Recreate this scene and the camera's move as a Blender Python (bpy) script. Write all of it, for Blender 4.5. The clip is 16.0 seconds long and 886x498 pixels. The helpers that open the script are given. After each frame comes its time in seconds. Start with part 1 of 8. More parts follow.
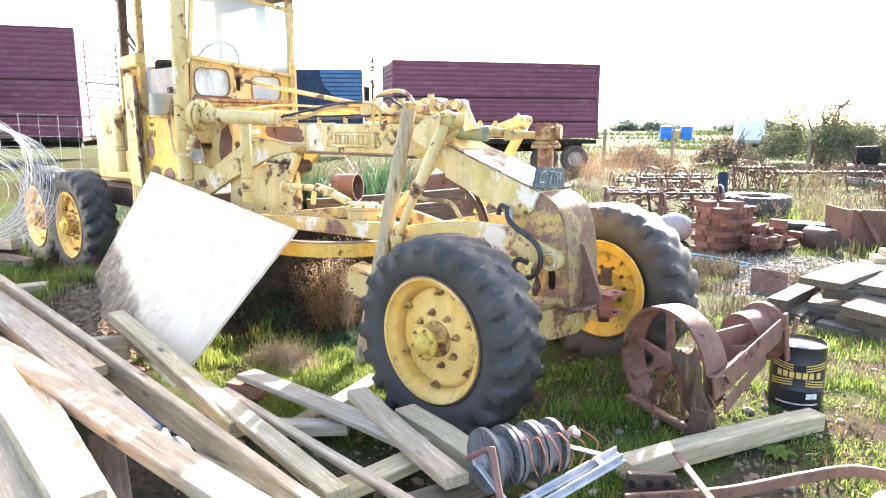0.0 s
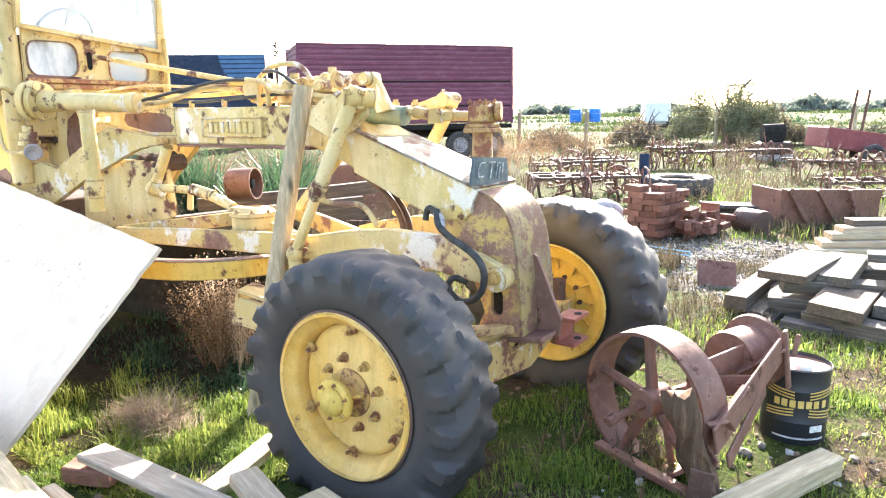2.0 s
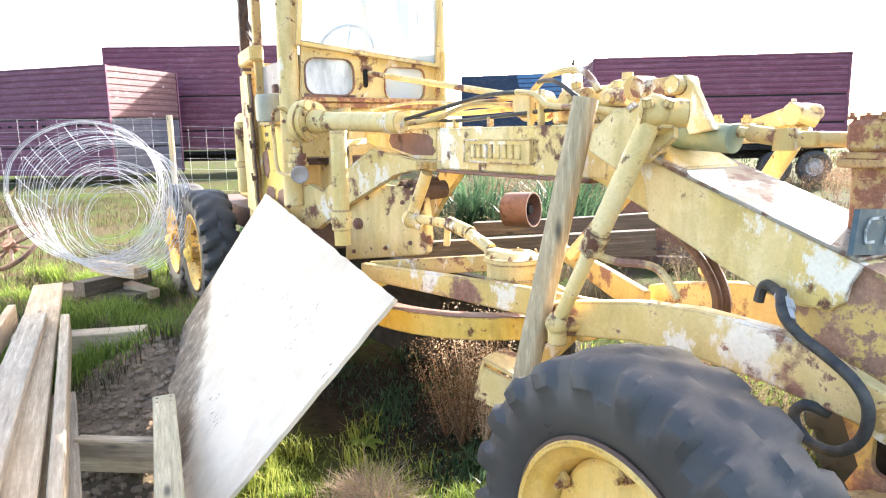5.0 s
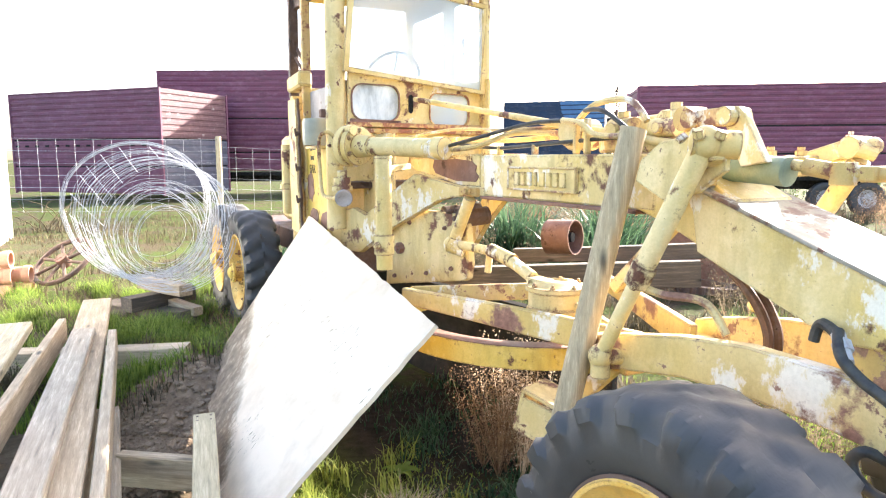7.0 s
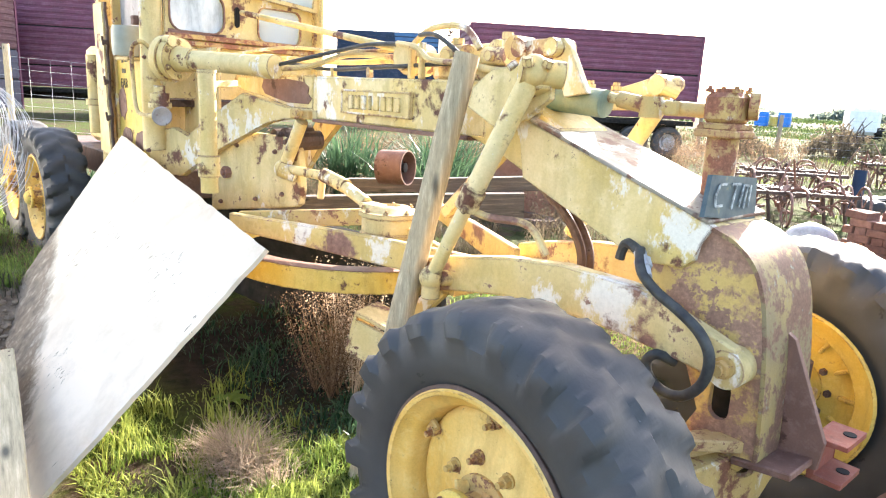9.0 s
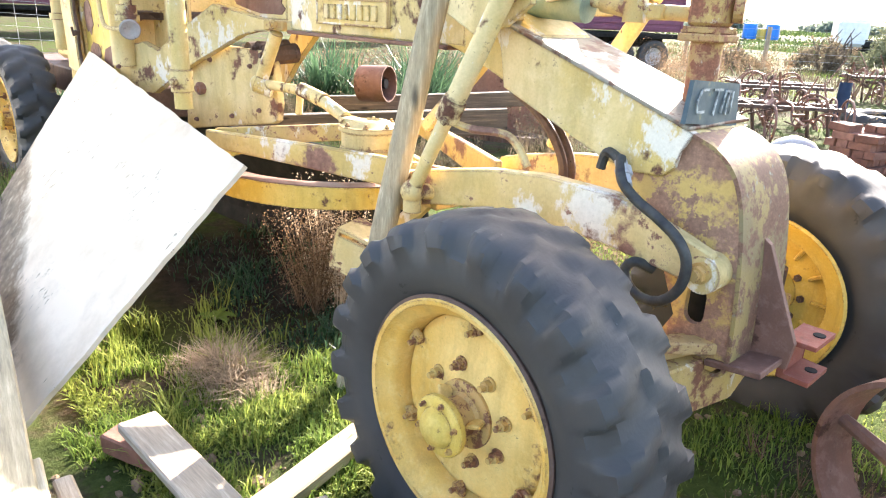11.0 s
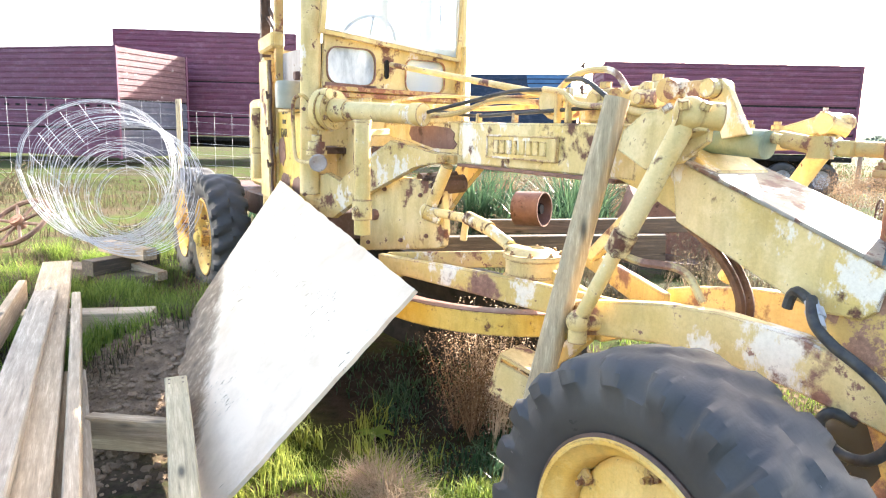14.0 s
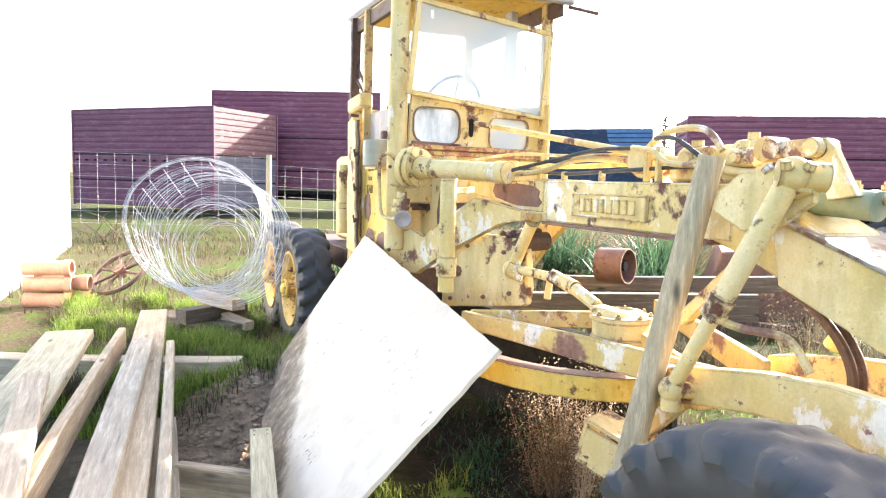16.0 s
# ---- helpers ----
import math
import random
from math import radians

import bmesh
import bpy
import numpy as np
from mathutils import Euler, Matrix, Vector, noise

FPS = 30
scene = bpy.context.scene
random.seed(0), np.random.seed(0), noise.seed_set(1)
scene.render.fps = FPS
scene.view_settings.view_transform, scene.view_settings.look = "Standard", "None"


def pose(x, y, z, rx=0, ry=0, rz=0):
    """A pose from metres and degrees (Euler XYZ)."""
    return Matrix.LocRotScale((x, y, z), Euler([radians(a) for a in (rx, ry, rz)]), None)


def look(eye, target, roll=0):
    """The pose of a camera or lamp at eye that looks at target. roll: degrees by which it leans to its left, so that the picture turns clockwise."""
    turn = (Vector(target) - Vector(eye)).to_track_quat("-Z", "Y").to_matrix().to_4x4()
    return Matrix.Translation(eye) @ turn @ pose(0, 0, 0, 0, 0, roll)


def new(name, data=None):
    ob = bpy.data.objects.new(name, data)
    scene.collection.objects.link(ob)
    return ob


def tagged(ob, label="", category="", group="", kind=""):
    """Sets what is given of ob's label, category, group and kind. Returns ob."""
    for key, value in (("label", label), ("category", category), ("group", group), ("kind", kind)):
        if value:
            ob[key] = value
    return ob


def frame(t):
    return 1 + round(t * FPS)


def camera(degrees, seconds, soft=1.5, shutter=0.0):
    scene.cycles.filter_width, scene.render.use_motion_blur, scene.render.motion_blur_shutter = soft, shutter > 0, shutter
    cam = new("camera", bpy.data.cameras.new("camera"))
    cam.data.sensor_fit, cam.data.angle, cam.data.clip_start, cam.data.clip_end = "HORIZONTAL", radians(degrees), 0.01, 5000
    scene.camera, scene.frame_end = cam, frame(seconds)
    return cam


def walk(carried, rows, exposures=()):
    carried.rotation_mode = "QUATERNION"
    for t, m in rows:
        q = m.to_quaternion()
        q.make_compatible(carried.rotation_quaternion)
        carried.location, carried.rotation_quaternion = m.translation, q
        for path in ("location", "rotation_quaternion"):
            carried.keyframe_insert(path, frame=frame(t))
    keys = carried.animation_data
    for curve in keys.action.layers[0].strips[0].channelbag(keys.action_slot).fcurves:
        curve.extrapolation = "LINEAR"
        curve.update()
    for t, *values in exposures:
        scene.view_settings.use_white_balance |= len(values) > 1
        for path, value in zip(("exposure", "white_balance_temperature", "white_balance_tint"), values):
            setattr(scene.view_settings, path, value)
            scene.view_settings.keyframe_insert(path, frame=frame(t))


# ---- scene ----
cam = camera(66.1, 16.0, soft=1.15)
PATH = [
    (0, (0.092, -0.159, 1.451), (-1.238, 1.291, 1.091), 0.1),
    (0.5, (-0.046, -0.035, 1.438), (-1.261, 1.498, 1.024), -1.4),
    (1, (-0.203, 0.192, 1.417), (-1.512, 1.656, 1.038), -1.6),
    (1.5, (-0.328, 0.355, 1.426), (-1.648, 1.805, 1.034), -0.8),
    (2, (-0.5, 0.522, 1.418), (-1.636, 2.118, 1.019), -1.0),
    (2.5, (-0.654, 0.656, 1.41), (-1.78, 2.266, 1.037), -1.8),
    (3, (-0.835, 0.912, 1.374), (-2.305, 2.216, 0.997), 0.0),
    (3.5, (-0.941, 1.054, 1.396), (-2.451, 2.334, 1.104), 1.8),
    (4, (-1.063, 1.129, 1.394), (-2.523, 2.459, 1.077), 0.9),
    (4.5, (-1.139, 1.175, 1.4), (-2.702, 2.365, 1.025), -0.4),
    (5, (-1.129, 1.187, 1.428), (-2.827, 2.19, 1.094), -1.1),
    (5.2, (-1.133, 1.204, 1.427), (-2.865, 2.154, 1.113), -1.3),
    (7.3, (-1.147, 1.177, 1.439), (-2.907, 2.092, 1.185), 0.0),
    (7.5, (-1.145, 1.175, 1.436), (-2.869, 2.156, 1.179), 0.2),
    (8, (-1.143, 1.171, 1.425), (-2.786, 2.273, 1.128), 1.4),
    (8.5, (-1.15, 1.176, 1.41), (-2.699, 2.374, 1.008), 1.9),
    (9, (-1.15, 1.178, 1.4), (-2.606, 2.475, 0.957), 2.9),
    (9.5, (-1.148, 1.179, 1.39), (-2.561, 2.489, 0.852), 2.5),
    (10, (-1.15, 1.183, 1.375), (-2.536, 2.476, 0.735), 3.5),
    (10.2, (-1.149, 1.182, 1.373), (-2.527, 2.471, 0.71), 3.1),
    (12.3, (-1.124, 1.188, 1.384), (-2.535, 2.453, 0.743), 0.6),
    (12.5, (-1.132, 1.187, 1.391), (-2.59, 2.426, 0.807), 0.1),
    (13, (-1.145, 1.162, 1.405), (-2.72, 2.307, 0.948), -0.2),
    (13.5, (-1.152, 1.129, 1.408), (-2.788, 2.206, 1.001), 1.2),
    (14, (-1.173, 1.111, 1.413), (-2.869, 2.114, 1.07), 1.5),
    (14.5, (-1.174, 1.102, 1.416), (-2.897, 2.065, 1.092), 1.4),
    (15, (-1.182, 1.095, 1.425), (-2.946, 1.999, 1.163), 1.3),
    (15.5, (-1.194, 1.083, 1.427), (-2.985, 1.939, 1.183), 1.6),
    (16, (-1.203, 1.088, 1.434), (-3.021, 1.897, 1.238), 1.5),
]
walk(cam, [(t, look(eye, target, roll)) for t, eye, target, roll in PATH], [(0.0, 2.84, 6600, 13.5)])

# ---- world and sun ----
SUN_AZ, SUN_EL = 19.0, 25.0      # degrees from +y towards -x, and above the ground
world = bpy.data.worlds.new("world")
scene.world = world
world.use_nodes = True
wn = world.node_tree.nodes
sky = wn.new("ShaderNodeTexSky")
sky.sky_type = "NISHITA"
sky.sun_disc = False
sky.sun_elevation = radians(SUN_EL)
sky.sun_rotation = radians(-SUN_AZ)
sky.dust_density, sky.air_density = 2.5, 1.0
wn["Background"].inputs["Strength"].default_value = 0.138
world.node_tree.links.new(sky.outputs["Color"], wn["Background"].inputs["Color"])
sun_dir = Vector((-math.sin(radians(SUN_AZ)) * math.cos(radians(SUN_EL)), math.cos(radians(SUN_AZ)) * math.cos(radians(SUN_EL)), math.sin(radians(SUN_EL))))
sun = new("sun", bpy.data.lights.new("sun", "SUN"))
sun.data.energy, sun.data.angle, sun.data.color = 5.0, radians(0.5), (1.0, 0.95, 0.86)
sun.matrix_world = look((0, 0, 0), -sun_dir)

# ---- materials ----
MATS = {}


def rgb(c, k=1.0):
    return (c[0] * k, c[1] * k, c[2] * k, 1)


class Nodes:
    """A small helper to wire a principled material."""

    def __init__(self, name, rough=0.8, metal=0.0):
        self.m = bpy.data.materials.new(name)
        self.m.use_nodes = True
        self.t = self.m.node_tree
        self.p = self.t.nodes["Principled BSDF"]
        self.p.inputs["Roughness"].default_value = rough
        self.p.inputs["Metallic"].default_value = metal
        self.p.inputs["Specular IOR Level"].default_value = 0.3
        co = self.t.nodes.new("ShaderNodeTexCoord")
        info = self.t.nodes.new("ShaderNodeObjectInfo")
        add = self.t.nodes.new("ShaderNodeVectorMath")
        add.operation = "MULTIPLY_ADD"
        add.inputs[1].default_value = (7.3, 5.1, 3.7)
        self.t.links.new(info.outputs["Random"], add.inputs[0])
        self.t.links.new(co.outputs["Object"], add.inputs[2])
        self.random = info.outputs["Random"]
        self.co = add.outputs[0]
        MATS[name] = self.m

    def link(self, a, b):
        self.t.links.new(a, b)

    def scaled(self, s):
        n = self.t.nodes.new("ShaderNodeMapping")
        n.inputs["Scale"].default_value = s
        self.link(self.co, n.inputs["Vector"])
        return n.outputs[0]

    def noise(self, scale, detail=4, rough=0.6, vec=None):
        n = self.t.nodes.new("ShaderNodeTexNoise")
        n.inputs["Scale"].default_value, n.inputs["Detail"].default_value, n.inputs["Roughness"].default_value = scale, detail, rough
        self.link(vec or self.co, n.inputs["Vector"])
        return n.outputs["Fac"]

    def ramp(self, fac, stops):
        n = self.t.nodes.new("ShaderNodeValToRGB")
        el = n.color_ramp.elements
        while len(el) < len(stops):
            el.new(0.5)
        for e, (pos, c) in zip(el, stops):
            e.position, e.color = pos, (rgb(c) if len(c) == 3 else c)
        self.link(fac, n.inputs[0])
        return n.outputs[0]

    def step(self, fac, lo, hi):
        return self.ramp(fac, [(lo, (0, 0, 0)), (hi, (1, 1, 1))])

    def mix(self, fac, a, b, blend="MIX"):
        n = self.t.nodes.new("ShaderNodeMix")
        n.data_type, n.blend_type = "RGBA", blend
        for sock, v in ((n.inputs[0], fac), (n.inputs[6], a), (n.inputs[7], b)):
            if isinstance(v, (int, float)):
                sock.default_value = v
            elif isinstance(v, tuple):
                sock.default_value = rgb(v)
            else:
                self.link(v, sock)
        return n.outputs[2]

    def bump(self, fac, strength=0.3, dist=0.01):
        n = self.t.nodes.new("ShaderNodeBump")
        n.inputs["Strength"].default_value, n.inputs["Distance"].default_value = strength, dist
        self.link(fac, n.inputs["Height"])
        self.link(n.outputs[0], self.p.inputs["Normal"])

    def edges(self, radius=0.012):
        """Near 1 on the sharp edges of a thing, 0 on its flats."""
        bev = self.t.nodes.new("ShaderNodeBevel")
        bev.samples = 4
        bev.inputs["Radius"].default_value = radius
        geo = self.t.nodes.new("ShaderNodeNewGeometry")
        dot = self.t.nodes.new("ShaderNodeVectorMath")
        dot.operation = "DOT_PRODUCT"
        self.link(bev.outputs[0], dot.inputs[0])
        self.link(geo.outputs["Normal"], dot.inputs[1])
        return self.ramp(dot.outputs["Value"], [(0.80, (1, 1, 1)), (0.985, (0, 0, 0))])

    def color(self, c):
        if isinstance(c, tuple):
            self.p.inputs["Base Color"].default_value = rgb(c)
        else:
            self.link(c, self.p.inputs["Base Color"])
        return self.m

    def rough(self, fac, lo, hi):
        n = self.t.nodes.new("ShaderNodeMapRange")
        n.inputs["To Min"].default_value, n.inputs["To Max"].default_value = lo, hi
        self.link(fac, n.inputs["Value"])
        self.link(n.outputs[0], self.p.inputs["Roughness"])


def paint(name, base, faded, rust_at=0.6, chip_at=0.66, rusty=(0.12, 0.05, 0.03), chip=(0.62, 0.56, 0.46), scale=5.0, lichen=0.0, worn=0.0):
    """Old machine paint: faded, streaked, chipped to primer and rusted through in patches of two sizes."""
    n = Nodes(name, 0.6)
    big = n.noise(scale * 0.45, 3)
    mid = n.noise(scale, 8, 0.68)
    small = n.noise(scale * 3.1, 6, 0.7)
    fine = n.noise(scale * 11, 5, 0.75)
    streak = n.noise(scale * 1.4, 5, 0.65, n.scaled((1.6, 1.6, 0.3)))
    c = n.mix(n.step(big, 0.38, 0.62), base, faded)
    c = n.mix(n.ramp(streak, [(0.46, (0, 0, 0)), (0.68, (0.55, 0.55, 0.55))]), c, tuple(0.6 * b + 0.02 for b in base))
    c = n.mix(n.ramp(small, [(0.5, (0, 0, 0)), (0.72, (0.6, 0.6, 0.6))]), c, tuple(min(0.8, f * 1.12 + 0.05) for f in faded))
    c = n.mix(n.step(n.noise(scale * 0.9, 8, 0.72, n.scaled((1, 1, 0.6))), chip_at, chip_at + 0.035), c, chip)
    rust = n.ramp(fine, [(0.3, tuple(v * 0.7 for v in rusty)), (0.55, rusty), (0.75, tuple(min(1, v * 1.6) for v in rusty))])
    c = n.mix(n.step(mid, rust_at - 0.01, rust_at + 0.045), c, rust)
    c = n.mix(n.step(small, rust_at + 0.05, rust_at + 0.09), c, rust)
    c = n.mix(n.step(fine, 0.66, 0.70), c, n.mix(0.7, c, rusty))
    c = n.mix(n.step(n.noise(scale * 7, 4, 0.8), 0.70, 0.73), c, tuple(v * 0.6 for v in rusty))
    if worn:
        rim = n.mix(1.0, n.edges(), n.step(n.noise(scale * 2.2, 5, 0.7), 0.56 - worn, 0.64 - worn), "MULTIPLY")
        c = n.mix(rim, c, rust)
    c = n.mix(1.0, c, n.ramp(n.noise(scale * 22, 6, 0.8), [(0.36, (0.91, 0.90, 0.88)), (0.58, (1.03, 1.03, 1.03))]), "MULTIPLY")
    n.p.inputs["Specular IOR Level"].default_value = 0.3
    if lichen:
        c = n.mix(n.step(n.noise(scale * 3, 6, 0.7), 0.66 - lichen, 0.78 - lichen), c, (0.28, 0.29, 0.22))
    n.color(c)
    n.rough(mid, 0.45, 0.85)
    n.bump(n.mix(0.35, small, fine), 0.35, 0.003)
    return n.m


paint("yellow_paint", (0.57, 0.405, 0.14), (0.63, 0.495, 0.25), 0.585, 0.60, (0.16, 0.07, 0.045), (0.66, 0.6, 0.5), worn=0.16)
paint("yellow_beam", (0.60, 0.43, 0.145), (0.67, 0.54, 0.29), 0.60, 0.555, chip=(0.72, 0.66, 0.55), scale=4.6, worn=0.15)
# worn cream, darkened to carry the shadows that fall on the top plate
paint("cream_top", (0.24, 0.205, 0.155), (0.40, 0.36, 0.30), 0.53, 0.58, (0.15, 0.08, 0.055), (0.72, 0.69, 0.62), 4.0)
paint("rusty_yellow", (0.54, 0.37, 0.12), (0.46, 0.30, 0.13), 0.545, 0.57, (0.22, 0.095, 0.055), (0.6, 0.52, 0.4), 9.0)
paint("post_rust", (0.50, 0.33, 0.11), (0.42, 0.24, 0.10), 0.50, 0.57, (0.26, 0.10, 0.055), (0.6, 0.52, 0.4), 9.0, worn=0.15)
paint("yellow_arm", (0.57, 0.40, 0.13), (0.63, 0.48, 0.225), 0.565, 0.555, (0.25, 0.13, 0.09), (0.70, 0.63, 0.52), scale=3.0, worn=0.16)
paint("yellow_deep", (0.58, 0.37, 0.055), (0.62, 0.44, 0.11), 0.625, 0.68, scale=7.0, worn=0.1)
paint("yellow_rim", (0.68, 0.40, 0.085), (0.74, 0.50, 0.17), 0.60, 0.66, (0.2, 0.09, 0.04), scale=6.0, worn=0.06)
paint("nose_paint", (0.60, 0.39, 0.10), (0.52, 0.35, 0.12), 0.475, 0.74, (0.30, 0.165, 0.11), (0.44, 0.36, 0.22), 3.4, 0.02)
paint("nose_front", (0.36, 0.25, 0.09), (0.22, 0.17, 0.09), 0.485, 0.64, (0.19, 0.10, 0.065), (0.36, 0.31, 0.22), 8.0, 0.05)
paint("hub_rust", (0.46, 0.27, 0.09), (0.50, 0.34, 0.11), 0.52, 0.66, (0.2, 0.085, 0.045), (0.5, 0.4, 0.25), 14.0)
paint("patina", (0.12, 0.19, 0.16), (0.26, 0.28, 0.17), 0.6, 0.66, (0.16, 0.09, 0.06), (0.5, 0.46, 0.36), 5.0)
paint("rust", (0.16, 0.078, 0.054), (0.22, 0.11, 0.078), 0.6, 0.72, (0.08, 0.034, 0.022), (0.2, 0.115, 0.085), 8.0)
paint("rust_dark", (0.07, 0.04, 0.03), (0.11, 0.062, 0.045), 0.6, 0.72, (0.05, 0.028, 0.02), (0.2, 0.14, 0.12), 8.0)
paint("red_orange", (0.25, 0.06, 0.036), (0.22, 0.078, 0.052), 0.62, 0.66, (0.16, 0.06, 0.04), (0.5, 0.36, 0.28), 12.0)
# maroon shifted towards purple-grey, with distance haze put into the base colour
paint("maroon", (0.14, 0.042, 0.072), (0.17, 0.06, 0.095), 0.78, 0.74, (0.12, 0.04, 0.03), (0.3, 0.22, 0.24), 0.7)
paint("maroon_faded", (0.115, 0.05, 0.06), (0.14, 0.07, 0.075), 0.7, 0.62, (0.15, 0.07, 0.06), (0.3, 0.25, 0.26), 1.4)
# dark grey-blue for crate ends where a neighbour's shadow would fall
paint("crate_grey", (0.075, 0.08, 0.11), (0.10, 0.09, 0.12), 0.68, 0.66, (0.12, 0.08, 0.08), (0.35, 0.33, 0.36), 1.4)
paint("crate_white", (0.34, 0.33, 0.34), (0.28, 0.26, 0.28), 0.72, 0.8, (0.3, 0.2, 0.18), (0.4, 0.36, 0.36), 1.4)
paint("blue_box", (0.006, 0.02, 0.05), (0.01, 0.03, 0.07), 0.72, 0.8, (0.1, 0.1, 0.1), (0.2, 0.25, 0.3), 0.8)
paint("red_cart", (0.2, 0.05, 0.05), (0.26, 0.07, 0.07), 0.64, 0.7, (0.13, 0.06, 0.05), (0.3, 0.2, 0.18), 3.0)
paint("side_grey", (0.27, 0.24, 0.23), (0.36, 0.32, 0.3), 0.6, 0.68, (0.14, 0.07, 0.05), (0.45, 0.42, 0.4), 5.0)
paint("grey_metal", (0.32, 0.31, 0.31), (0.42, 0.41, 0.41), 0.68, 0.72, (0.2, 0.12, 0.09), (0.5, 0.5, 0.5), 14.0)


def wood(name, a, b, moss=0.0, axis=0):
    """Weathered timber with the grain along one axis of the piece."""
    n = Nodes(name, 0.85)
    s = [52.0, 52.0, 52.0]
    s[axis] = 3.5
    grain = n.noise(1.0, 6, 0.7, n.scaled(tuple(s)))
    blot = n.noise(4.0, 4, 0.6)
    c = n.ramp(grain, [(0.30, tuple(v * 0.55 for v in a)), (0.44, tuple(v * 0.93 for v in a)), (0.52, a), (0.68, b)])
    c = n.mix(1.0, c, n.ramp(n.noise(2.0, 5, 0.75, n.scaled(tuple(v * 1.7 for v in s))), [(0.34, (0.82, 0.81, 0.80)), (0.56, (1.04, 1.04, 1.04))]), "MULTIPLY")
    c = n.mix(n.step(blot, 0.42, 0.7), c, n.mix(0.32, c, tuple(v * 0.55 for v in a)))
    tint = n.ramp(n.random, [(0.0, (0.80, 0.79, 0.78)), (0.5, (1.0, 0.98, 0.95)), (1.0, (1.10, 1.03, 0.90))])
    c = n.mix(1.0, c, tint, "MULTIPLY")
    knots = n.t.nodes.new("ShaderNodeTexVoronoi")
    knots.inputs["Scale"].default_value = 1.0
    ks = [9.0, 9.0, 9.0]
    ks[axis] = 2.6
    n.link(n.scaled(tuple(ks)), knots.inputs["Vector"])
    c = n.mix(n.ramp(knots.outputs["Distance"], [(0.05, (1, 1, 1)), (0.16, (0, 0, 0))]), c, tuple(v * 0.25 for v in a))
    if moss:
        c = n.mix(n.step(n.noise(6, 6, 0.7), 0.7 - moss, 0.85 - moss), c, (0.16, 0.17, 0.06))
    n.color(c)
    n.bump(grain, 0.5, 0.004)
    return n.m


wood("timber", (0.46, 0.36, 0.25), (0.65, 0.54, 0.40))
wood("timber_mossy", (0.50, 0.42, 0.275), (0.69, 0.60, 0.42), 0.05)
wood("timber_grey", (0.43, 0.355, 0.265), (0.63, 0.535, 0.415), 0.02)
wood("timber_heap", (0.11, 0.10, 0.09), (0.26, 0.24, 0.215), 0.02)
wood("timber_dark", (0.12, 0.095, 0.075), (0.22, 0.17, 0.13), 0.04)
wood("stump_wood", (0.09, 0.056, 0.036), (0.18, 0.12, 0.078), 0.0, 2)
wood("log_wood", (0.40, 0.335, 0.235), (0.62, 0.54, 0.405), 0.02, 2)

n = Nodes("board_white", 0.85)
grain = n.noise(1.0, 6, 0.7, n.scaled((3, 60, 3)))
blot = n.noise(3.0, 7, 0.7)
c = n.mix(n.step(blot, 0.45, 0.72), (0.72, 0.59, 0.44), (0.55, 0.43, 0.30))
crack = n.step(n.noise(1.0, 5, 0.72, n.scaled((64, 20, 20))), 0.605, 0.63)
crack = n.mix(1.0, crack, n.step(n.noise(2.2, 3, 0.6), 0.56, 0.60), "MULTIPLY")
c = n.mix(crack, c, (0.06, 0.045, 0.03))
sep = n.t.nodes.new("ShaderNodeSeparateXYZ")
n.link(n.t.nodes["Texture Coordinate"].outputs["Object"], sep.inputs[0])
mud = n.t.nodes.new("ShaderNodeMapRange")
mud.inputs["From Min"].default_value, mud.inputs["From Max"].default_value = -0.14, -0.56
low = n.t.nodes.new("ShaderNodeMath")
low.operation = "MULTIPLY_ADD"
low.inputs[1].default_value = 0.26
n.link(sep.outputs["X"], low.inputs[0])
n.link(sep.outputs["Y"], low.inputs[2])
n.link(low.outputs[0], mud.inputs["Value"])
soil = n.t.nodes.new("ShaderNodeMath")
soil.operation = "MULTIPLY"
n.link(mud.outputs[0], soil.inputs[0])
n.link(n.noise(7.0, 8, 0.75), soil.inputs[1])
c = n.mix(n.step(soil.outputs[0], 0.20, 0.30), c, n.ramp(n.noise(14, 6, 0.7), [(0.3, (0.10, 0.068, 0.045)), (0.55, (0.24, 0.175, 0.115)), (0.75, (0.5, 0.4, 0.29))]))
n.color(c)
n.bump(grain, 0.2, 0.002)

n = Nodes("rubber", 0.62)
n.p.inputs["Specular IOR Level"].default_value = 0.4
dust = n.noise(2.4, 4, 0.6)
c = n.ramp(dust, [(0.3, (0.030, 0.028, 0.028)), (0.5, (0.044, 0.042, 0.041)), (0.75, (0.070, 0.066, 0.060))])
c = n.mix(n.step(n.noise(26, 5, 0.7), 0.70, 0.74), c, (0.20, 0.19, 0.18))
c = n.mix(n.step(n.noise(1.0, 5, 0.75, n.scaled((7, 24, 7))), 0.66, 0.68), c, (0.022, 0.021, 0.021))
c = n.mix(n.step(n.noise(4, 6, 0.7), 0.66, 0.8), c, (0.085, 0.08, 0.045))
n.color(c)
n.rough(dust, 0.5, 0.75)
cr = n.noise(1.0, 5, 0.7, n.scaled((14, 30, 14)))
n.bump(n.mix(0.5, n.noise(18, 5, 0.6), cr), 0.4, 0.005)

n = Nodes("hose_rubber", 0.55)
n.color(n.ramp(n.noise(20, 3), [(0.3, (0.02, 0.02, 0.022)), (0.7, (0.07, 0.065, 0.055))]))

# near-black for black parts, and for shade painted under the frame and in gaps
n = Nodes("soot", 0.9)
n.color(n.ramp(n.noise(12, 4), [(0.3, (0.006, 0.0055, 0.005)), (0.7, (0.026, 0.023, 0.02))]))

n = Nodes("old_glass", 0.08)
n.p.inputs["Transmission Weight"].default_value = 0.72
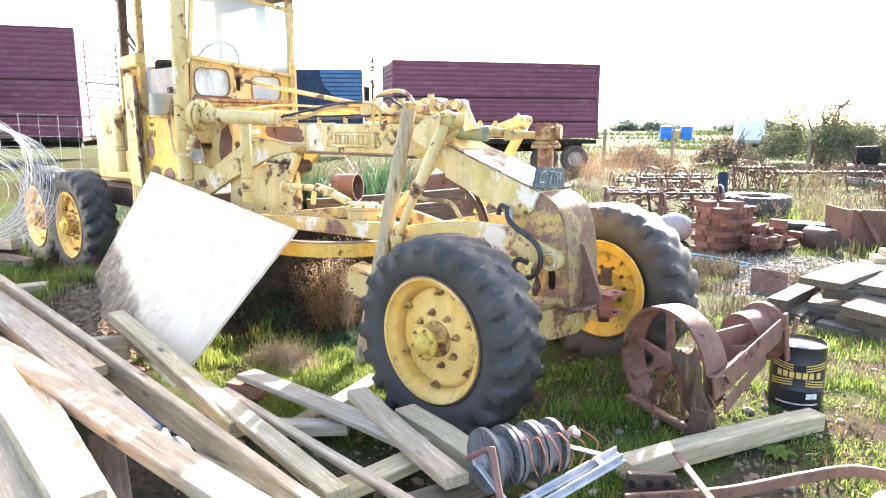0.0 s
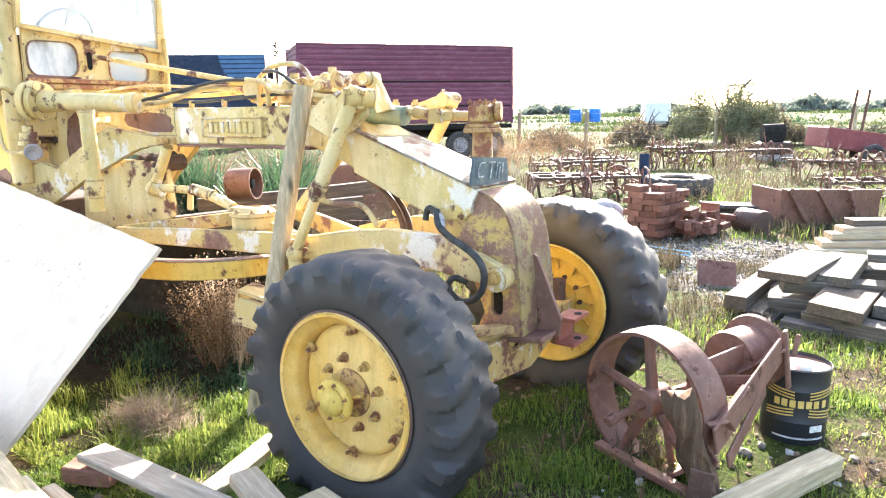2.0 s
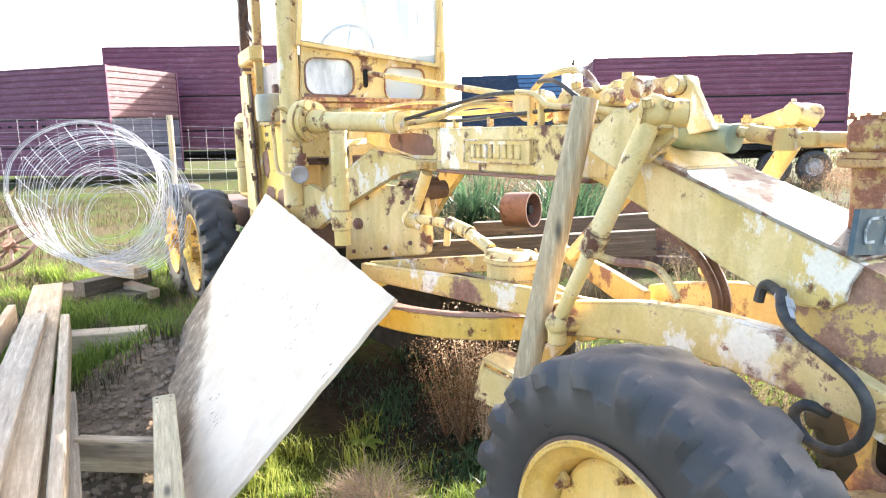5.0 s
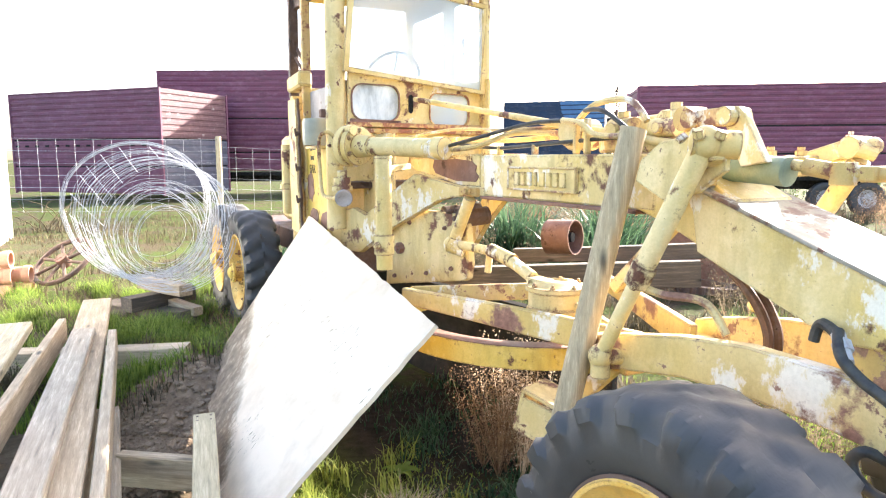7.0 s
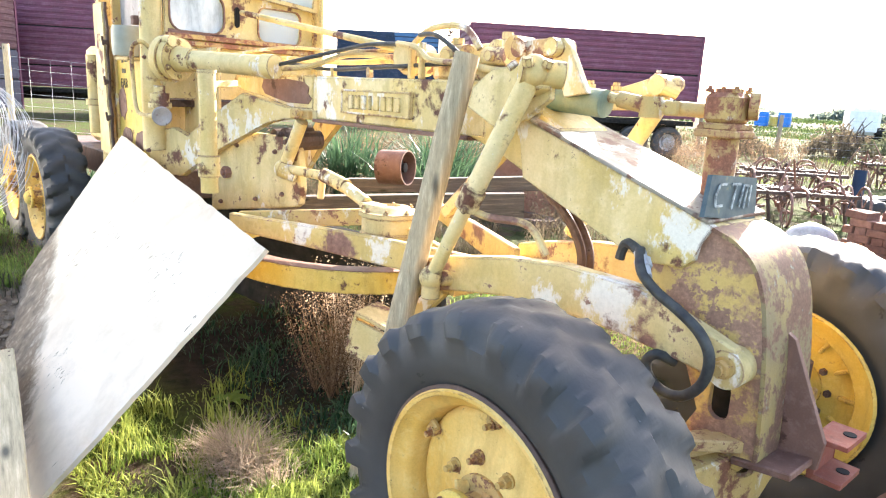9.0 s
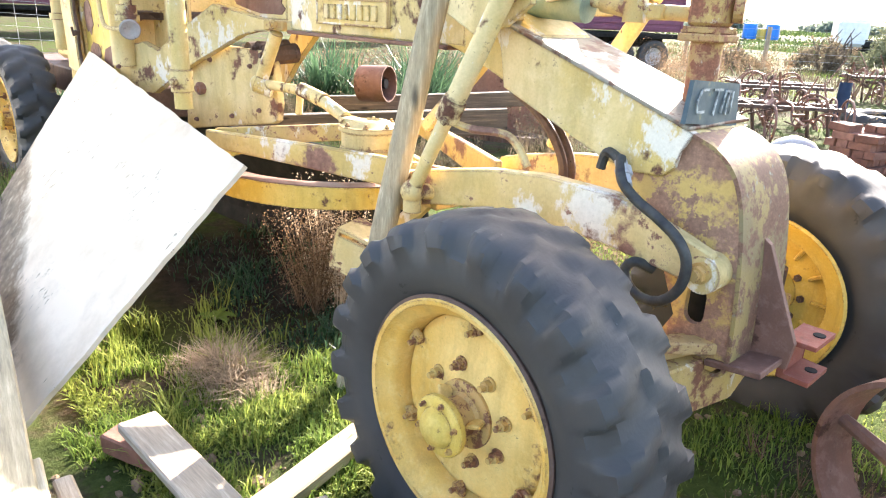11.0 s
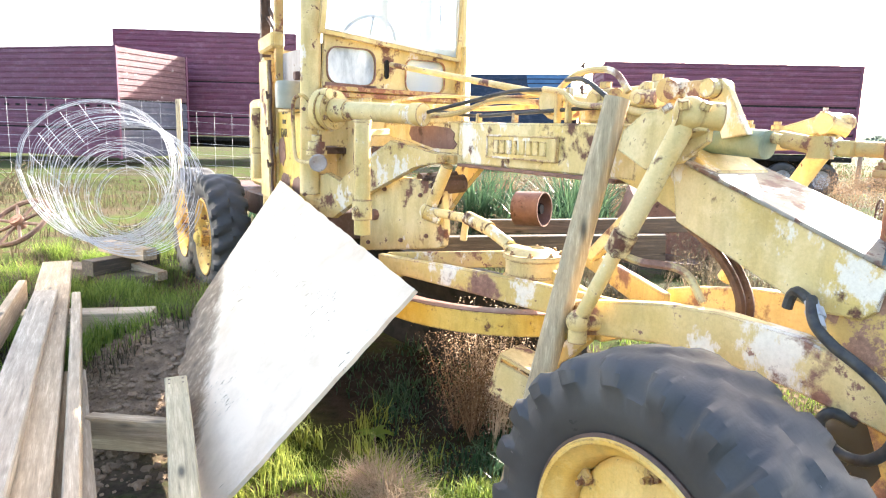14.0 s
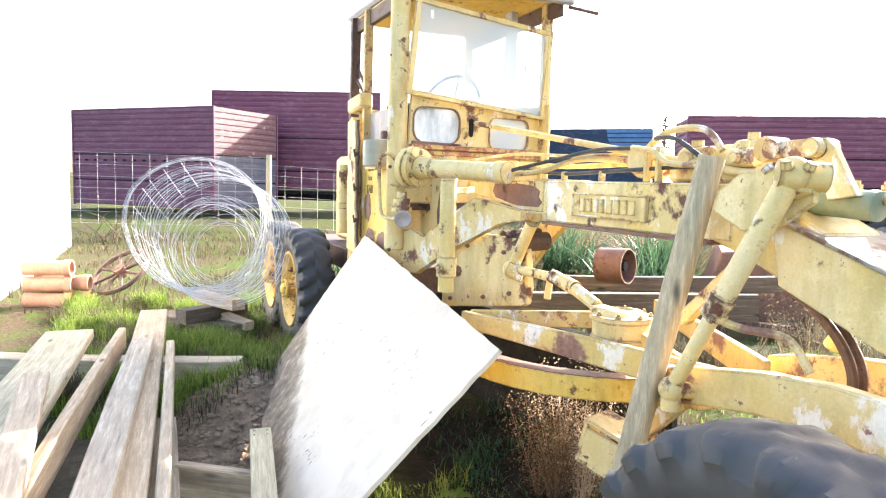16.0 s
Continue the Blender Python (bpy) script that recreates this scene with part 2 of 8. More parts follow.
n.p.inputs["IOR"].default_value = 1.05
smear = n.noise(5, 5, 0.7)
n.rough(smear, 0.02, 0.25)
n.color((0.78, 0.84, 0.88))

n = Nodes("milky_glass", 0.3)
streaks = n.noise(7, 5, 0.7, n.scaled((1, 1.2, 0.5)))
n.color(n.ramp(streaks, [(0.36, (0.42, 0.45, 0.46)), (0.5, (0.66, 0.69, 0.70)), (0.64, (0.85, 0.86, 0.86))]))
n.p.inputs["Transmission Weight"].default_value = 0.35
n.p.inputs["IOR"].default_value = 1.1

n = Nodes("galvanised", 0.5, 0.45)
n.color(n.ramp(n.noise(9, 4), [(0.3, (0.34, 0.34, 0.36)), (0.7, (0.55, 0.55, 0.57))]))

n = Nodes("white_plastic", 0.45)
n.color(n.ramp(n.noise(6, 4), [(0.3, (0.66, 0.66, 0.64)), (0.7, (0.8, 0.8, 0.78))]))

n = Nodes("cream_can", 0.45)
n.color(n.ramp(n.noise(6, 4), [(0.3, (0.24, 0.235, 0.18)), (0.7, (0.36, 0.35, 0.28))]))

n = Nodes("reel_grey", 0.6)
n.color(n.ramp(n.noise(14, 4), [(0.3, (0.10, 0.095, 0.095)), (0.7, (0.2, 0.19, 0.185))]))

n = Nodes("twine", 0.8)
n.color(n.ramp(n.noise(30, 3), [(0.3, (0.30, 0.09, 0.05)), (0.7, (0.48, 0.2, 0.12))]))

n = Nodes("pail_black", 0.42)
n.color(n.mix(n.step(n.noise(9, 5, 0.7), 0.66, 0.7), n.ramp(n.noise(3, 4), [(0.3, (0.012, 0.014, 0.018)), (0.7, (0.04, 0.042, 0.045))]), (0.2, 0.1, 0.06)))

n = Nodes("gold_ink", 0.5)
n.color(n.ramp(n.noise(25, 3), [(0.3, (0.5, 0.34, 0.08)), (0.7, (0.62, 0.46, 0.16))]))

n = Nodes("black_ink", 0.7)
n.color(n.ramp(n.noise(25, 3), [(0.35, (0.03, 0.025, 0.015)), (0.7, (0.1, 0.075, 0.03))]))

n = Nodes("chalk_white", 0.8)
n.color(n.ramp(n.noise(25, 5), [(0.35, (0.35, 0.37, 0.36)), (0.65, (0.75, 0.76, 0.74))]))

n = Nodes("chalk_grey", 0.8)
n.color(n.ramp(n.noise(40, 5), [(0.4, (0.12, 0.14, 0.14)), (0.62, (0.5, 0.52, 0.5))]))

n = Nodes("slate_green", 0.6)
n.color(n.ramp(n.noise(12, 6, 0.7), [(0.3, (0.035, 0.06, 0.075)), (0.6, (0.09, 0.12, 0.12)), (0.8, (0.3, 0.27, 0.12))]))

n = Nodes("blue_plastic", 0.4)
n.color(n.ramp(n.noise(3, 3), [(0.3, (0.01, 0.14, 0.5)), (0.7, (0.02, 0.2, 0.6))]))

n = Nodes("band_blue", 0.5)
n.color(n.ramp(n.noise(3, 3), [(0.3, (0.03, 0.10, 0.22)), (0.7, (0.045, 0.14, 0.28))]))

n = Nodes("sky_blue_plastic", 0.4)
n.color(n.ramp(n.noise(3, 3), [(0.3, (0.2, 0.42, 0.6)), (0.7, (0.28, 0.52, 0.68))]))

n = Nodes("terracotta", 0.75)
n.color(n.ramp(n.noise(7, 5, 0.7), [(0.3, (0.34, 0.165, 0.10)), (0.7, (0.48, 0.27, 0.18))]))

n = Nodes("brick_red", 0.9)
c = n.ramp(n.noise(11, 5, 0.7), [(0.3, (0.13, 0.058, 0.04)), (0.7, (0.27, 0.125, 0.085))])
n.color(n.mix(1.0, c, n.ramp(n.random, [(0.0, (0.55, 0.5, 0.5)), (0.6, (1, 1, 1)), (1.0, (1.2, 1.25, 1.3))]), "MULTIPLY"))
n.bump(n.noise(40, 5), 0.5, 0.005)

n = Nodes("soil", 0.95)
n.p.inputs["Specular IOR Level"].default_value = 0.05
c = n.ramp(n.noise(4, 8, 0.75), [(0.3, (0.12, 0.085, 0.058)), (0.55, (0.28, 0.20, 0.135)), (0.75, (0.42, 0.32, 0.22))])
n.color(c)
n.bump(n.noise(16, 8, 0.75), 0.9, 0.03)

n = Nodes("shell_stone", 0.85)
g_ = n.t.nodes.new("ShaderNodeNewGeometry")
n.color(n.ramp(g_.outputs["Random Per Island"], [(0.0, (0.10, 0.09, 0.08)), (0.7, (0.24, 0.22, 0.19)), (1.0, (0.5, 0.48, 0.44))]))

n = Nodes("ground", 0.95)
n.p.inputs["Specular IOR Level"].default_value = 0.03
big = n.noise(0.35, 4, 0.6)
mid = n.noise(2.2, 6, 0.7)
fine = n.noise(26, 6, 0.75)
green = n.ramp(fine, [(0.3, (0.025, 0.04, 0.010)), (0.7, (0.08, 0.105, 0.028))])
dry = n.ramp(fine, [(0.3, (0.03, 0.028, 0.018)), (0.7, (0.07, 0.064, 0.044))])
earth = n.ramp(fine, [(0.3, (0.03, 0.023, 0.016)), (0.7, (0.1, 0.075, 0.052))])
c = n.mix(n.step(big, 0.5, 0.66), green, dry)
c = n.mix(n.step(mid, 0.47, 0.58), c, earth)
geo = n.t.nodes.new("ShaderNodeNewGeometry")
ln = n.t.nodes.new("ShaderNodeVectorMath")
ln.operation = "DISTANCE"
ln.inputs[1].default_value = (-2.2, 8.0, -0.2)
n.link(geo.outputs["Position"], ln.inputs[0])
shell = n.ramp(n.noise(60, 4, 0.8), [(0.35, (0.06, 0.054, 0.046)), (0.7, (0.24, 0.22, 0.19))])
near = n.t.nodes.new("ShaderNodeMapRange")
near.inputs["From Min"].default_value, near.inputs["From Max"].default_value = 2.7, 1.2
n.link(ln.outputs["Value"], near.inputs["Value"])
mm = n.t.nodes.new("ShaderNodeMath")
mm.operation = "MULTIPLY"
n.link(near.outputs[0], mm.inputs[0])
n.link(n.noise(1.6, 5, 0.7), mm.inputs[1])
c = n.mix(n.step(mm.outputs[0], 0.28, 0.45), c, shell)
# bare trodden soil beside the leaning sheet
dug = n.t.nodes.new("ShaderNodeVectorMath")
dug.operation = "DISTANCE"
dug.inputs[1].default_value = (-5.1, 1.45, 0.0)
n.link(geo.outputs["Position"], dug.inputs[0])
dm = n.t.nodes.new("ShaderNodeMapRange")
dm.inputs["From Min"].default_value, dm.inputs["From Max"].default_value = 1.1, 0.5
n.link(dug.outputs["Value"], dm.inputs["Value"])
c = n.mix(dm.outputs[0], c, n.ramp(n.noise(9, 8, 0.75), [(0.3, (0.09, 0.06, 0.04)), (0.55, (0.25, 0.175, 0.115)), (0.75, (0.38, 0.29, 0.2))]))
# soil darkened under the machine: its deep shade put into the colour
soil_zone = n.t.nodes.new("ShaderNodeVectorMath")
soil_zone.operation = "DISTANCE"
soil_zone.inputs[1].default_value = (-4.4, 3.0, -0.05)
n.link(geo.outputs["Position"], soil_zone.inputs[0])
shade_fade = n.t.nodes.new("ShaderNodeMapRange")
shade_fade.inputs["From Min"].default_value, shade_fade.inputs["From Max"].default_value = 1.15, 0.6
n.link(soil_zone.outputs["Value"], shade_fade.inputs["Value"])
c = n.mix(shade_fade.outputs[0], c, n.ramp(n.noise(12, 8, 0.75), [(0.3, (0.012, 0.010, 0.008)), (0.7, (0.04, 0.032, 0.024))]))
n.color(c)
n.bump(n.noise(20, 8, 0.75), 0.8, 0.03)


def leafy(name, a, b, rough=0.6, thin=0.5):
    n = Nodes(name, rough)
    g = n.t.nodes.new("ShaderNodeNewGeometry")
    c = n.ramp(g.outputs["Random Per Island"], [(0.0, a), (1.0, b)])
    n.color(c)
    n.p.inputs["Specular IOR Level"].default_value = 0.12
    tr = n.t.nodes.new("ShaderNodeBsdfTranslucent")
    n.link(c, tr.inputs["Color"])
    ms = n.t.nodes.new("ShaderNodeMixShader")
    ms.inputs[0].default_value = thin
    out = n.t.nodes["Material Output"]
    n.link(n.p.outputs[0], ms.inputs[1])
    n.link(tr.outputs[0], ms.inputs[2])
    n.link(ms.outputs[0], out.inputs["Surface"])
    return n.m


leafy("grass_green", (0.065, 0.115, 0.02), (0.26, 0.34, 0.07), 0.6, 0.45)
leafy("moss_grass", (0.11, 0.15, 0.028), (0.34, 0.38, 0.09), 0.6, 0.45)
leafy("far_grass", (0.03, 0.052, 0.016), (0.10, 0.14, 0.045), 0.7, 0.3)
leafy("grass_dry", (0.05, 0.041, 0.025), (0.14, 0.115, 0.068), 0.7, 0.28)
leafy("straw", (0.28, 0.21, 0.145), (0.58, 0.46, 0.33), 0.7, 0.45)
leafy("weed_brown", (0.075, 0.048, 0.03), (0.29, 0.19, 0.115), 0.7, 0.4)
leafy("bush_leaf", (0.06, 0.07, 0.038), (0.17, 0.175, 0.10), 0.6, 0.35)
leafy("bush_dry", (0.08, 0.062, 0.04), (0.20, 0.16, 0.105), 0.7, 0.35)
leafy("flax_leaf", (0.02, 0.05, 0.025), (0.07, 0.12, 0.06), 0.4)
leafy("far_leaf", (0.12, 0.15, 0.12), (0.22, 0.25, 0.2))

# ---- building helpers ----
ORG = {}


def thing(name, at, label, category, group="", kind=""):
    """An empty at the base of a thing; its parts are given in world places."""
    ob = new(name)
    ob.location = at
    ORG[ob] = Vector(at)
    return tagged(ob, label, category, group, kind)


def as_mesh(bm, name, mat, smooth=False):
    bmesh.ops.recalc_face_normals(bm, faces=bm.faces[:])
    me = bpy.data.meshes.new(name)
    bm.to_mesh(me)
    bm.free()
    for m in (mat if isinstance(mat, (list, tuple)) else [mat]):
        me.materials.append(MATS[m])
    if smooth:
        me.polygons.foreach_set("use_smooth", [True] * len(me.polygons))
        me.set_sharp_from_angle(angle=radians(38))
    return me


def part(name, bm, mat, parent, label="", smooth=False):
    """Links a bmesh, given in world places, as one mesh under a thing or a part."""
    org = ORG[parent]
    bmesh.ops.translate(bm, verts=bm.verts, vec=-org)
    ob = new(name, as_mesh(bm, name, mat, smooth))
    ob.parent = parent
    ORG[ob] = org
    return tagged(ob, label) if label else ob


def single(name, bm, mat, at, label, category, group="", kind="", smooth=False):
    """A thing of one mesh, with its origin at its base."""
    bmesh.ops.translate(bm, verts=bm.verts, vec=-Vector(at))
    ob = new(name, as_mesh(bm, name, mat, smooth))
    ob.location = at
    ORG[ob] = Vector(at)
    return tagged(ob, label, category, group, kind)


def frame_of(a, b, up=(0, 0, 1)):
    """A turn whose x axis runs from a to b, its z axis as near as can be to up."""
    x = (Vector(b) - Vector(a)).normalized()
    u = Vector(up)
    if abs(x.dot(u)) > 0.98:
        u = Vector((0, 1, 0))
    y = u.cross(x).normalized()
    z = x.cross(y)
    return Matrix((x, y, z)).transposed().to_4x4()


def box(bm, c, size, rot=None, bev=0.0):
    m = Matrix.Translation(c) @ (rot or Matrix()) @ Matrix.Diagonal((*size, 1))
    r = bmesh.ops.create_cube(bm, size=1, matrix=m)
    if bev:
        es = list({e for v in r["verts"] for e in v.link_edges})
        bmesh.ops.bevel(bm, geom=es, offset=bev, segments=1, affect="EDGES", profile=0.5)
    return bm


def bar(bm, a, b, w, h, up=(0, 0, 1), bev=0.004):
    """A squared bar from a to b, w wide and h high."""
    a, b = Vector(a), Vector(b)
    return box(bm, (a + b) / 2, ((b - a).length, w, h), frame_of(a, b, up), bev)


def rod(bm, a, b, r, r2=None, n=14, caps=True):
    a, b = Vector(a), Vector(b)
    rot = (b - a).to_track_quat("Z", "Y").to_matrix().to_4x4()
    bmesh.ops.create_cone(bm, cap_ends=caps, segments=n, radius1=r, radius2=r if r2 is None else r2, depth=(b - a).length, matrix=Matrix.Translation((a + b) / 2) @ rot)
    return bm


def ball(bm, c, r, n=12):
    bmesh.ops.create_uvsphere(bm, u_segments=n, v_segments=max(6, n // 2 + 1), radius=r, matrix=Matrix.Translation(c))
    return bm


def smooth_line(pts, per=6):
    """A curve through the points."""
    pts = [Vector(p) for p in pts]
    out = []
    for i in range(len(pts) - 1):
        p0, p1, p2, p3 = pts[max(0, i - 1)], pts[i], pts[i + 1], pts[min(len(pts) - 1, i + 2)]
        for k in range(per):
            t = k / per
            out.append(0.5 * ((2 * p1) + (p2 - p0) * t + (2 * p0 - 5 * p1 + 4 * p2 - p3) * t * t + (3 * p1 - p0 - 3 * p2 + p3) * t ** 3))
    return out + [pts[-1]]


def tube(bm, pts, r, n=8, per=6, caps=True):
    """A round tube along a curve through the points; r is one radius or one for each end."""
    line = smooth_line(pts, per) if per else [Vector(p) for p in pts]
    r0, r1 = r if isinstance(r, tuple) else (r, r)
    rings, side = [], None
    for i, p in enumerate(line):
        d = (line[min(i + 1, len(line) - 1)] - line[max(i - 1, 0)]).normalized()
        if side is None:
            side = d.orthogonal().normalized()
        side = (side - d * side.dot(d)).normalized()
        up = d.cross(side)
        rr = r0 + (r1 - r0) * i / (len(line) - 1)
        rings.append([bm.verts.new(p + (side * math.cos(a) + up * math.sin(a)) * rr) for a in (2 * math.pi * k / n for k in range(n))])
    for a, b in zip(rings, rings[1:]):
        for k in range(n):
            bm.faces.new((a[k], a[(k + 1) % n], b[(k + 1) % n], b[k]))
    if caps:
        bm.faces.new(rings[0][::-1])
        bm.faces.new(rings[-1])
    return bm


def slab(bm, poly, y0, y1, bev=0.0, shear=None, holes=()):
    """A plate: an outline of (x, z) made thick from y0 to y1, with holes right through. shear(x) adds to y."""
    loops = [poly, *holes]
    made = []
    for y in (y0, y1):
        ring = []
        for lp in loops:
            vs = [bm.verts.new((x, y + (shear(x) if shear else 0), z)) for x, z in lp]
            ring.append(vs)
        es = [bm.edges.new((vs[i], vs[(i + 1) % len(vs)])) for vs in ring for i in range(len(vs))]
        if holes:
            bmesh.ops.triangle_fill(bm, use_beauty=True, use_dissolve=False, edges=es)
        else:
            bm.faces.new(ring[0])
        made.append(ring)
    rim = []
    for va, vb in zip(made[0], made[1]):
        for i in range(len(va)):
            j = (i + 1) % len(va)
            bm.faces.new((va[i], va[j], vb[j], vb[i]))
            rim += [bm.edges.get((va[i], va[j])), bm.edges.get((vb[i], vb[j]))]
    if bev:
        bmesh.ops.bevel(bm, geom=rim, offset=bev, segments=2, affect="EDGES", profile=0.5)
    return bm


def loft(bm, secs):
    """Square sections (x, y, z, width, height) joined along the way; upright, width across the way."""
    rings = []
    for i, (x, y, z, w, h) in enumerate(secs):
        a, b = secs[max(0, i - 1)], secs[min(len(secs) - 1, i + 1)]
        d = Vector((b[0] - a[0], b[1] - a[1], 0)).normalized()
        s = Vector((-d.y, d.x, 0)) * w / 2
        c = Vector((x, y, z))
        u = Vector((0, 0, h / 2))
        rings.append([bm.verts.new(p) for p in (c - s - u, c + s - u, c + s + u, c - s + u)])
    for a, b in zip(rings, rings[1:]):
        for k in range(4):
            bm.faces.new((a[k], a[(k + 1) % 4], b[(k + 1) % 4], b[k]))
    bm.faces.new(rings[0][::-1])
    bm.faces.new(rings[-1])
    es = [e for e in bm.edges]
    bmesh.ops.bevel(bm, geom=es, offset=0.006, segments=1, affect="EDGES", profile=0.5)
    return bm


def lathe(bm, prof, n=48, m=None, wob=None):
    """Turns (radius, along) round the y axis; m places it. wob(angle, i) adds to the radius."""
    rings = []
    m = m or Matrix()
    for k in range(n):
        a = 2 * math.pi * k / n
        ring = []
        for i, (r, y) in enumerate(prof):
            w = wob(a, i) if wob else 0
            dr, dy = w if isinstance(w, tuple) else (w, 0)
            ring.append(bm.verts.new(m @ Vector(((r + dr) * math.cos(a), y + dy, (r + dr) * math.sin(a)))))
        rings.append(ring)
    for k in range(n):
        a, b = rings[k], rings[(k + 1) % n]
        for i in range(len(prof) - 1):
            bm.faces.new((a[i], a[i + 1], b[i + 1], b[i]))
    return bm


def bolt(bm, c, axis, r=0.012, h=0.012):
    c, axis = Vector(c), Vector(axis).normalized()
    rod(bm, c, c + axis * h, r, n=6)
    rod(bm, c + axis * h, c + axis * h * 1.9, r * 0.55, n=8)
    return bm


def arc(cx, cz, r, a0, a1, n=8):
    return [(cx + r * math.cos(radians(a0 + (a1 - a0) * i / n)), cz + r * math.sin(radians(a0 + (a1 - a0) * i / n))) for i in range(n + 1)]


B = bmesh.new
rnd = random.Random(7)


def land(x, y):
    """The lie of the ground."""
    z = -0.06
    z -= 0.14 * min(1, max(0, (y - 4.5) / 3.5))
    z -= 0.05 * math.exp(-(((x + 2.2) / 0.6) ** 2 + ((y - 2.4) / 0.35) ** 2))
    z += 0.26 * math.exp(-(((x + 5.5) / 0.55) ** 2 + ((y - 1.75) / 0.28) ** 2))
    d = math.hypot(x + 3, y - 3)
    z += 0.03 * noise.noise((x * 0.9, y * 0.9, 0.3)) + 0.012 * noise.noise((x * 4, y * 4, 1.3))
    if d > 14:
        z += 0.25 * min(1, (d - 14) / 20) * noise.noise((x * 0.11, y * 0.11, 4.0))
    return z

# ---- ground, one sheet to the horizon ----
def ground_sheet():
    bm = B()
    def axis_steps(lo, hi, c0, c1, fine):
        vals, v = [], c0
        while v < c1:
            vals.append(v)
            v += fine
        s, v = fine, c1
        while v < hi:
            vals.append(v)
            s *= 1.22
            v += s
        vals.append(hi)
        s, v = fine, c0
        low = []
        while v > lo:
            s *= 1.22
            v -= s
            low.append(max(v, lo))
        return low[::-1] + vals
    xs = axis_steps(-2600, 2600, -9.0, 1.2, 0.09)
    ys = axis_steps(-2600, 2600, -0.6, 9.5, 0.09)
    grid = [[bm.verts.new((x, y, land(x, y))) for x in xs] for y in ys]
    for j in range(len(ys) - 1):
        for i in range(len(xs) - 1):
            bm.faces.new((grid[j][i], grid[j][i + 1], grid[j + 1][i + 1], grid[j + 1][i]))
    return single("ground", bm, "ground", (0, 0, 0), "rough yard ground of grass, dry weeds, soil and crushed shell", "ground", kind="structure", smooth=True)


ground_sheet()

# ---- the road grader ----
YC = 3.085


def mirror(p):
    return (p[0], 2 * YC - p[1], *p[2:])


grader = thing("road_grader", (-4.5, YC, -0.06), "old yellow road grader with peeling rusted paint, derelict in the grass", "road grader")


def tyre_mesh(R=0.548, rim=0.352, w=0.30, N=21):
    """A tyre's profile (radius, along) and the lugs that stand out of it."""
    h = w / 2
    prof = [(rim - 0.012, -h * 0.74), (rim + 0.014, -h * 0.80), (rim + 0.024, -h * 0.86), (rim + 0.03, -h * 0.89), (rim + 0.055, -h * 0.95), (rim + 0.085, -h * 1.0), (R - 0.088, -h * 1.0),
            (R - 0.07, -h * 0.985), (R - 0.04, -h * 0.93), (R - 0.016, -h * 0.80), (R - 0.006, -h * 0.55), (R, -h * 0.3), (R, -h * 0.06)]
    prof += [(r, -y) for r, y in prof[::-1]]
    k = len(prof)

    def wob(a, i):
        y = prof[i][1]
        if i < 7 or i >= k - 7:
            return 0.005 * (i in (3, k - 4)) + 0.0015 * math.sin(a * 9 + i)
        s = 1 if y > 0 else -1
        ph = (a / (2 * math.pi) * N + (0.5 if s > 0 else 0) + abs(y) / w * 1.15 + 0.05 * math.sin(a * 5)) % 1.0
        worn = 0.7 + 0.3 * math.sin(a * 2 + 1)
        depth = (0.018 if i in (7, k - 8) else 0.030 if i in (8, k - 9) else 0.026 if i in (9, k - 10) else 0.020 if i in (10, k - 11) else 0.013) * worn
        lug = min(1.0, max(0.0, (0.60 - ph) / 0.10)) * min(1.0, ph / 0.10)
        side = (0.016 if i in (7, k - 8) else 0.018 if i in (8, k - 9) else 0.008 if i in (9, k - 10) else 0) * 1.25 * s * (lug - 0.35)
        return depth * lug - 0.006 + 0.002 * math.sin(a * 23 + i * 2), side
    return prof, wob


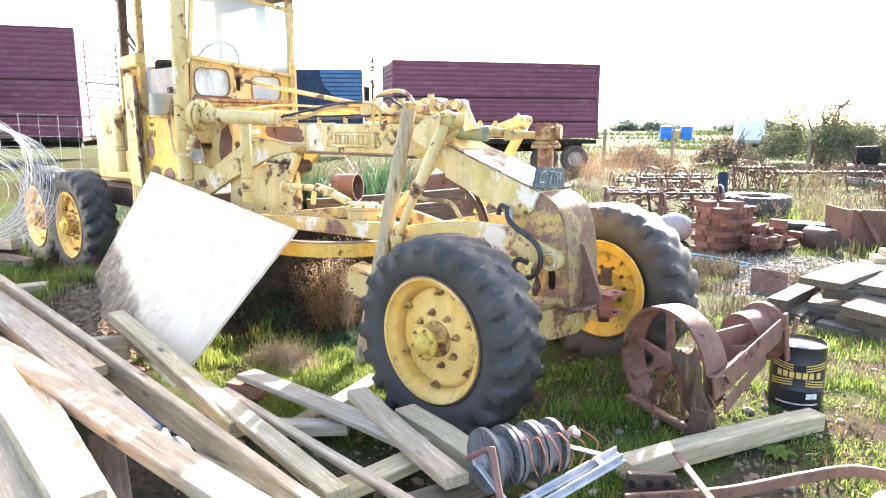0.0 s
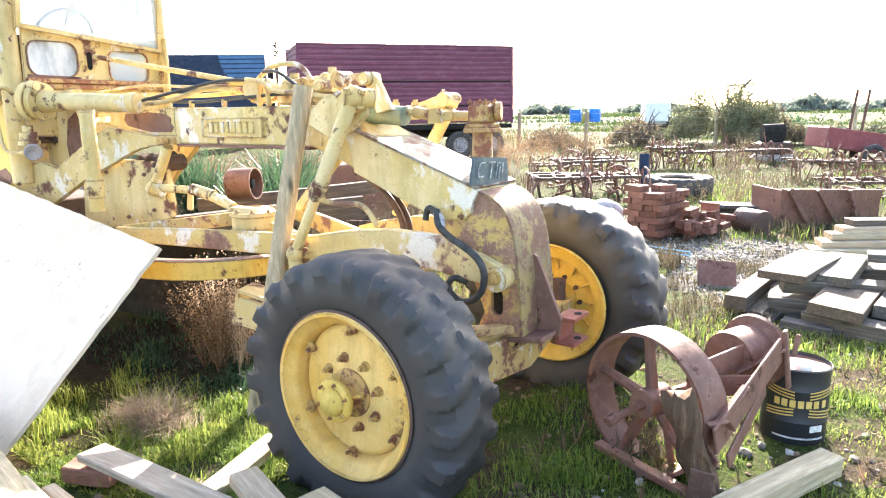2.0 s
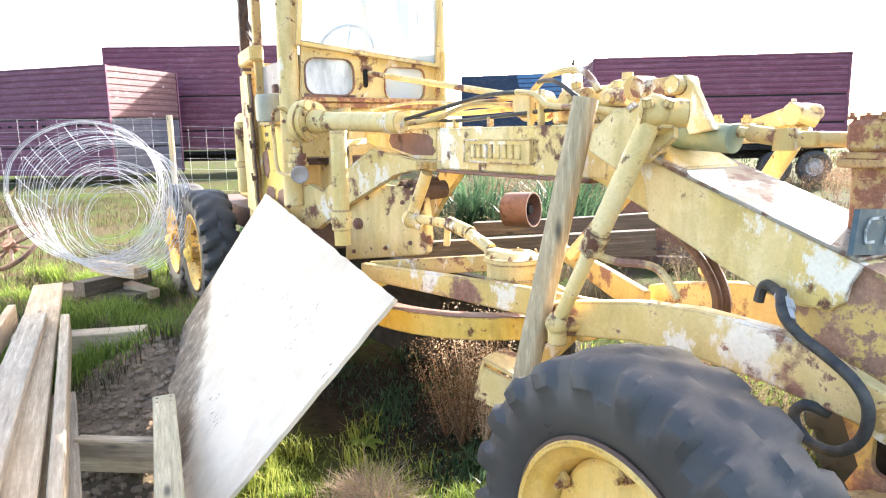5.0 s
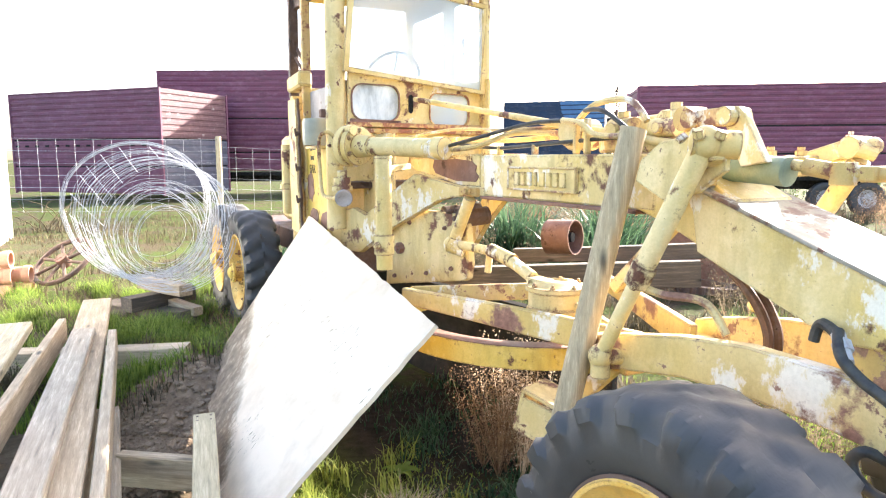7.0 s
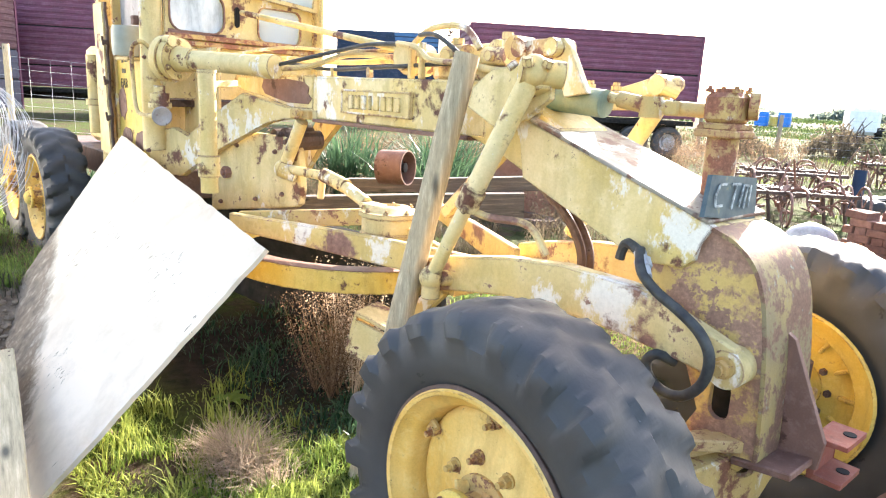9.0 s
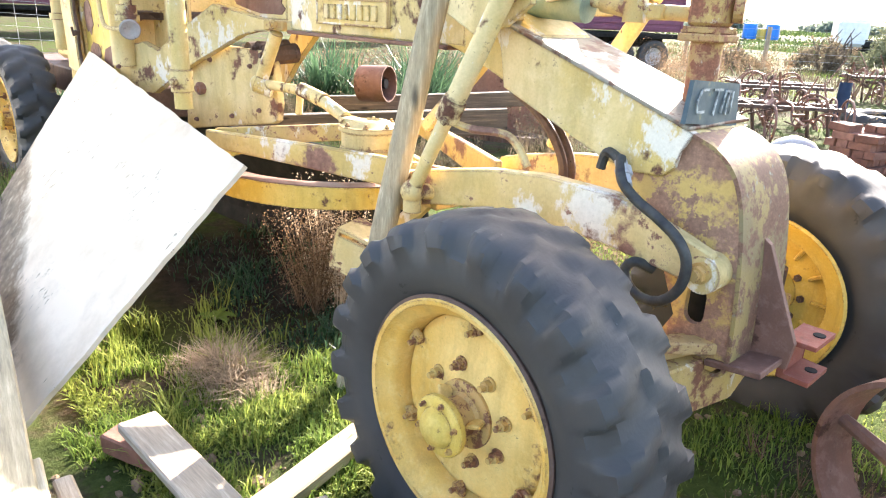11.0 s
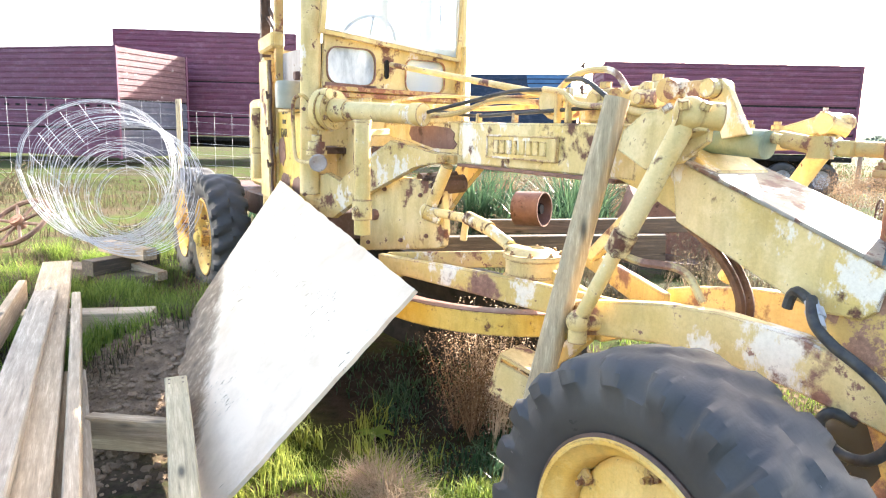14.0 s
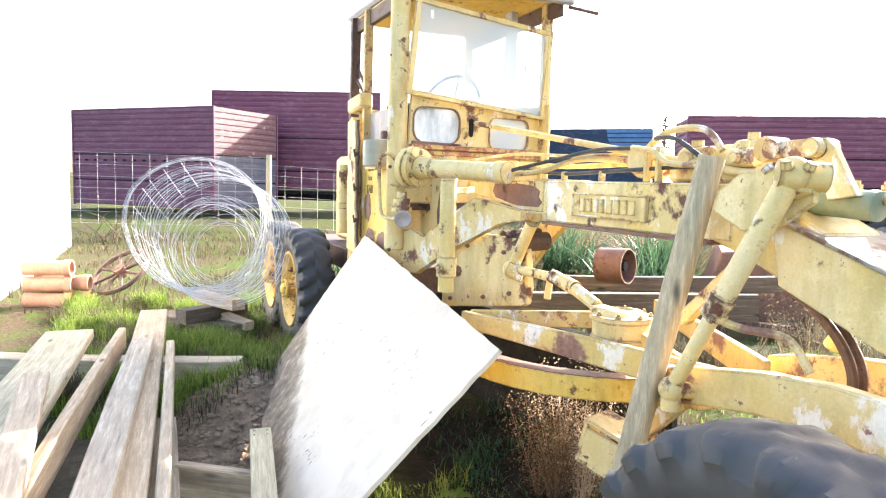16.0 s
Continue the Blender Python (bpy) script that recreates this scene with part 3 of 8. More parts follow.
def wheel(at, out, yaw=0.0, face="yellow_rim", name="front_wheel", lean=0.0, label="", segs=210, k_rim=0.925):
    """A wheel; out is +1 or -1, the side of y on which its outer face lies."""
    c = Vector(at)
    m = Matrix.Translation(c) @ Matrix.Rotation(radians(yaw), 4, "Z") @ Matrix.Rotation(radians(lean), 4, "X") @ (Matrix.Rotation(math.pi, 4, "Z") if out > 0 else Matrix())
    ow = m.to_3x3() @ Vector((0, -1, 0))
    prof, wob = tyre_mesh(0.544, 0.352 * k_rim)
    tyre = part(name, lathe(B(), prof, segs, m, wob), "rubber", grader, label or "worn cracked black tyre with shallow bar lugs", True)
    m = m @ Matrix.Translation((0, 0.010, 0)) @ Matrix.Diagonal((k_rim, 1, k_rim, 1))
    part("bead_ring", lathe(B(), [(0.355, -0.130), (0.371, -0.134), (0.372, -0.142), (0.362, -0.147), (0.355, -0.140)], 72, m), "rust_dark", tyre, "", True)
    part("rim", lathe(B(), [(0.358, -0.128), (0.363, -0.144), (0.356, -0.153), (0.343, -0.150), (0.334, -0.132), (0.316, -0.118), (0.306, -0.110), (0.300, -0.098), (0.293, -0.06), (0.288, -0.02), (0.288, 0.1), (0.33, 0.12), (0.362, 0.14), (0.352, 0.15), (0.32, 0.13), (0.27, 0.10), (0.27, -0.02)], 72, m), face, tyre, "", True)
    part("wheel_disc", lathe(B(), [(0.29, -0.052), (0.275, -0.066), (0.262, -0.070), (0.25, -0.068), (0.19, -0.070), (0.165, -0.076), (0.12, -0.080), (0.11, -0.085), (0.0005, -0.085), (0.0005, -0.06), (0.26, -0.05), (0.29, -0.03)], 56, m), face, tyre, "", True)
    hub = part("hub", lathe(B(), [(0.105, -0.078), (0.105, -0.094), (0.098, -0.098), (0.072, -0.098), (0.062, -0.106), (0.060, -0.170)], 40, m), "hub_rust", tyre, "rust-brown hub barrel", True)
    part("hub_cap", lathe(B(), [(0.060, -0.166), (0.090, -0.166), (0.093, -0.170), (0.093, -0.184), (0.088, -0.188), (0.060, -0.190), (0.056, -0.200), (0.048, -0.212), (0.03, -0.222), (0.0005, -0.226)], 40, m), "yellow_deep", hub, "", True)
    for k in range(6):
        a = 2 * math.pi * (k + 0.3) / 6
        part("cap_bolt", bolt(B(), m @ Vector((0.075 * math.cos(a), -0.187, 0.075 * math.sin(a))), ow, 0.009, 0.009), "hub_rust", hub)
    for k in range(8):
        a = 2 * math.pi * (k + 0.3) / 8
        part("wheel_nut", bolt(rod(B(), m @ Vector((0.15 * math.cos(a), -0.076, 0.15 * math.sin(a))), m @ Vector((0.15 * math.cos(a), -0.082, 0.15 * math.sin(a))), 0.021, n=14), m @ Vector((0.15 * math.cos(a), -0.08, 0.15 * math.sin(a))), ow, 0.016, 0.020), "hub_rust", tyre)
    for k in range(6):
        lugs = B()
        a = 2 * math.pi * (k + 0.45) / 6
        bolt(lugs, m @ Vector((0.268 * math.cos(a), -0.07, 0.268 * math.sin(a))), ow, 0.015, 0.024)
        box(lugs, m @ Vector((0.280 * math.cos(a), -0.08, 0.280 * math.sin(a))), (0.034, 0.018, 0.05), m.to_3x3().to_4x4() @ Matrix.Rotation(-a, 4, "Y"), 0.004)
        part("rim_clamp", lugs, "hub_rust", tyre)
    for k in (0, 2, 4):
        a = 2 * math.pi * (k + 0.2) / 6
        ribs = bar(B(), m @ Vector((0.055 * math.cos(a), -0.125, 0.055 * math.sin(a))), m @ Vector((0.098 * math.cos(a), -0.108, 0.098 * math.sin(a))), 0.012, 0.05, m.to_3x3() @ Vector((0, 1, 0)))
        part("hub_rib", ribs, face, tyre)
    # the inner side: a dished back with radial ribs
    back = part("inner_disc", lathe(B(), [(0.285, 0.05), (0.2, 0.03), (0.12, 0.03), (0.11, 0.10), (0.0005, 0.10)], 48, m), "yellow_deep", tyre, "", True)
    for k in range(12):
        a = 2 * math.pi * k / 12
        part("rib", bar(B(), m @ Vector((0.19 * math.cos(a), 0.035, 0.19 * math.sin(a))), m @ Vector((0.285 * math.cos(a), 0.05, 0.285 * math.sin(a))), 0.014, 0.03, m.to_3x3() @ Vector((0, 1, 0))), "yellow_deep", back)
    drum = part("brake_drum", lathe(B(), [(0.10, 0.09), (0.10, 0.17), (0.0005, 0.17)], 28, m), "rust_dark", tyre, "", True)
    for k in range(10):
        a = 2 * math.pi * k / 10
        part("drum_bolt", bolt(B(), m @ Vector((0.148 * math.cos(a), 0.034, 0.148 * math.sin(a))), m.to_3x3() @ Vector((0, 1, 0)), 0.014, 0.012), "rust_dark", drum)
    return tyre


wheel((-2.235, 2.405, 0.352), -1, segs=336)
wheel((-2.06, 3.82, 0.41), 1, face="yellow_deep", k_rim=0.88)
for x in (-7.25, -8.22):
    wheel((x, 2.42, 0.45), -1, name="rear_wheel")
    wheel((x, 2 * YC - 2.42, 0.45), 1, name="rear_wheel")

# main beam, its tapered end and the frame rails that flare out to the cab
beam = part("main_beam", box(B(), (-3.55, YC, 1.352), (1.22, 0.27, 0.205), None, 0.008), "yellow_beam", grader)
TIP = [(-5.03, 1.44), (-5.03, 1.425), (-5.005, 1.389), (-4.92, 1.363), (-4.656, 1.337), (-4.375, 1.296), (-4.162, 1.296), (-4.162, 1.455), (-4.6, 1.447)]
part("beam_tail", slab(B(), TIP, 2.95, 2.975, 0.004), "yellow_beam", grader, "tapered pale yellow tail of the beam with flaked rust")
part("beam_tail", slab(B(), TIP, 3.195, 3.22, 0.004), "yellow_beam", grader)
part("tail_top", box(B(), (-4.58, YC, 1.449), (0.9, 0.27, 0.012), pose(0, 0, 0, 0, -0.9, 0), 0.002), "yellow_beam", grader)
part("tail_lip", box(B(), (-5.02, 2.985, 1.415), (0.03, 0.08, 0.05), pose(0, 0, 0, 0, 20, 0), 0.004), "rusty_yellow", grader)
part("rust_patch", slab(B(), [(-4.67, 1.431), (-4.4, 1.436), (-4.24, 1.425), (-4.19, 1.40), (-4.2, 1.37), (-4.165, 1.345), (-4.2, 1.318), (-4.405, 1.318), (-4.53, 1.335), (-4.655, 1.356), (-4.69, 1.39)], 2.945, 2.9505), "rust", grader, "flaked brown rust patch")
flange = B()
box(flange, (-3.58, YC, 1.243), (1.12, 0.30, 0.016), None, 0.003)
part("beam_flange", flange, "rust", grader)


def splay(x):
    return 0.285 * (x + 5.25)


RAIL = [(-4.629, 1.353), (-4.309, 1.297), (-4.113, 1.291), (-4.112, 1.248), (-4.355, 1.238), (-4.45, 1.21), (-4.557, 1.161), (-4.858, 1.021), (-5.138, 0.858), (-5.42, 0.86), (-5.42, 1.12), (-5.24, 1.12), (-5.197, 1.137), (-5.067, 1.092), (-4.836, 1.239)]
part("frame_rail", slab(B(), RAIL, 2.62, 2.66, 0.005, splay), "yellow_paint", grader)
part("frame_rail", slab(B(), RAIL, 3.51, 3.55, 0.005, lambda x: -splay(x)), "yellow_paint", grader)
jnt = B()
box(jnt, (-4.2, 2.915, 1.268), (0.13, 0.05, 0.045), pose(0, 0, 0, 0, 0, 15), 0.006)
bolt(jnt, (-4.17, 2.89, 1.275), (0, -1, 0), 0.022, 0.014)
part("rail_joint", jnt, "rusty_yellow", grader)
belly = B()
for x, z, r in ((-4.52, 1.13, 0.045), (-4.42, 1.15, 0.035), (-4.34, 1.12, 0.05), (-4.6, 1.08, 0.04)):
    rod(belly, (x, 2.93, z), (x, 3.1, z + 0.01), r, n=12)
    bolt(belly, (x, 2.93, z), (0, -1, 0), r * 0.5, 0.02)
part("valve_body", belly, "rust_dark", grader)

# raised maker's plate with its letters
plate = B()
box(plate, (-3.625, 2.944, 1.346), (0.515, 0.012, 0.108), None, 0.003)
pl = part("name_plate", plate, "yellow_beam", grader)
rimb = B()
for zz in (1.396, 1.297):
    box(rimb, (-3.625, 2.937, zz), (0.515, 0.010, 0.009), None, 0.002)
for xx in (-3.877, -3.373):
    box(rimb, (xx, 2.937, 1.346), (0.009, 0.010, 0.108), None, 0.002)
part("plate_border", rimb, "yellow_arm", pl)


def lettering(text, size, thick, m, mat, parent, name="letters", squeeze=1.0):
    cu = bpy.data.curves.new(name, "FONT")
    cu.body, cu.size, cu.extrude, cu.align_x, cu.align_y = text, size, thick, "CENTER", "CENTER"
    tmp = new(name, cu)
    me = bpy.data.meshes.new_from_object(tmp.evaluated_get(bpy.context.evaluated_depsgraph_get()))
    bpy.data.objects.remove(tmp)
    bpy.data.curves.remove(cu)
    me.transform(Matrix.Translation(-ORG[parent]) @ m @ Matrix.Diagonal((squeeze, 1, 1, 1)))
    me.materials.clear()
    me.materials.append(MATS[mat])
    ob = new(name, me)
    ob.parent = parent
    ORG[ob] = ORG[parent]
    return ob


for k in range(8):
    part("raised_bar", box(B(), (-3.625 + (k - 3.5) * 0.049, 2.935, 1.346), (0.034 if k != 3 else 0.016, 0.012, 0.062), None, 0.003), "yellow_beam", pl)

# gooseneck and nose
part("beam_knee", slab(B(), [(-3.05, 1.255), (-3.05, 1.452), (-2.86, 1.448), (-2.6, 1.31), (-2.5, 1.1), (-2.7, 1.13), (-2.9, 1.215)], 2.955, 3.215, 0.008), "yellow_beam", grader)
GOOSE = [(-2.76, 1.345), (-2.02, 1.085), *[(-2.12 + 0.07 * math.cos(radians(a)), 1.02 + 0.07 * math.sin(radians(a))) for a in (10, -30, -70)], (-2.2, 0.948), (-2.3, 0.972), (-2.72, 1.135)]
part("gooseneck", slab(B(), GOOSE, 2.922, 3.248, 0.006), "yellow_beam", grader)
top = B()
bar(top, (-2.75, YC, 1.350), (-2.03, YC, 1.097), 0.345, 0.012, bev=0.003)
part("gooseneck_top", top, "cream_top", grader, "sunlit pale top plate of the gooseneck, darkened for cast shadows")
SLOT = [(-1.94 + 0.030 * math.cos(radians(a)), 0.642 + 0.030 * math.sin(radians(a))) for a in range(0, 181, 30)] + [(-1.94 + 0.030 * math.cos(radians(a)), 0.582 + 0.030 * math.sin(radians(a))) for a in range(180, 361, 30)]
NOSE = [(-2.3, 1.17), (-2.02, 1.072), (-1.955, 1.045), (-1.905, 1.0), (-1.875, 0.94), (-1.855, 0.86), (-1.835, 0.7), (-1.825, 0.47), (-1.86, 0.43), (-1.98, 0.44), (-2.03, 0.5), (-2.0, 0.56), (-2.05, 0.68), (-2.12, 0.82), (-2.25, 0.93)]
part("nose_plate", slab(B(), NOSE, 2.935, 2.957, 0.0, None, [SLOT]), "nose_paint", grader, "rust-mottled nose plate with a slot")
part("nose_plate", slab(B(), NOSE, 3.19, 3.212), "nose_paint", grader)
curve = smooth_line([Vector((x, 0, z)) for x, z in NOSE[0:9]], 4)
outer = []
for i, p in enumerate(curve):
    t_ = (curve[min(i + 1, len(curve) - 1)] - curve[max(i - 1, 0)]).normalized()
    outer.append(p + Vector((-t_.z, 0, t_.x)) * 0.012)
part("nose_front", slab(B(), [(p.x, p.z) for p in outer] + [(p.x, p.z) for p in curve[::-1]], 2.926, 3.221), "nose_front", grader, "weathered grey-green curved front of the nose", True)
part("slot_lining", box(B(), (-1.95, 3.06, 0.605), (0.2, 0.05, 0.2), None, 0.004), "soot", grader)
boss = B()
rod(boss, (-1.905, 2.86, 0.73), (-1.905, 2.94, 0.73), 0.053, n=24)
part("pin_boss", boss, "yellow_arm", grader, "", True)
pin = B()
rod(pin, (-1.905, 2.846, 0.738), (-1.905, 2.866, 0.738), 0.03, n=20)
rod(pin, (-1.905, 2.826, 0.738), (-1.905, 2.848, 0.738), 0.024, n=6)
rod(pin, (-1.905, 2.814, 0.738), (-1.905, 2.828, 0.738), 0.015, n=10)
part("pivot_pin", pin, "hub_rust", grader, "rusty pivot pin and nut", True)
gus = B()
slab(gus, [(-1.86, 0.83), (-1.815, 0.80), (-1.70, 0.54), (-1.71, 0.46), (-1.78, 0.45), (-1.95, 0.49)], 3.06, 3.08, 0.002)
box(gus, (-1.80, 3.0, 0.47), (0.16, 0.16, 0.02), pose(0, 0, 0, 0, -8, 0), 0.003)
part("nose_gusset", gus, "rust", grader)
hook = B()
slab(hook, [(-1.745, 0.41), (-1.655, 0.41), (-1.655, 0.425), (-1.728, 0.425), (-1.728, 0.522), (-1.655, 0.522), (-1.655, 0.537), (-1.745, 0.537)], 3.10, 3.25, 0.003)
part("tow_bracket", hook, "red_orange", grader, "faded orange towing bracket")
for zz in (0.538, 0.426):
    part("bracket_hole", rod(B(), (-1.68, 3.19, zz - 0.002), (-1.68, 3.19, zz + 0.002), 0.017, n=16), "soot", grader)
part("bracket_shank", box(B(), (-1.78, 3.16, 0.47), (0.08, 0.06, 0.07), None, 0.006), "rust", grader)

# front axle
ax = B()
loft(ax, [(-2.06, 2.5, 0.36, 0.13, 0.13), (-1.98, 2.8, 0.37, 0.14, 0.17), (-1.93, YC, 0.38, 0.16, 0.18), (-1.96, 3.4, 0.41, 0.14, 0.14), (-2.0, 3.7, 0.40, 0.12, 0.09)])
part("front_axle", ax, "rusty_yellow", grader)
tie = B()
bar(tie, (-2.12, 2.62, 0.52), (-1.86, 2.98, 0.50), 0.06, 0.035)
rod(tie, (-2.10, 2.62, 0.44), (-1.93, 3.0, 0.48), 0.04, n=14)
rod(tie, (-2.02, 2.66, 0.30), (-2.0, 3.6, 0.32), 0.022)
part("tie_rod", tie, "rusty_yellow", grader)
king = B()
rod(king, (-2.14, 2.53, 0.2), (-2.1, 2.56, 0.58), 0.042)
part("king_pin", king, "rust", grader, "", True)
part("king_pin", rod(B(), (-1.99, 3.63, 0.22), (-1.98, 3.62, 0.56), 0.036), "rust_dark", grader, "", True)

# drawbar with two arms
ARM = [(-1.885, 2.887, 0.737, 0.045, 0.105), (-2.008, 2.878, 0.772, 0.05, 0.125), (-2.2, 2.867, 0.815, 0.055, 0.155), (-2.441, 2.852, 0.826, 0.055, 0.15), (-2.672, 2.838, 0.81, 0.055, 0.135), (-2.94, 2.822, 0.761, 0.055, 0.13), (-3.08, 2.815, 0.725, 0.055, 0.13)]
part("drawbar_arm", loft(B(), ARM), "yellow_arm", grader)
part("drawbar_arm", loft(B(), [mirror(q) for q in ARM]), "yellow_arm", grader)
part("arm_end", box(B(), (-3.09, 2.84, 0.715), (0.02, 0.12, 0.15), None, 0.003), "yellow_paint", grader)
REAR = [(-4.107, 2.495, 0.784, 0.035, 0.077), (-3.658, 2.678, 0.772, 0.035, 0.10), (-3.292, 2.829, 0.756, 0.035, 0.116), (-2.98, 2.955, 0.741, 0.035, 0.12)]
part("circle_arm", loft(B(), REAR), "yellow_arm", grader, "pale chipped yellow arm of the turning circle")
part("circle_arm", loft(B(), [mirror(q) for q in REAR]), "yellow_arm", grader)
part("drawbar_brace", bar(B(), (-4.09, 2.53, 0.79), (-3.62, 2.98, 0.845), 0.03, 0.075), "rusty_yellow", grader)
part("drawbar_brace", bar(B(), (-3.62, 2.98, 0.845), (-3.1, 2.96, 0.76), 0.03, 0.06), "yellow_arm", grader)
part("cross_member", bar(B(), (-3.02, 2.87, 0.70), (-3.0, 3.30, 0.70), 0.1, 0.10), "yellow_arm", grader)
tur = B()
lathe(tur, [(0.001, 0.75), (0.13, 0.75), (0.13, 0.80), (0.122, 0.805), (0.122, 0.868), (0.136, 0.872), (0.136, 0.893), (0.10, 0.898), (0.085, 0.912), (0.05, 0.918), (0.045, 0.908), (0.001, 0.908)], 12, Matrix.Translation((-3.50, 2.95, 0)) @ Matrix.Rotation(radians(90), 4, "X"))
for k in range(8):
    a = k * math.pi / 4
    bolt(tur, (-3.50 + 0.118 * math.cos(a), 2.95 + 0.118 * math.sin(a), 0.893), (0, 0, 1), 0.011, 0.01)
part("circle_gearbox", tur, "yellow_paint", grader, "", True)
ring = B()
lathe(ring, [(0.73, 0.565), (0.73, 0.66), (0.64, 0.66), (0.64, 0.648), (0.71, 0.64), (0.71, 0.565), (0.73, 0.565)], 72, Matrix.Translation((-4.0, 3.19, 0)) @ Matrix.Rotation(radians(90), 4, "X"))
bmesh.ops.delete(ring, geom=[v for v in ring.verts if v.co.y > 3.3], context="VERTS")
part("turning_circle", ring, "yellow_deep", grader)
rt = B()
lathe(rt, [(0.728, 0.6605), (0.645, 0.6605), (0.645, 0.664), (0.728, 0.664), (0.728, 0.6605)], 72, Matrix.Translation((-4.0, 3.19, 0)) @ Matrix.Rotation(radians(90), 4, "X"))
bmesh.ops.delete(rt, geom=[v for v in rt.verts if v.co.y > 3.3], context="VERTS")
part("circle_track", rt, "rust", grader, "rusted upper track of the turning circle")
bx = B()
SB, SR = Vector((-3.258, 2.75, 0.425)), pose(0, 0, 0, 0, 14, 22)
for cc, ss in (((0, 0, 0.075), (0.19, 0.15, 0.016)), ((-0.087, 0, 0), (0.016, 0.15, 0.15)), ((0.087, 0, 0), (0.016, 0.15, 0.15)), ((0, -0.067, -0.01), (0.17, 0.014, 0.13)), ((0, 0, -0.072), (0.19, 0.15, 0.012))):
    box(bx, SB + SR @ (Vector(cc) * 1.13), [q * 1.13 for q in ss], SR, 0.003)
part("step_box", bx, "yellow_paint", grader)
part("box_bracket", bar(B(), (-3.22, 2.80, 0.46), (-3.02, 2.86, 0.68), 0.06, 0.06), "yellow_arm", grader)
# blade sized to block the sun; its near-black colour stands for deep shade
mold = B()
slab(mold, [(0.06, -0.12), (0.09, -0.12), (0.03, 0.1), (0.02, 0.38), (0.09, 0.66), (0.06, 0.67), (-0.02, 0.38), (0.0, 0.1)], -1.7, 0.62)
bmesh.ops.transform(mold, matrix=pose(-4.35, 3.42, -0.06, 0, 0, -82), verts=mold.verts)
part("moldboard", mold, "soot", grader, "long grading blade, near-black to stand for the shade under the frame")

# lift cylinder between the bracket and the drawbar
lift = B()
LB, LM, LT = Vector((-2.949, 2.73, 0.752)), Vector((-2.812, 2.757, 1.035)), Vector((-2.594, 2.80, 1.484))
rod(lift, LB, LM, 0.026, n=18)
rod(lift, LM - (LT - LM) * 0.02, LM + (LT - LM) * 0.13, 0.042, n=18)
rod(lift, LM, LT, 0.035, n=18)
bolt(lift, LM + Vector((0.02, -0.025, -0.01)), (0.4, -1, 0), 0.014, 0.014)
lf = part("lift_cylinder", lift, "yellow_beam", grader, "", True)
joint = B()
ball(joint, LB, 0.044, 16)
rod(joint, LB - Vector((0, 0, 0.075)), LB, 0.034, n=14)
rod(joint, LB, LB + Vector((0.02, 0.09, -0.01)), 0.03)
part("ball_joint", joint, "yellow_paint", lf, "", True)
joint = B()
ball(joint, LT, 0.05, 16)
rod(joint, LT + Vector((-0.03, -0.03, 0)), LT + Vector((0.05, 0.08, -0.01)), 0.042, n=16)
for dx, dy, dz in ((-0.055, -0.03, 0.02), (0.02, -0.05, 0.035), (-0.02, 0.03, 0.045), (0.05, 0.0, 0.03)):
    rod(joint, LT + Vector((dx, dy, dz * 0.3)), LT + Vector((dx * 1.2, dy * 1.2, dz)), 0.017, n=6)
part("ball_joint", joint, "yellow_paint", lf, "", True)
pip = B()
tube(pip, [LM + Vector((0.02, 0.02, -0.02)), LM + Vector((0.09, 0.03, -0.03)), (-2.62, 2.86, 0.99), (-2.55, 2.88, 0.90)], 0.014, 8)
part("cylinder_pipe", pip, "yellow_arm", lf, "", True)
cheek = B()
slab(cheek, [(-2.93, 1.36), (-2.91, 1.43), (-2.82, 1.49), (-2.70, 1.505), (-2.56, 1.46), (-2.56, 1.40), (-2.66, 1.33), (-2.8, 1.30)], 2.845, 2.87, 0.004)
part("lift_bracket", cheek, "yellow_beam", grader)
part("lift_bracket_arm", bar(B(), (-2.66, 2.87, 1.42), (-2.57, 2.82, 1.46), 0.05, 0.06), "yellow_paint", grader)
part("bracket_web", bar(B(), (-2.74, 2.86, 1.36), (-2.74, 2.96, 1.36), 0.12, 0.02), "yellow_arm", grader)

# side tube, cylinder and the levers behind
tb = B()
lathe(tb, [(0.037, 0.93), (0.037, 1.44), (0.041, 1.44), (0.041, 1.452), (0.030, 1.452), (0.030, 1.3), (0.001, 1.3)], 22, Matrix.Translation((-4.045, 2.372, 0)) @ Matrix.Rotation(radians(90), 4, "X"))
lathe(tb, [(0.037, 1.0), (0.046, 1.0), (0.046, 1.09), (0.037, 1.09)], 22, Matrix.Translation((-4.045, 2.372, 0)) @ Matrix.Rotation(radians(90), 4, "X"))
bolt(tb, (-4.02, 2.332, 1.045), (0.3, -1, 0), 0.018, 0.012)
part("side_tube", tb, "yellow_paint", grader, "", True)
part("tube_clamp", bar(B(), (-4.07, 2.40, 1.39), (-4.2, 2.57, 1.40), 0.03, 0.03), "yellow_paint", grader)
cyl = B()
rod(cyl, (-4.98, 2.60, 1.515), (-4.36, 2.83, 1.49), 0.052, n=22)
rod(cyl, (-4.40, 2.815, 1.492), (-4.33, 2.84, 1.49), 0.06, n=22)
cy = part("slew_cylinder", cyl, "yellow_paint", grader, "", True)
hd = B()
rod(hd, (-5.06, 2.57, 1.515), (-5.01, 2.588, 1.514), 0.125, n=36)
rod(hd, (-5.02, 2.585, 1.514), (-4.97, 2.604, 1.513), 0.115, n=36)
rod(hd, (-4.99, 2.597, 1.513), (-4.86, 2.645, 1.51), 0.07, 0.06, n=24)
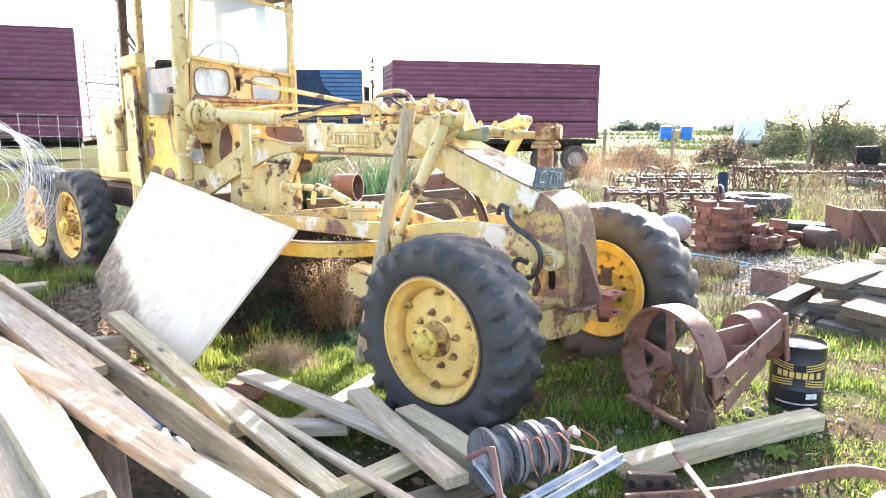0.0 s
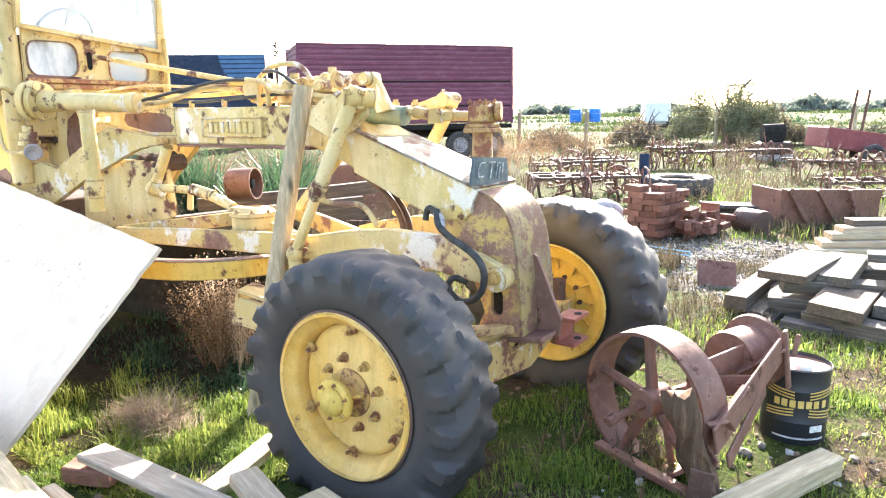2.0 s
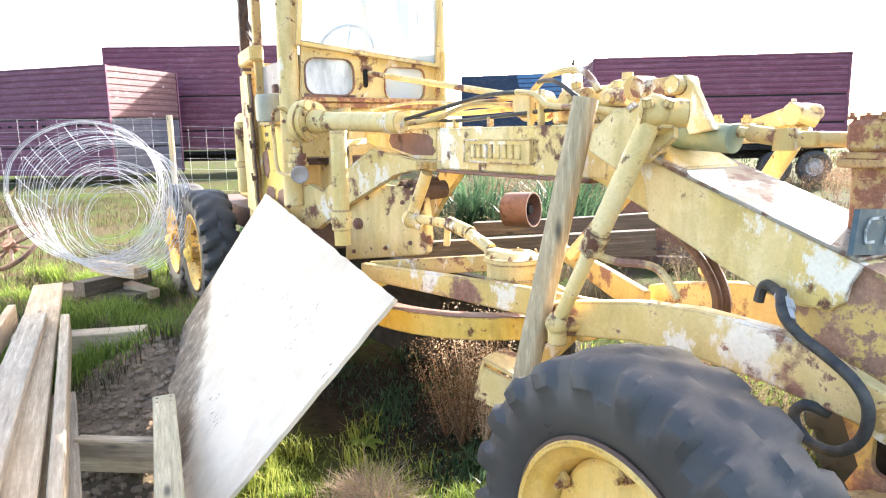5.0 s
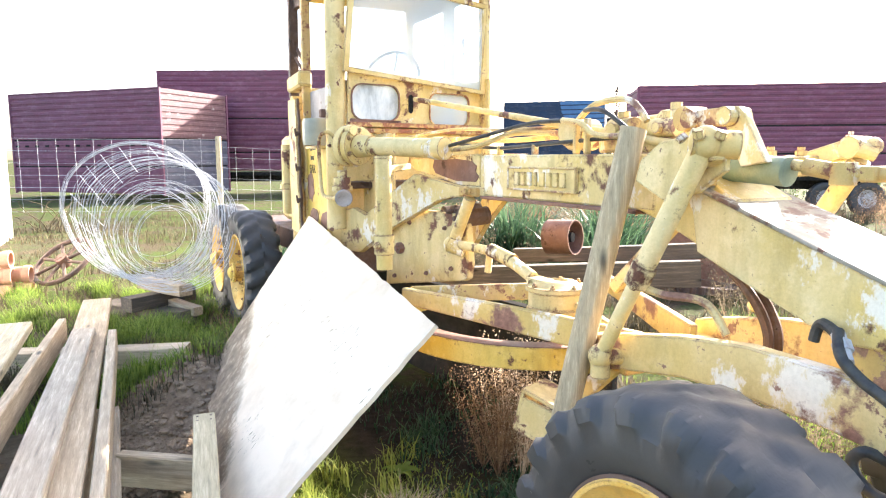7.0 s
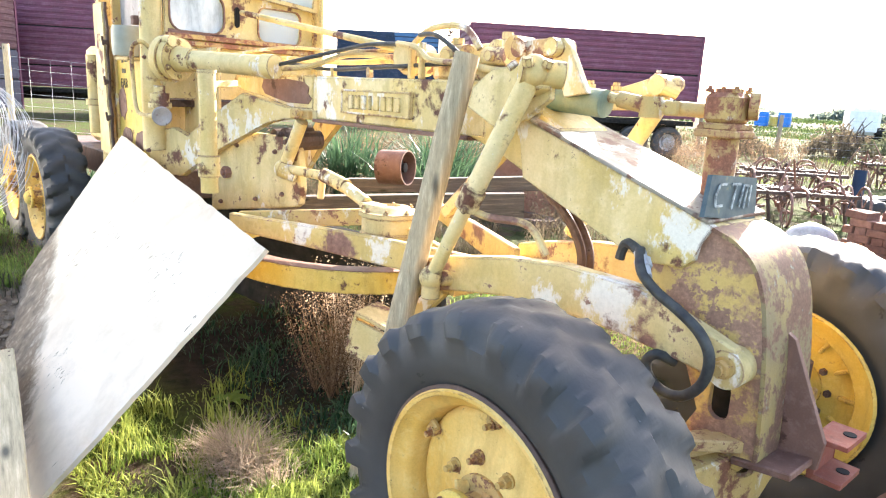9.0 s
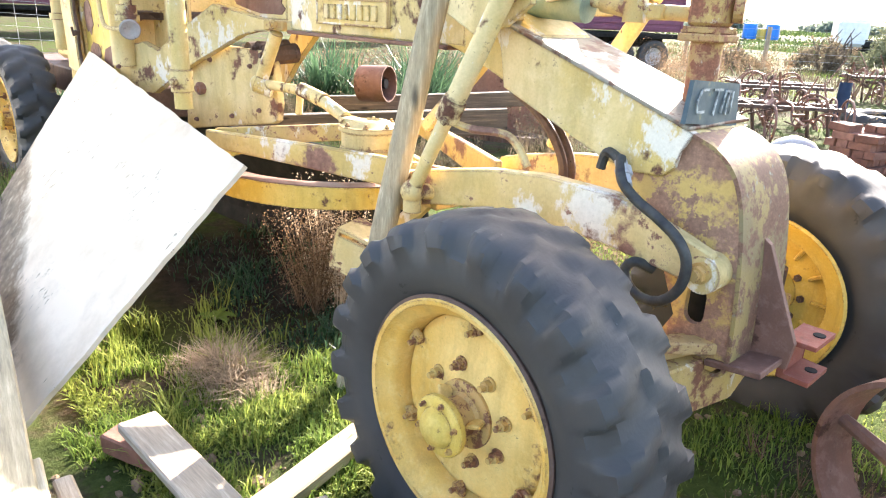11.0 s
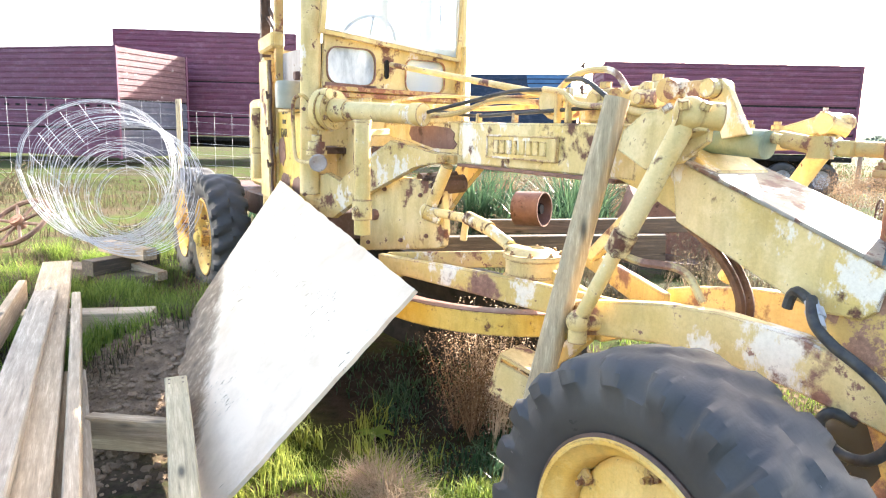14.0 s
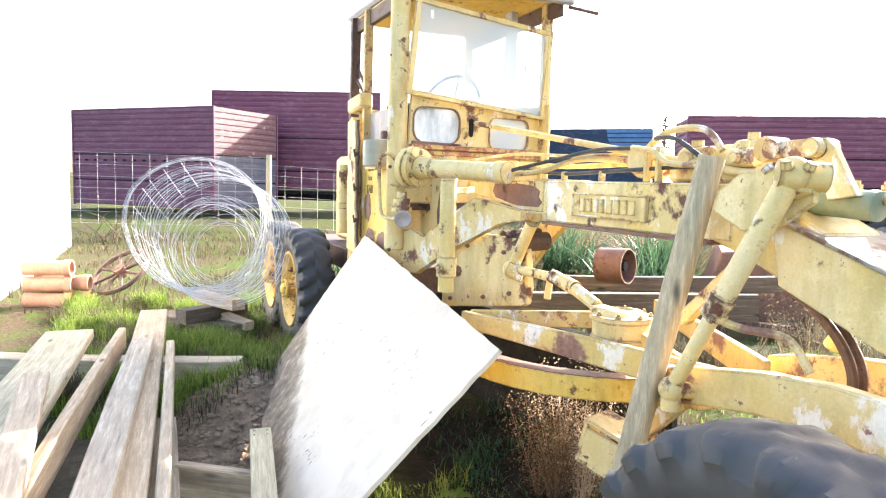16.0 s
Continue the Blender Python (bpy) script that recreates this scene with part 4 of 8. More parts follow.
for q in range(6):
    an = math.pi * (q + 0.5) / 3
    p = Vector((-4.975, 2.602, 1.513)) + Vector((-0.03, 0.085, 0)) * math.cos(an) + Vector((0, 0, 0.09)) * math.sin(an)
    bolt(hd, p, (0.94, 0.35, -0.02), 0.014, 0.014)
rod(hd, (-5.0, 2.54, 1.60), (-4.94, 2.56, 1.605), 0.03, n=12)
part("cylinder_head", hd, "yellow_paint", cy, "", True)
gb = B()
slab(gb, [(-4.97, 0.676), (-4.94, 1.06), (-4.62, 1.15), (-4.33, 1.14), (-4.29, 1.08), (-4.271, 0.884), (-4.285, 0.80), (-4.311, 0.783)], 2.76, 2.80, 0.006, lambda x: 0.27 * (x + 4.97))
gbo = part("gearbox_plate", gb, "yellow_paint", grader, "stained yellow gearbox side sheet with rust spots")
for x, z in ((-4.9, 1.02), (-4.74, 1.07), (-4.45, 1.06), (-4.40, 0.84), (-4.88, 0.74), (-4.6, 0.79)):
    part("plate_bolt", bolt(B(), (x, 2.76 + 0.27 * (x + 4.97), z), (0.25, -1, 0), 0.013, 0.01), "rust", gbo)
nb = B()
rod(nb, (-4.823, 2.775, 0.913), (-4.823, 2.81, 0.913), 0.034, n=8)
rod(nb, (-4.823, 2.762, 0.913), (-4.823, 2.78, 0.913), 0.018, n=8)
part("hex_plug", nb, "rust", gbo)
lev = B()
rod(lev, (-4.20, 2.915, 1.235), (-4.335, 2.895, 1.0), 0.032, n=14)
ball(lev, (-4.345, 2.89, 0.98), 0.05, 14)
rod(lev, (-4.33, 2.86, 0.985), (-4.27, 2.92, 0.955), 0.04, n=12)
rod(lev, (-4.29, 2.90, 0.985), (-3.98, 2.92, 0.985), 0.024, n=12)
rod(lev, (-4.0, 2.92, 0.99), (-3.80, 2.92, 0.96), 0.034, n=12)
rod(lev, (-3.87, 2.92, 0.975), (-3.62, 2.91, 0.91), 0.028, n=12)
box(lev, (-3.57, 2.91, 0.905), (0.12, 0.07, 0.025), None, 0.004)
rod(lev, (-4.12, 2.99, 0.98), (-4.16, 3.0, 0.85), 0.018, n=10)
part("shift_linkage", lev, "yellow_beam", grader, "", True)
brace = B()
bar(brace, (-3.3, 3.1, 0.9), (-2.98, 3.12, 1.22), 0.05, 0.05)
part("lift_strut", brace, "yellow_paint", grader)

# gear on top of the beam
gear = B()
rod(gear, (-5.19, 3.07, 1.815), (-2.40, 3.07, 1.402), 0.0165, n=12)
part("control_rod", gear, "yellow_paint", grader, "", True)
gear = B()
rod(gear, (-2.46, 3.07, 1.412), (-2.36, 3.08, 1.395), 0.026, n=12)
rod(gear, (-2.35, 3.08, 1.36), (-2.35, 3.08, 1.425), 0.036, n=16)
rod(gear, (-2.33, 3.09, 1.394), (-2.18, 3.13, 1.39), 0.022, n=12)
box(gear, (-2.28, 3.10, 1.392), (0.05, 0.055, 0.045), None, 0.006)
part("universal_joint", gear, "rusty_yellow", grader, "", True)
gear = B()
rod(gear, (-2.86, 3.05, 1.415), (-2.50, 3.05, 1.395), 0.045, n=20)
part("cross_shaft", gear, "patina", grader, "", True)
gear = B()
slab(gear, [(-2.684, 1.599), (-2.64, 1.597), (-2.617, 1.576), (-2.530, 1.425), (-2.62, 1.41), (-2.668, 1.523), (-2.70, 1.55)], 2.985, 3.015, 0.004)
rod(gear, (-2.665, 2.95, 1.568), (-2.665, 3.05, 1.568), 0.03, n=14)
part("lift_crank", gear, "yellow_beam", grader)
gear = B()
bar(gear, (-2.665, 2.965, 1.567), (-2.83, 2.99, 1.567), 0.03, 0.055)
bar(gear, (-2.665, 3.03, 1.567), (-2.83, 3.03, 1.567), 0.03, 0.055)
rod(gear, (-2.81, 2.95, 1.567), (-2.81, 3.06, 1.567), 0.032, n=14)
rod(gear, (-2.83, 3.01, 1.567), (-2.90, 3.02, 1.575), 0.03, n=14)
rod(gear, (-2.86, 2.98, 1.57), (-2.86, 3.07, 1.57), 0.042, n=18)
part("crank_link", gear, "rusty_yellow", grader)
gear = B()
bar(gear, (-2.80, 3.47, 1.408), (-2.58, 3.47, 1.472), 0.025, 0.06)
bar(gear, (-2.80, 3.53, 1.408), (-2.58, 3.53, 1.472), 0.025, 0.06)
rod(gear, (-2.80, 3.45, 1.41), (-2.80, 3.55, 1.41), 0.036, n=16)
rod(gear, (-2.575, 3.45, 1.472), (-2.575, 3.55, 1.472), 0.038, n=16)
rod(gear, (-2.55, 3.46, 1.47), (-2.51, 3.50, 1.45), 0.028, n=12)
ball(gear, (-2.52, 3.5, 1.475), 0.03, 10)
bolt(gear, (-2.60, 3.5, 1.50), (0, 0, 1), 0.016, 0.014)
part("crank_link", gear, "yellow_arm", grader)
gear = B()
rod(gear, (-2.95, 3.52, 0.84), (-2.56, 3.5, 1.43), 0.034, n=14)
part("lift_cylinder", gear, "yellow_paint", grader, "", True)
gear = B()
bar(gear, (-2.72, 3.05, 1.40), (-2.72, 3.46, 1.41), 0.08, 0.07)
for y in (3.24, 3.40):
    rod(gear, (-2.71, y, 1.44), (-2.71, y, 1.462), 0.02, n=6)
    rod(gear, (-2.71, y, 1.462), (-2.71, y, 1.475), 0.013, n=8)
part("rocker_shaft", gear, "yellow_arm", grader)
gear = B()
for (x, y, z), r in (((-3.3, 3.12, 1.55), 0.05), ((-3.1, 3.2, 1.58), 0.045), ((-3.05, 3.1, 1.55), 0.036)):
    rod(gear, (x - 0.06, y, z), (x + 0.06, y, z), r, n=14)
    rod(gear, (x, y, z), (x, y, z + r + 0.025), r * 0.5, n=8)
    rod(gear, (x, y - r - 0.02, z), (x, y + r + 0.02, z), r * 0.6, n=8)
box(gear, (-3.2, 3.15, 1.49), (0.45, 0.12, 0.06), None, 0.01)
part("control_valve", gear, "yellow_arm", grader, "", True)
tank = B()
rod(tank, (-3.56, 3.06, 1.54), (-3.56, 3.18, 1.54), 0.068, n=22)
rod(tank, (-3.56, 3.03, 1.55), (-3.56, 3.06, 1.55), 0.06, n=22)
rod(tank, (-3.35, 3.2, 1.55), (-3.05, 3.2, 1.56), 0.055, n=18)
part("hydraulic_pump", tank, "yellow_paint", grader, "", True)
for k, (pts, r, mt) in enumerate((
        (((-4.36, 2.86, 1.5), (-4.1, 2.98, 1.56), (-3.8, 3.02, 1.6), (-3.55, 3.05, 1.6)), 0.010, "hose_rubber"),
        (((-4.5, 3.0, 1.52), (-4.1, 3.0, 1.49), (-3.7, 3.0, 1.50), (-3.2, 3.02, 1.52)), 0.009, "hose_rubber"),
        (((-5.15, 2.95, 1.56), (-4.6, 3.02, 1.60), (-4.1, 3.06, 1.58), (-3.7, 3.1, 1.58)), 0.009, "yellow_arm"),
        (((-5.15, 3.05, 1.52), (-4.7, 3.1, 1.55), (-4.2, 3.12, 1.53), (-3.6, 3.12, 1.54)), 0.013, "yellow_arm"),
        (((-3.6, 3.12, 1.60), (-3.45, 3.1, 1.665), (-3.25, 3.1, 1.665), (-3.17, 3.12, 1.58)), 0.014, "yellow_arm"),
        (((-3.55, 3.0, 1.6), (-3.4, 2.98, 1.58), (-3.3, 2.98, 1.53), (-3.1, 3.0, 1.52)), 0.012, "yellow_arm"),
        (((-3.2, 3.05, 1.55), (-3.35, 3.05, 1.63), (-3.5, 3.08, 1.64)), 0.010, "hose_rubber"),
        (((-4.45, 2.85, 1.48), (-4.2, 2.95, 1.50), (-4.0, 3.05, 1.56), (-3.7, 3.1, 1.55)), 0.014, "yellow_arm"))):
    part("hydraulic_hose" if mt == "hose_rubber" else "hydraulic_pipe", tube(B(), pts, r), mt, grader, "", True)
for x in (-4.05, -3.45, -3.38, -3.75):
    part("pipe_clip", bar(B(), (x, 3.0, 1.455), (x, 3.0, 1.60 - 0.1 * (x < -3.7)), 0.03, 0.02, (1, 0, 0)), "yellow_arm", grader)

# steering post with cap
col = B()
rod(col, (-2.13, 3.13, 1.06), (-2.13, 3.13, 1.325), 0.045, n=24)
part("steering_post", col, "post_rust", grader, "orange-rusted steering post", True)
col = B()
box(col, (-2.13, 3.13, 1.328), (0.125, 0.125, 0.022), None, 0.004)
box(col, (-2.13, 3.13, 1.348), (0.105, 0.105, 0.02), None, 0.004)
box(col, (-2.13, 3.13, 1.40), (0.10, 0.105, 0.09), None, 0.014)
rod(col, (-2.13, 3.13, 1.44), (-2.13, 3.13, 1.456), 0.038, n=16)
rod(col, (-2.08, 3.16, 1.41), (-2.055, 3.17, 1.41), 0.04, n=16)
for dx, dy in ((-0.04, -0.04), (0.04, -0.04), (0.04, 0.04), (-0.04, 0.04)):
    bolt(col, (-2.13 + dx, 3.13 + dy, 1.444), (0, 0, 1), 0.012, 0.01)
    bolt(col, (-2.13 + dx * 1.25, 3.13 + dy * 1.25, 1.339), (0, 0, 1), 0.01, 0.01)
part("steering_box", col, "post_rust", grader)
sg = B()
c4 = [Vector(p) for p in ((-2.045, 2.93, 1.225), (-2.045, 3.20, 1.205), (-2.03, 3.19, 1.085), (-2.03, 2.885, 1.115))]
nrm = (c4[1] - c4[0]).cross(c4[3] - c4[0]).normalized()
if nrm.x < 0:
    nrm = -nrm
fr_ = [sg.verts.new(p) for p in c4]
bk_ = [sg.verts.new(p - nrm * 0.014) for p in c4]
sg.faces.new(fr_)
sg.faces.new(bk_[::-1])
for i in range(4):
    sg.faces.new((fr_[i], fr_[(i + 1) % 4], bk_[(i + 1) % 4], bk_[i]))
sgp = part("hand_painted_plate", sg, "slate_green", grader, "dark green plate with faded white brush strokes")
u, v = (c4[1] - c4[0]), (c4[3] - c4[0])
for pts in (((0.34, 0.2), (0.18, 0.22), (0.12, 0.5), (0.16, 0.75), (0.3, 0.72)), ((0.42, 0.2), (0.62, 0.18)), ((0.53, 0.2), (0.5, 0.8)), ((0.66, 0.75), (0.7, 0.2)), ((0.78, 0.2), (0.77, 0.78)), ((0.86, 0.2), (0.87, 0.75)), ((0.70, 0.2), (0.86, 0.22))):
    P = [c4[0] + u * a + v * b + nrm * 0.004 for a, b in pts]
    st = B()
    for a, b in zip(P, P[1:]):
        bar(st, a, b, 0.003, 0.007, nrm.cross(b - a), 0)
    part("brush_stroke", st, "chalk_grey", sgp)

# hydraulic hose looping at the nose
hs = B()
tube(hs, [(-2.20, 2.87, 0.995), (-2.158, 2.82, 0.947), (-2.107, 2.82, 0.902), (-2.026, 2.81, 0.868), (-1.956, 2.80, 0.83), (-1.921, 2.80, 0.774), (-1.929, 2.80, 0.70), (-1.978, 2.80, 0.645), (-2.045, 2.81, 0.633), (-2.096, 2.82, 0.656), (-2.11, 2.82, 0.694), (-2.085, 2.83, 0.722), (-2.05, 2.87, 0.70)], 0.0148, 10)
ho = part("hydraulic_hose", hs, "hose_rubber", grader, "thick black hydraulic hose looping beside the nose", True)
fit_ = B()
rod(fit_, (-2.20, 2.87, 0.985), (-2.145, 2.826, 0.93), 0.019, n=8)
rod(fit_, (-2.185, 2.86, 0.97), (-2.165, 2.845, 0.95), 0.024, n=6)
part("hose_fitting", fit_, "grey_metal", ho)
elb = B()
tube(elb, [(-2.2, 2.87, 0.985), (-2.25, 2.89, 1.0), (-2.275, 2.9, 0.985), (-2.285, 2.9, 0.945)], 0.015, 8)
part("hose_elbow", elb, "hose_rubber", ho, "", True)
for dy in (0.0, 0.045):
    part("hydraulic_hose", tube(B(), [(-2.85, 3.1 + dy, 1.12), (-2.72, 3.1 + dy, 1.05), (-2.62, 3.1 + dy, 0.96), (-2.57, 3.1 + dy, 0.86), (-2.58, 3.1 + dy, 0.74)], 0.017), "rust_dark", grader, "", True)

# ---- cab and rear of the grader ----
X0, YN, YF = -5.22, 2.62, 3.66
pp = B()
lathe(pp, [(0.001, 1.0), (0.062, 1.0), (0.062, 2.95), (0.055, 2.95), (0.055, 2.7)], 24, Matrix.Translation((-5.30, 2.565, 0)) @ Matrix.Rotation(radians(90), 4, "X") @ Matrix.Rotation(radians(0), 4, "Z"))
bmesh.ops.rotate(pp, verts=pp.verts, cent=(-5.3, 2.565, 1.0), matrix=Matrix.Rotation(radians(2.0), 3, "Y"))
pipe = part("exhaust_pipe", pp, "yellow_paint", grader, "tall yellow pipe beside the cab", True)
lp = B()
tube(lp, [(-5.22, 2.54, 1.56), (-5.23, 2.50, 1.60), (-5.28, 2.465, 1.58), (-5.30, 2.46, 1.5), (-5.29, 2.46, 1.36), (-5.27, 2.46, 1.26), (-5.2, 2.46, 1.21), (-5.05, 2.5, 1.205)], 0.012, 8)
part("hand_loop", lp, "yellow_paint", grader, "", True)
for z in (1.0, 1.52, 2.2):
    part("pipe_bolt", bolt(B(), (-5.25, 2.52, z), (0.4, -0.9, 0), 0.012, 0.012), "rust", pipe)
part("pipe_lug", box(B(), (-5.33, 2.50, 1.72), (0.05, 0.04, 0.05), None, 0.006), "rust", pipe)


def rrect(cx, cz, w, h, r, n=4):
    pts = []
    for sx, sz, a0 in ((1, 1, 0), (-1, 1, 90), (-1, -1, 180), (1, -1, 270)):
        pts += arc(cx + sx * (w / 2 - r), cz + sz * (h / 2 - r), r, a0, a0 + 90, n)
    return pts


# front wall in (y, z), turned to stand across the grader
def across(bm, x, skew=0.0):
    for v in bm.verts:
        v.co = Vector((x + v.co.y - skew * (v.co.x - YN), v.co.x, v.co.z))
    return bm


WALL = [(YN - 0.02, 1.30), (YF, 1.30), (YF - 0.03, 1.95), (YN + 0.01, 2.0)]
w1, w2 = rrect(2.815, 1.79, 0.33, 0.215, 0.07), rrect(3.375, 1.765, 0.31, 0.20, 0.05)
SK = 0.12
fw = part("cab_front", across(slab(B(), WALL, -0.012, 0.012, 0.0, None, [w1, w2]), X0, SK), "yellow_paint", grader)
for k, wq in enumerate((w1, w2)):
    cy, cz = sum(p[0] for p in wq) / len(wq), sum(p[1] for p in wq) / len(wq)
    sh = [((p[0] - cy) * 1.05 + cy, (p[1] - cz) * 1.06 + cz) for p in wq]
    part("window_seal", across(slab(B(), sh, 0.012, 0.024, 0.0, None, [wq]), X0, SK), "rust" if k == 0 else "post_rust", fw)
    part("rusted_sill", across(box(B(), (cy, 0.016, min(p[1] for p in wq) - 0.012), (0.36, 0.012, 0.026), pose(0, 0, 0, 0, 1, 0), 0.003), X0, SK), "rust", fw, "flaking brown rust below the window")
    g = part("window_pane", across(slab(B(), wq, -0.003, 0.003), X0, SK), "milky_glass" if k == 0 else "old_glass", fw, "cloudy dirty window glass")
    g.visible_shadow = False
ribb = B()
for z0, z1, yy in ((1.635, 1.665, 0.03), (1.60, 1.63, 0.02)):
    box(ribb, (0.5 * (YN + YF), yy, 0.5 * (z0 + z1)), (YF - YN, 0.04, z1 - z0), None, 0.003)
part("cab_ledge", across(ribb, X0, SK), "post_rust", fw)
slt = B()
box(slt, (3.07, 0.016, 1.79), (0.03, 0.006, 0.12), None, 0.012)
part("rod_slot", across(slt, X0, SK), "soot", fw)
# windscreen: a loose framed sheet standing askew
WS = [(YN - 0.04, 1.965), (YN + 0.02, 2.555), (YF + 0.04, 2.475), (YF - 0.01, 1.875)]
inner = [(YN + 0.0, 1.99), (YN + 0.055, 2.52), (YF + 0.0, 2.445), (YF - 0.05, 1.905)]
ws = part("windscreen_frame", across(slab(B(), WS, 0.03, 0.055, 0.0, None, [inner]), X0, SK), "yellow_paint", grader)
g = part("window_pane", across(slab(B(), inner, 0.038, 0.044), X0, SK), "old_glass", ws, "dusty windscreen glass")
g.visible_shadow = False
la = B()
box(la, (YN + 0.13, 0.0465, 2.46), (0.022, 0.002, 0.05))
part("paper_label", across(la, X0, SK), "chalk_white", ws)
wp = B()
rod(wp, (3.47, 0.055, 1.98), (3.46, 0.06, 2.32), 0.004, n=6)
box(wp, (3.465, 0.06, 2.18), (0.02, 0.02, 0.1), None, 0.004)
part("wiper", across(wp, X0, SK), "galvanised", ws)
XB = -6.55
for (x, y, w) in ((X0 - 0.10, YF, 0.06), (XB, YF, 0.06)):
    part("cab_post", bar(B(), (x, y, 1.25), (x, y, 2.66), w, w, (1, 0, 0)), "yellow_paint", grader)
for x, w, mt in ((-6.10, 0.06, "rusty_yellow"), (-6.42, 0.07, "rust_dark")):
    part("cab_post", bar(B(), (x, YN, 1.0 if x > -6.3 else 1.9), (x + 0.03, YN, 2.66), w, 0.05, (1, 0, 0)), mt, grader)
part("side_arm_pad", box(B(), (-6.2, 2.60, 2.0), (0.34, 0.10, 0.11), pose(0, 0, 0, 0, -4, 0), 0.015), "yellow_paint", grader)
strut = B()
rod(strut, (-6.2, 2.66, 2.1), (-6.48, 2.64, 2.35), 0.015)
rod(strut, (-6.25, 2.64, 2.1), (-6.52, 2.62, 2.3), 0.012)
part("door_stay", strut, "rust_dark", grader)
roof = B()
box(roof, (-5.86, 0.5 * (YN + YF) + 0.03, 2.70), (1.52, 1.12, 0.05), None, 0.02)
box(roof, (-5.12, 0.5 * (YN + YF) + 0.03, 2.665), (0.05, 1.12, 0.09), None, 0.01)
rf = part("cab_roof", roof, "crate_white", grader, "weathered pale cab roof with a yellow underside")
part("roof_lining", box(B(), (-5.86, 0.5 * (YN + YF) + 0.03, 2.668), (1.46, 1.06, 0.012)), "yellow_deep", rf)
part("roof_rail", box(B(), (-5.85, YN + 0.02, 2.60), (1.4, 0.04, 0.10), None, 0.005), "rust_dark", grader)
part("roof_rail", box(B(), (-5.85, YF, 2.60), (1.4, 0.04, 0.10), None, 0.005), "rust_dark", grader)
hk = B()
rod(hk, (-5.1, YF + 0.02, 2.6), (-5.05, YF + 0.22, 2.57), 0.012, n=8)
part("roof_peg", hk, "rust_dark", grader)
# lower side panels
sp = B()
box(sp, (-5.78, YN, 1.22), (0.66, 0.03, 0.62), None, 0.004)
sd = part("side_panel", sp, "yellow_deep", grader, "deep yellow side panel with worn black stencilled words")
lettering("EAR", 0.085, 0.001, pose(-5.93, YN - 0.0175, 1.365, 90, 0, 0), "black_ink", sd, "stencil_letters", 0.95)
for dx, dz, wd in ((-0.02, 0.08, 0.07), (-0.04, 0.145, 0.035), (0.03, 0.15, 0.06)):
    part("stencil_bar", box(B(), (-5.91 + dx, YN - 0.0175, 1.365 + dz), (wd, 0.003, 0.028)), "black_ink", sd)
for cx, cz, sx, sz, sd2 in ((-5.98, 1.24, 0.09, 0.13, 3), (-5.66, 1.02, 0.13, 0.07, 4), (-5.92, 1.02, 0.12, 0.08, 5)):
    rr = random.Random(sd2)
    out = [(cx + sx * rr.uniform(0.65, 1.0) * math.cos(a), cz + sz * rr.uniform(0.65, 1.0) * math.sin(a)) for a in (2 * math.pi * q / 14 for q in range(14))]
    part("rust_patch", slab(B(), out, YN - 0.0185, YN - 0.0145), "rust", sd)
gp = B()
box(gp, (-5.80, YN + 0.03, 1.72), (0.62, 0.02, 0.40), None, 0.004)
part("side_panel", gp, "side_grey", grader, "grey side sheet with rust at the top")
cn = B()
lathe(cn, [(0.001, 1.53), (0.085, 1.53), (0.09, 1.55), (0.09, 1.68), (0.08, 1.70), (0.001, 1.705)], 24, Matrix.Translation((-5.58, 2.53, 0)) @ Matrix.Rotation(radians(90), 4, "X"))
part("filter_bowl", cn, "cream_can", grader, "", True)
part("bowl_bracket", box(B(), (-5.62, 2.58, 1.515), (0.24, 0.16, 0.02), None, 0.003), "yellow_paint", grader)
rag_ = random.Random(19)
edge_r = [(-6.07 + rag_.uniform(-0.03, 0.012), 0.88 + 0.055 * k) for k in range(19)]
edge_l = [(-6.29 + rag_.uniform(-0.012, 0.012), 1.87 - 0.12 * k) for k in range(9)]
part("side_channel", slab(B(), edge_r + edge_l, 2.535, 2.55), "yellow_paint", grader, "torn yellow sheet metal with rusted edges")
part("side_channel", bar(B(), (-6.24, 2.585, 0.95), (-6.22, 2.585, 1.9), 0.08, 0.06, (1, 0, 0)), "yellow_paint", grader)
part("rusted_edge", slab(B(), [(x - 0.004, z) for x, z in edge_r] + [(x + 0.012 + rag_.uniform(0, 0.02), z) for x, z in edge_r[::-1]], 2.545, 2.56), "rust_dark", grader)
for z in (1.14, 1.37, 1.62):
    lt = B()
    box(lt, (-6.045, 2.535, z), (0.03, 0.03, 0.03), None, 0.006)
    rod(lt, (-6.045, 2.52, z - 0.02), (-6.035, 2.51, z + 0.035), 0.007)
    part("latch", lt, "rust_dark", grader)
jag = B()
for k in range(5):
    bar(jag, (-6.3 + 0.05 * k, 2.55, 0.70 + 0.04 * (k % 3)), (-6.28 + 0.04 * k, 2.56, 1.1), 0.03, 0.012, (0, 1, 0))
part("step_strips", jag, "yellow_paint", grader)
part("frame_tail", box(B(), (-7.2, YC, 0.72), (3.0, 0.66, 0.2), None, 0.01), "rust_dark", grader)
bk = B()
box(bk, (-6.6, 0.5 * (YN + YF), 1.6), (0.04, 1.0, 0.8), None, 0.005)
part("cab_back", bk, "yellow_paint", grader)
fl = B()
box(fl, (-5.9, YC, 1.27), (1.3, 0.95, 0.04), None, 0.004)
part("cab_floor", fl, "rust_dark", grader)
fs = B()
box(fs, (-5.9, YF, 1.62), (1.3, 0.025, 0.72), None, 0.004)
part("side_panel", fs, "yellow_paint", grader)
swl = B()
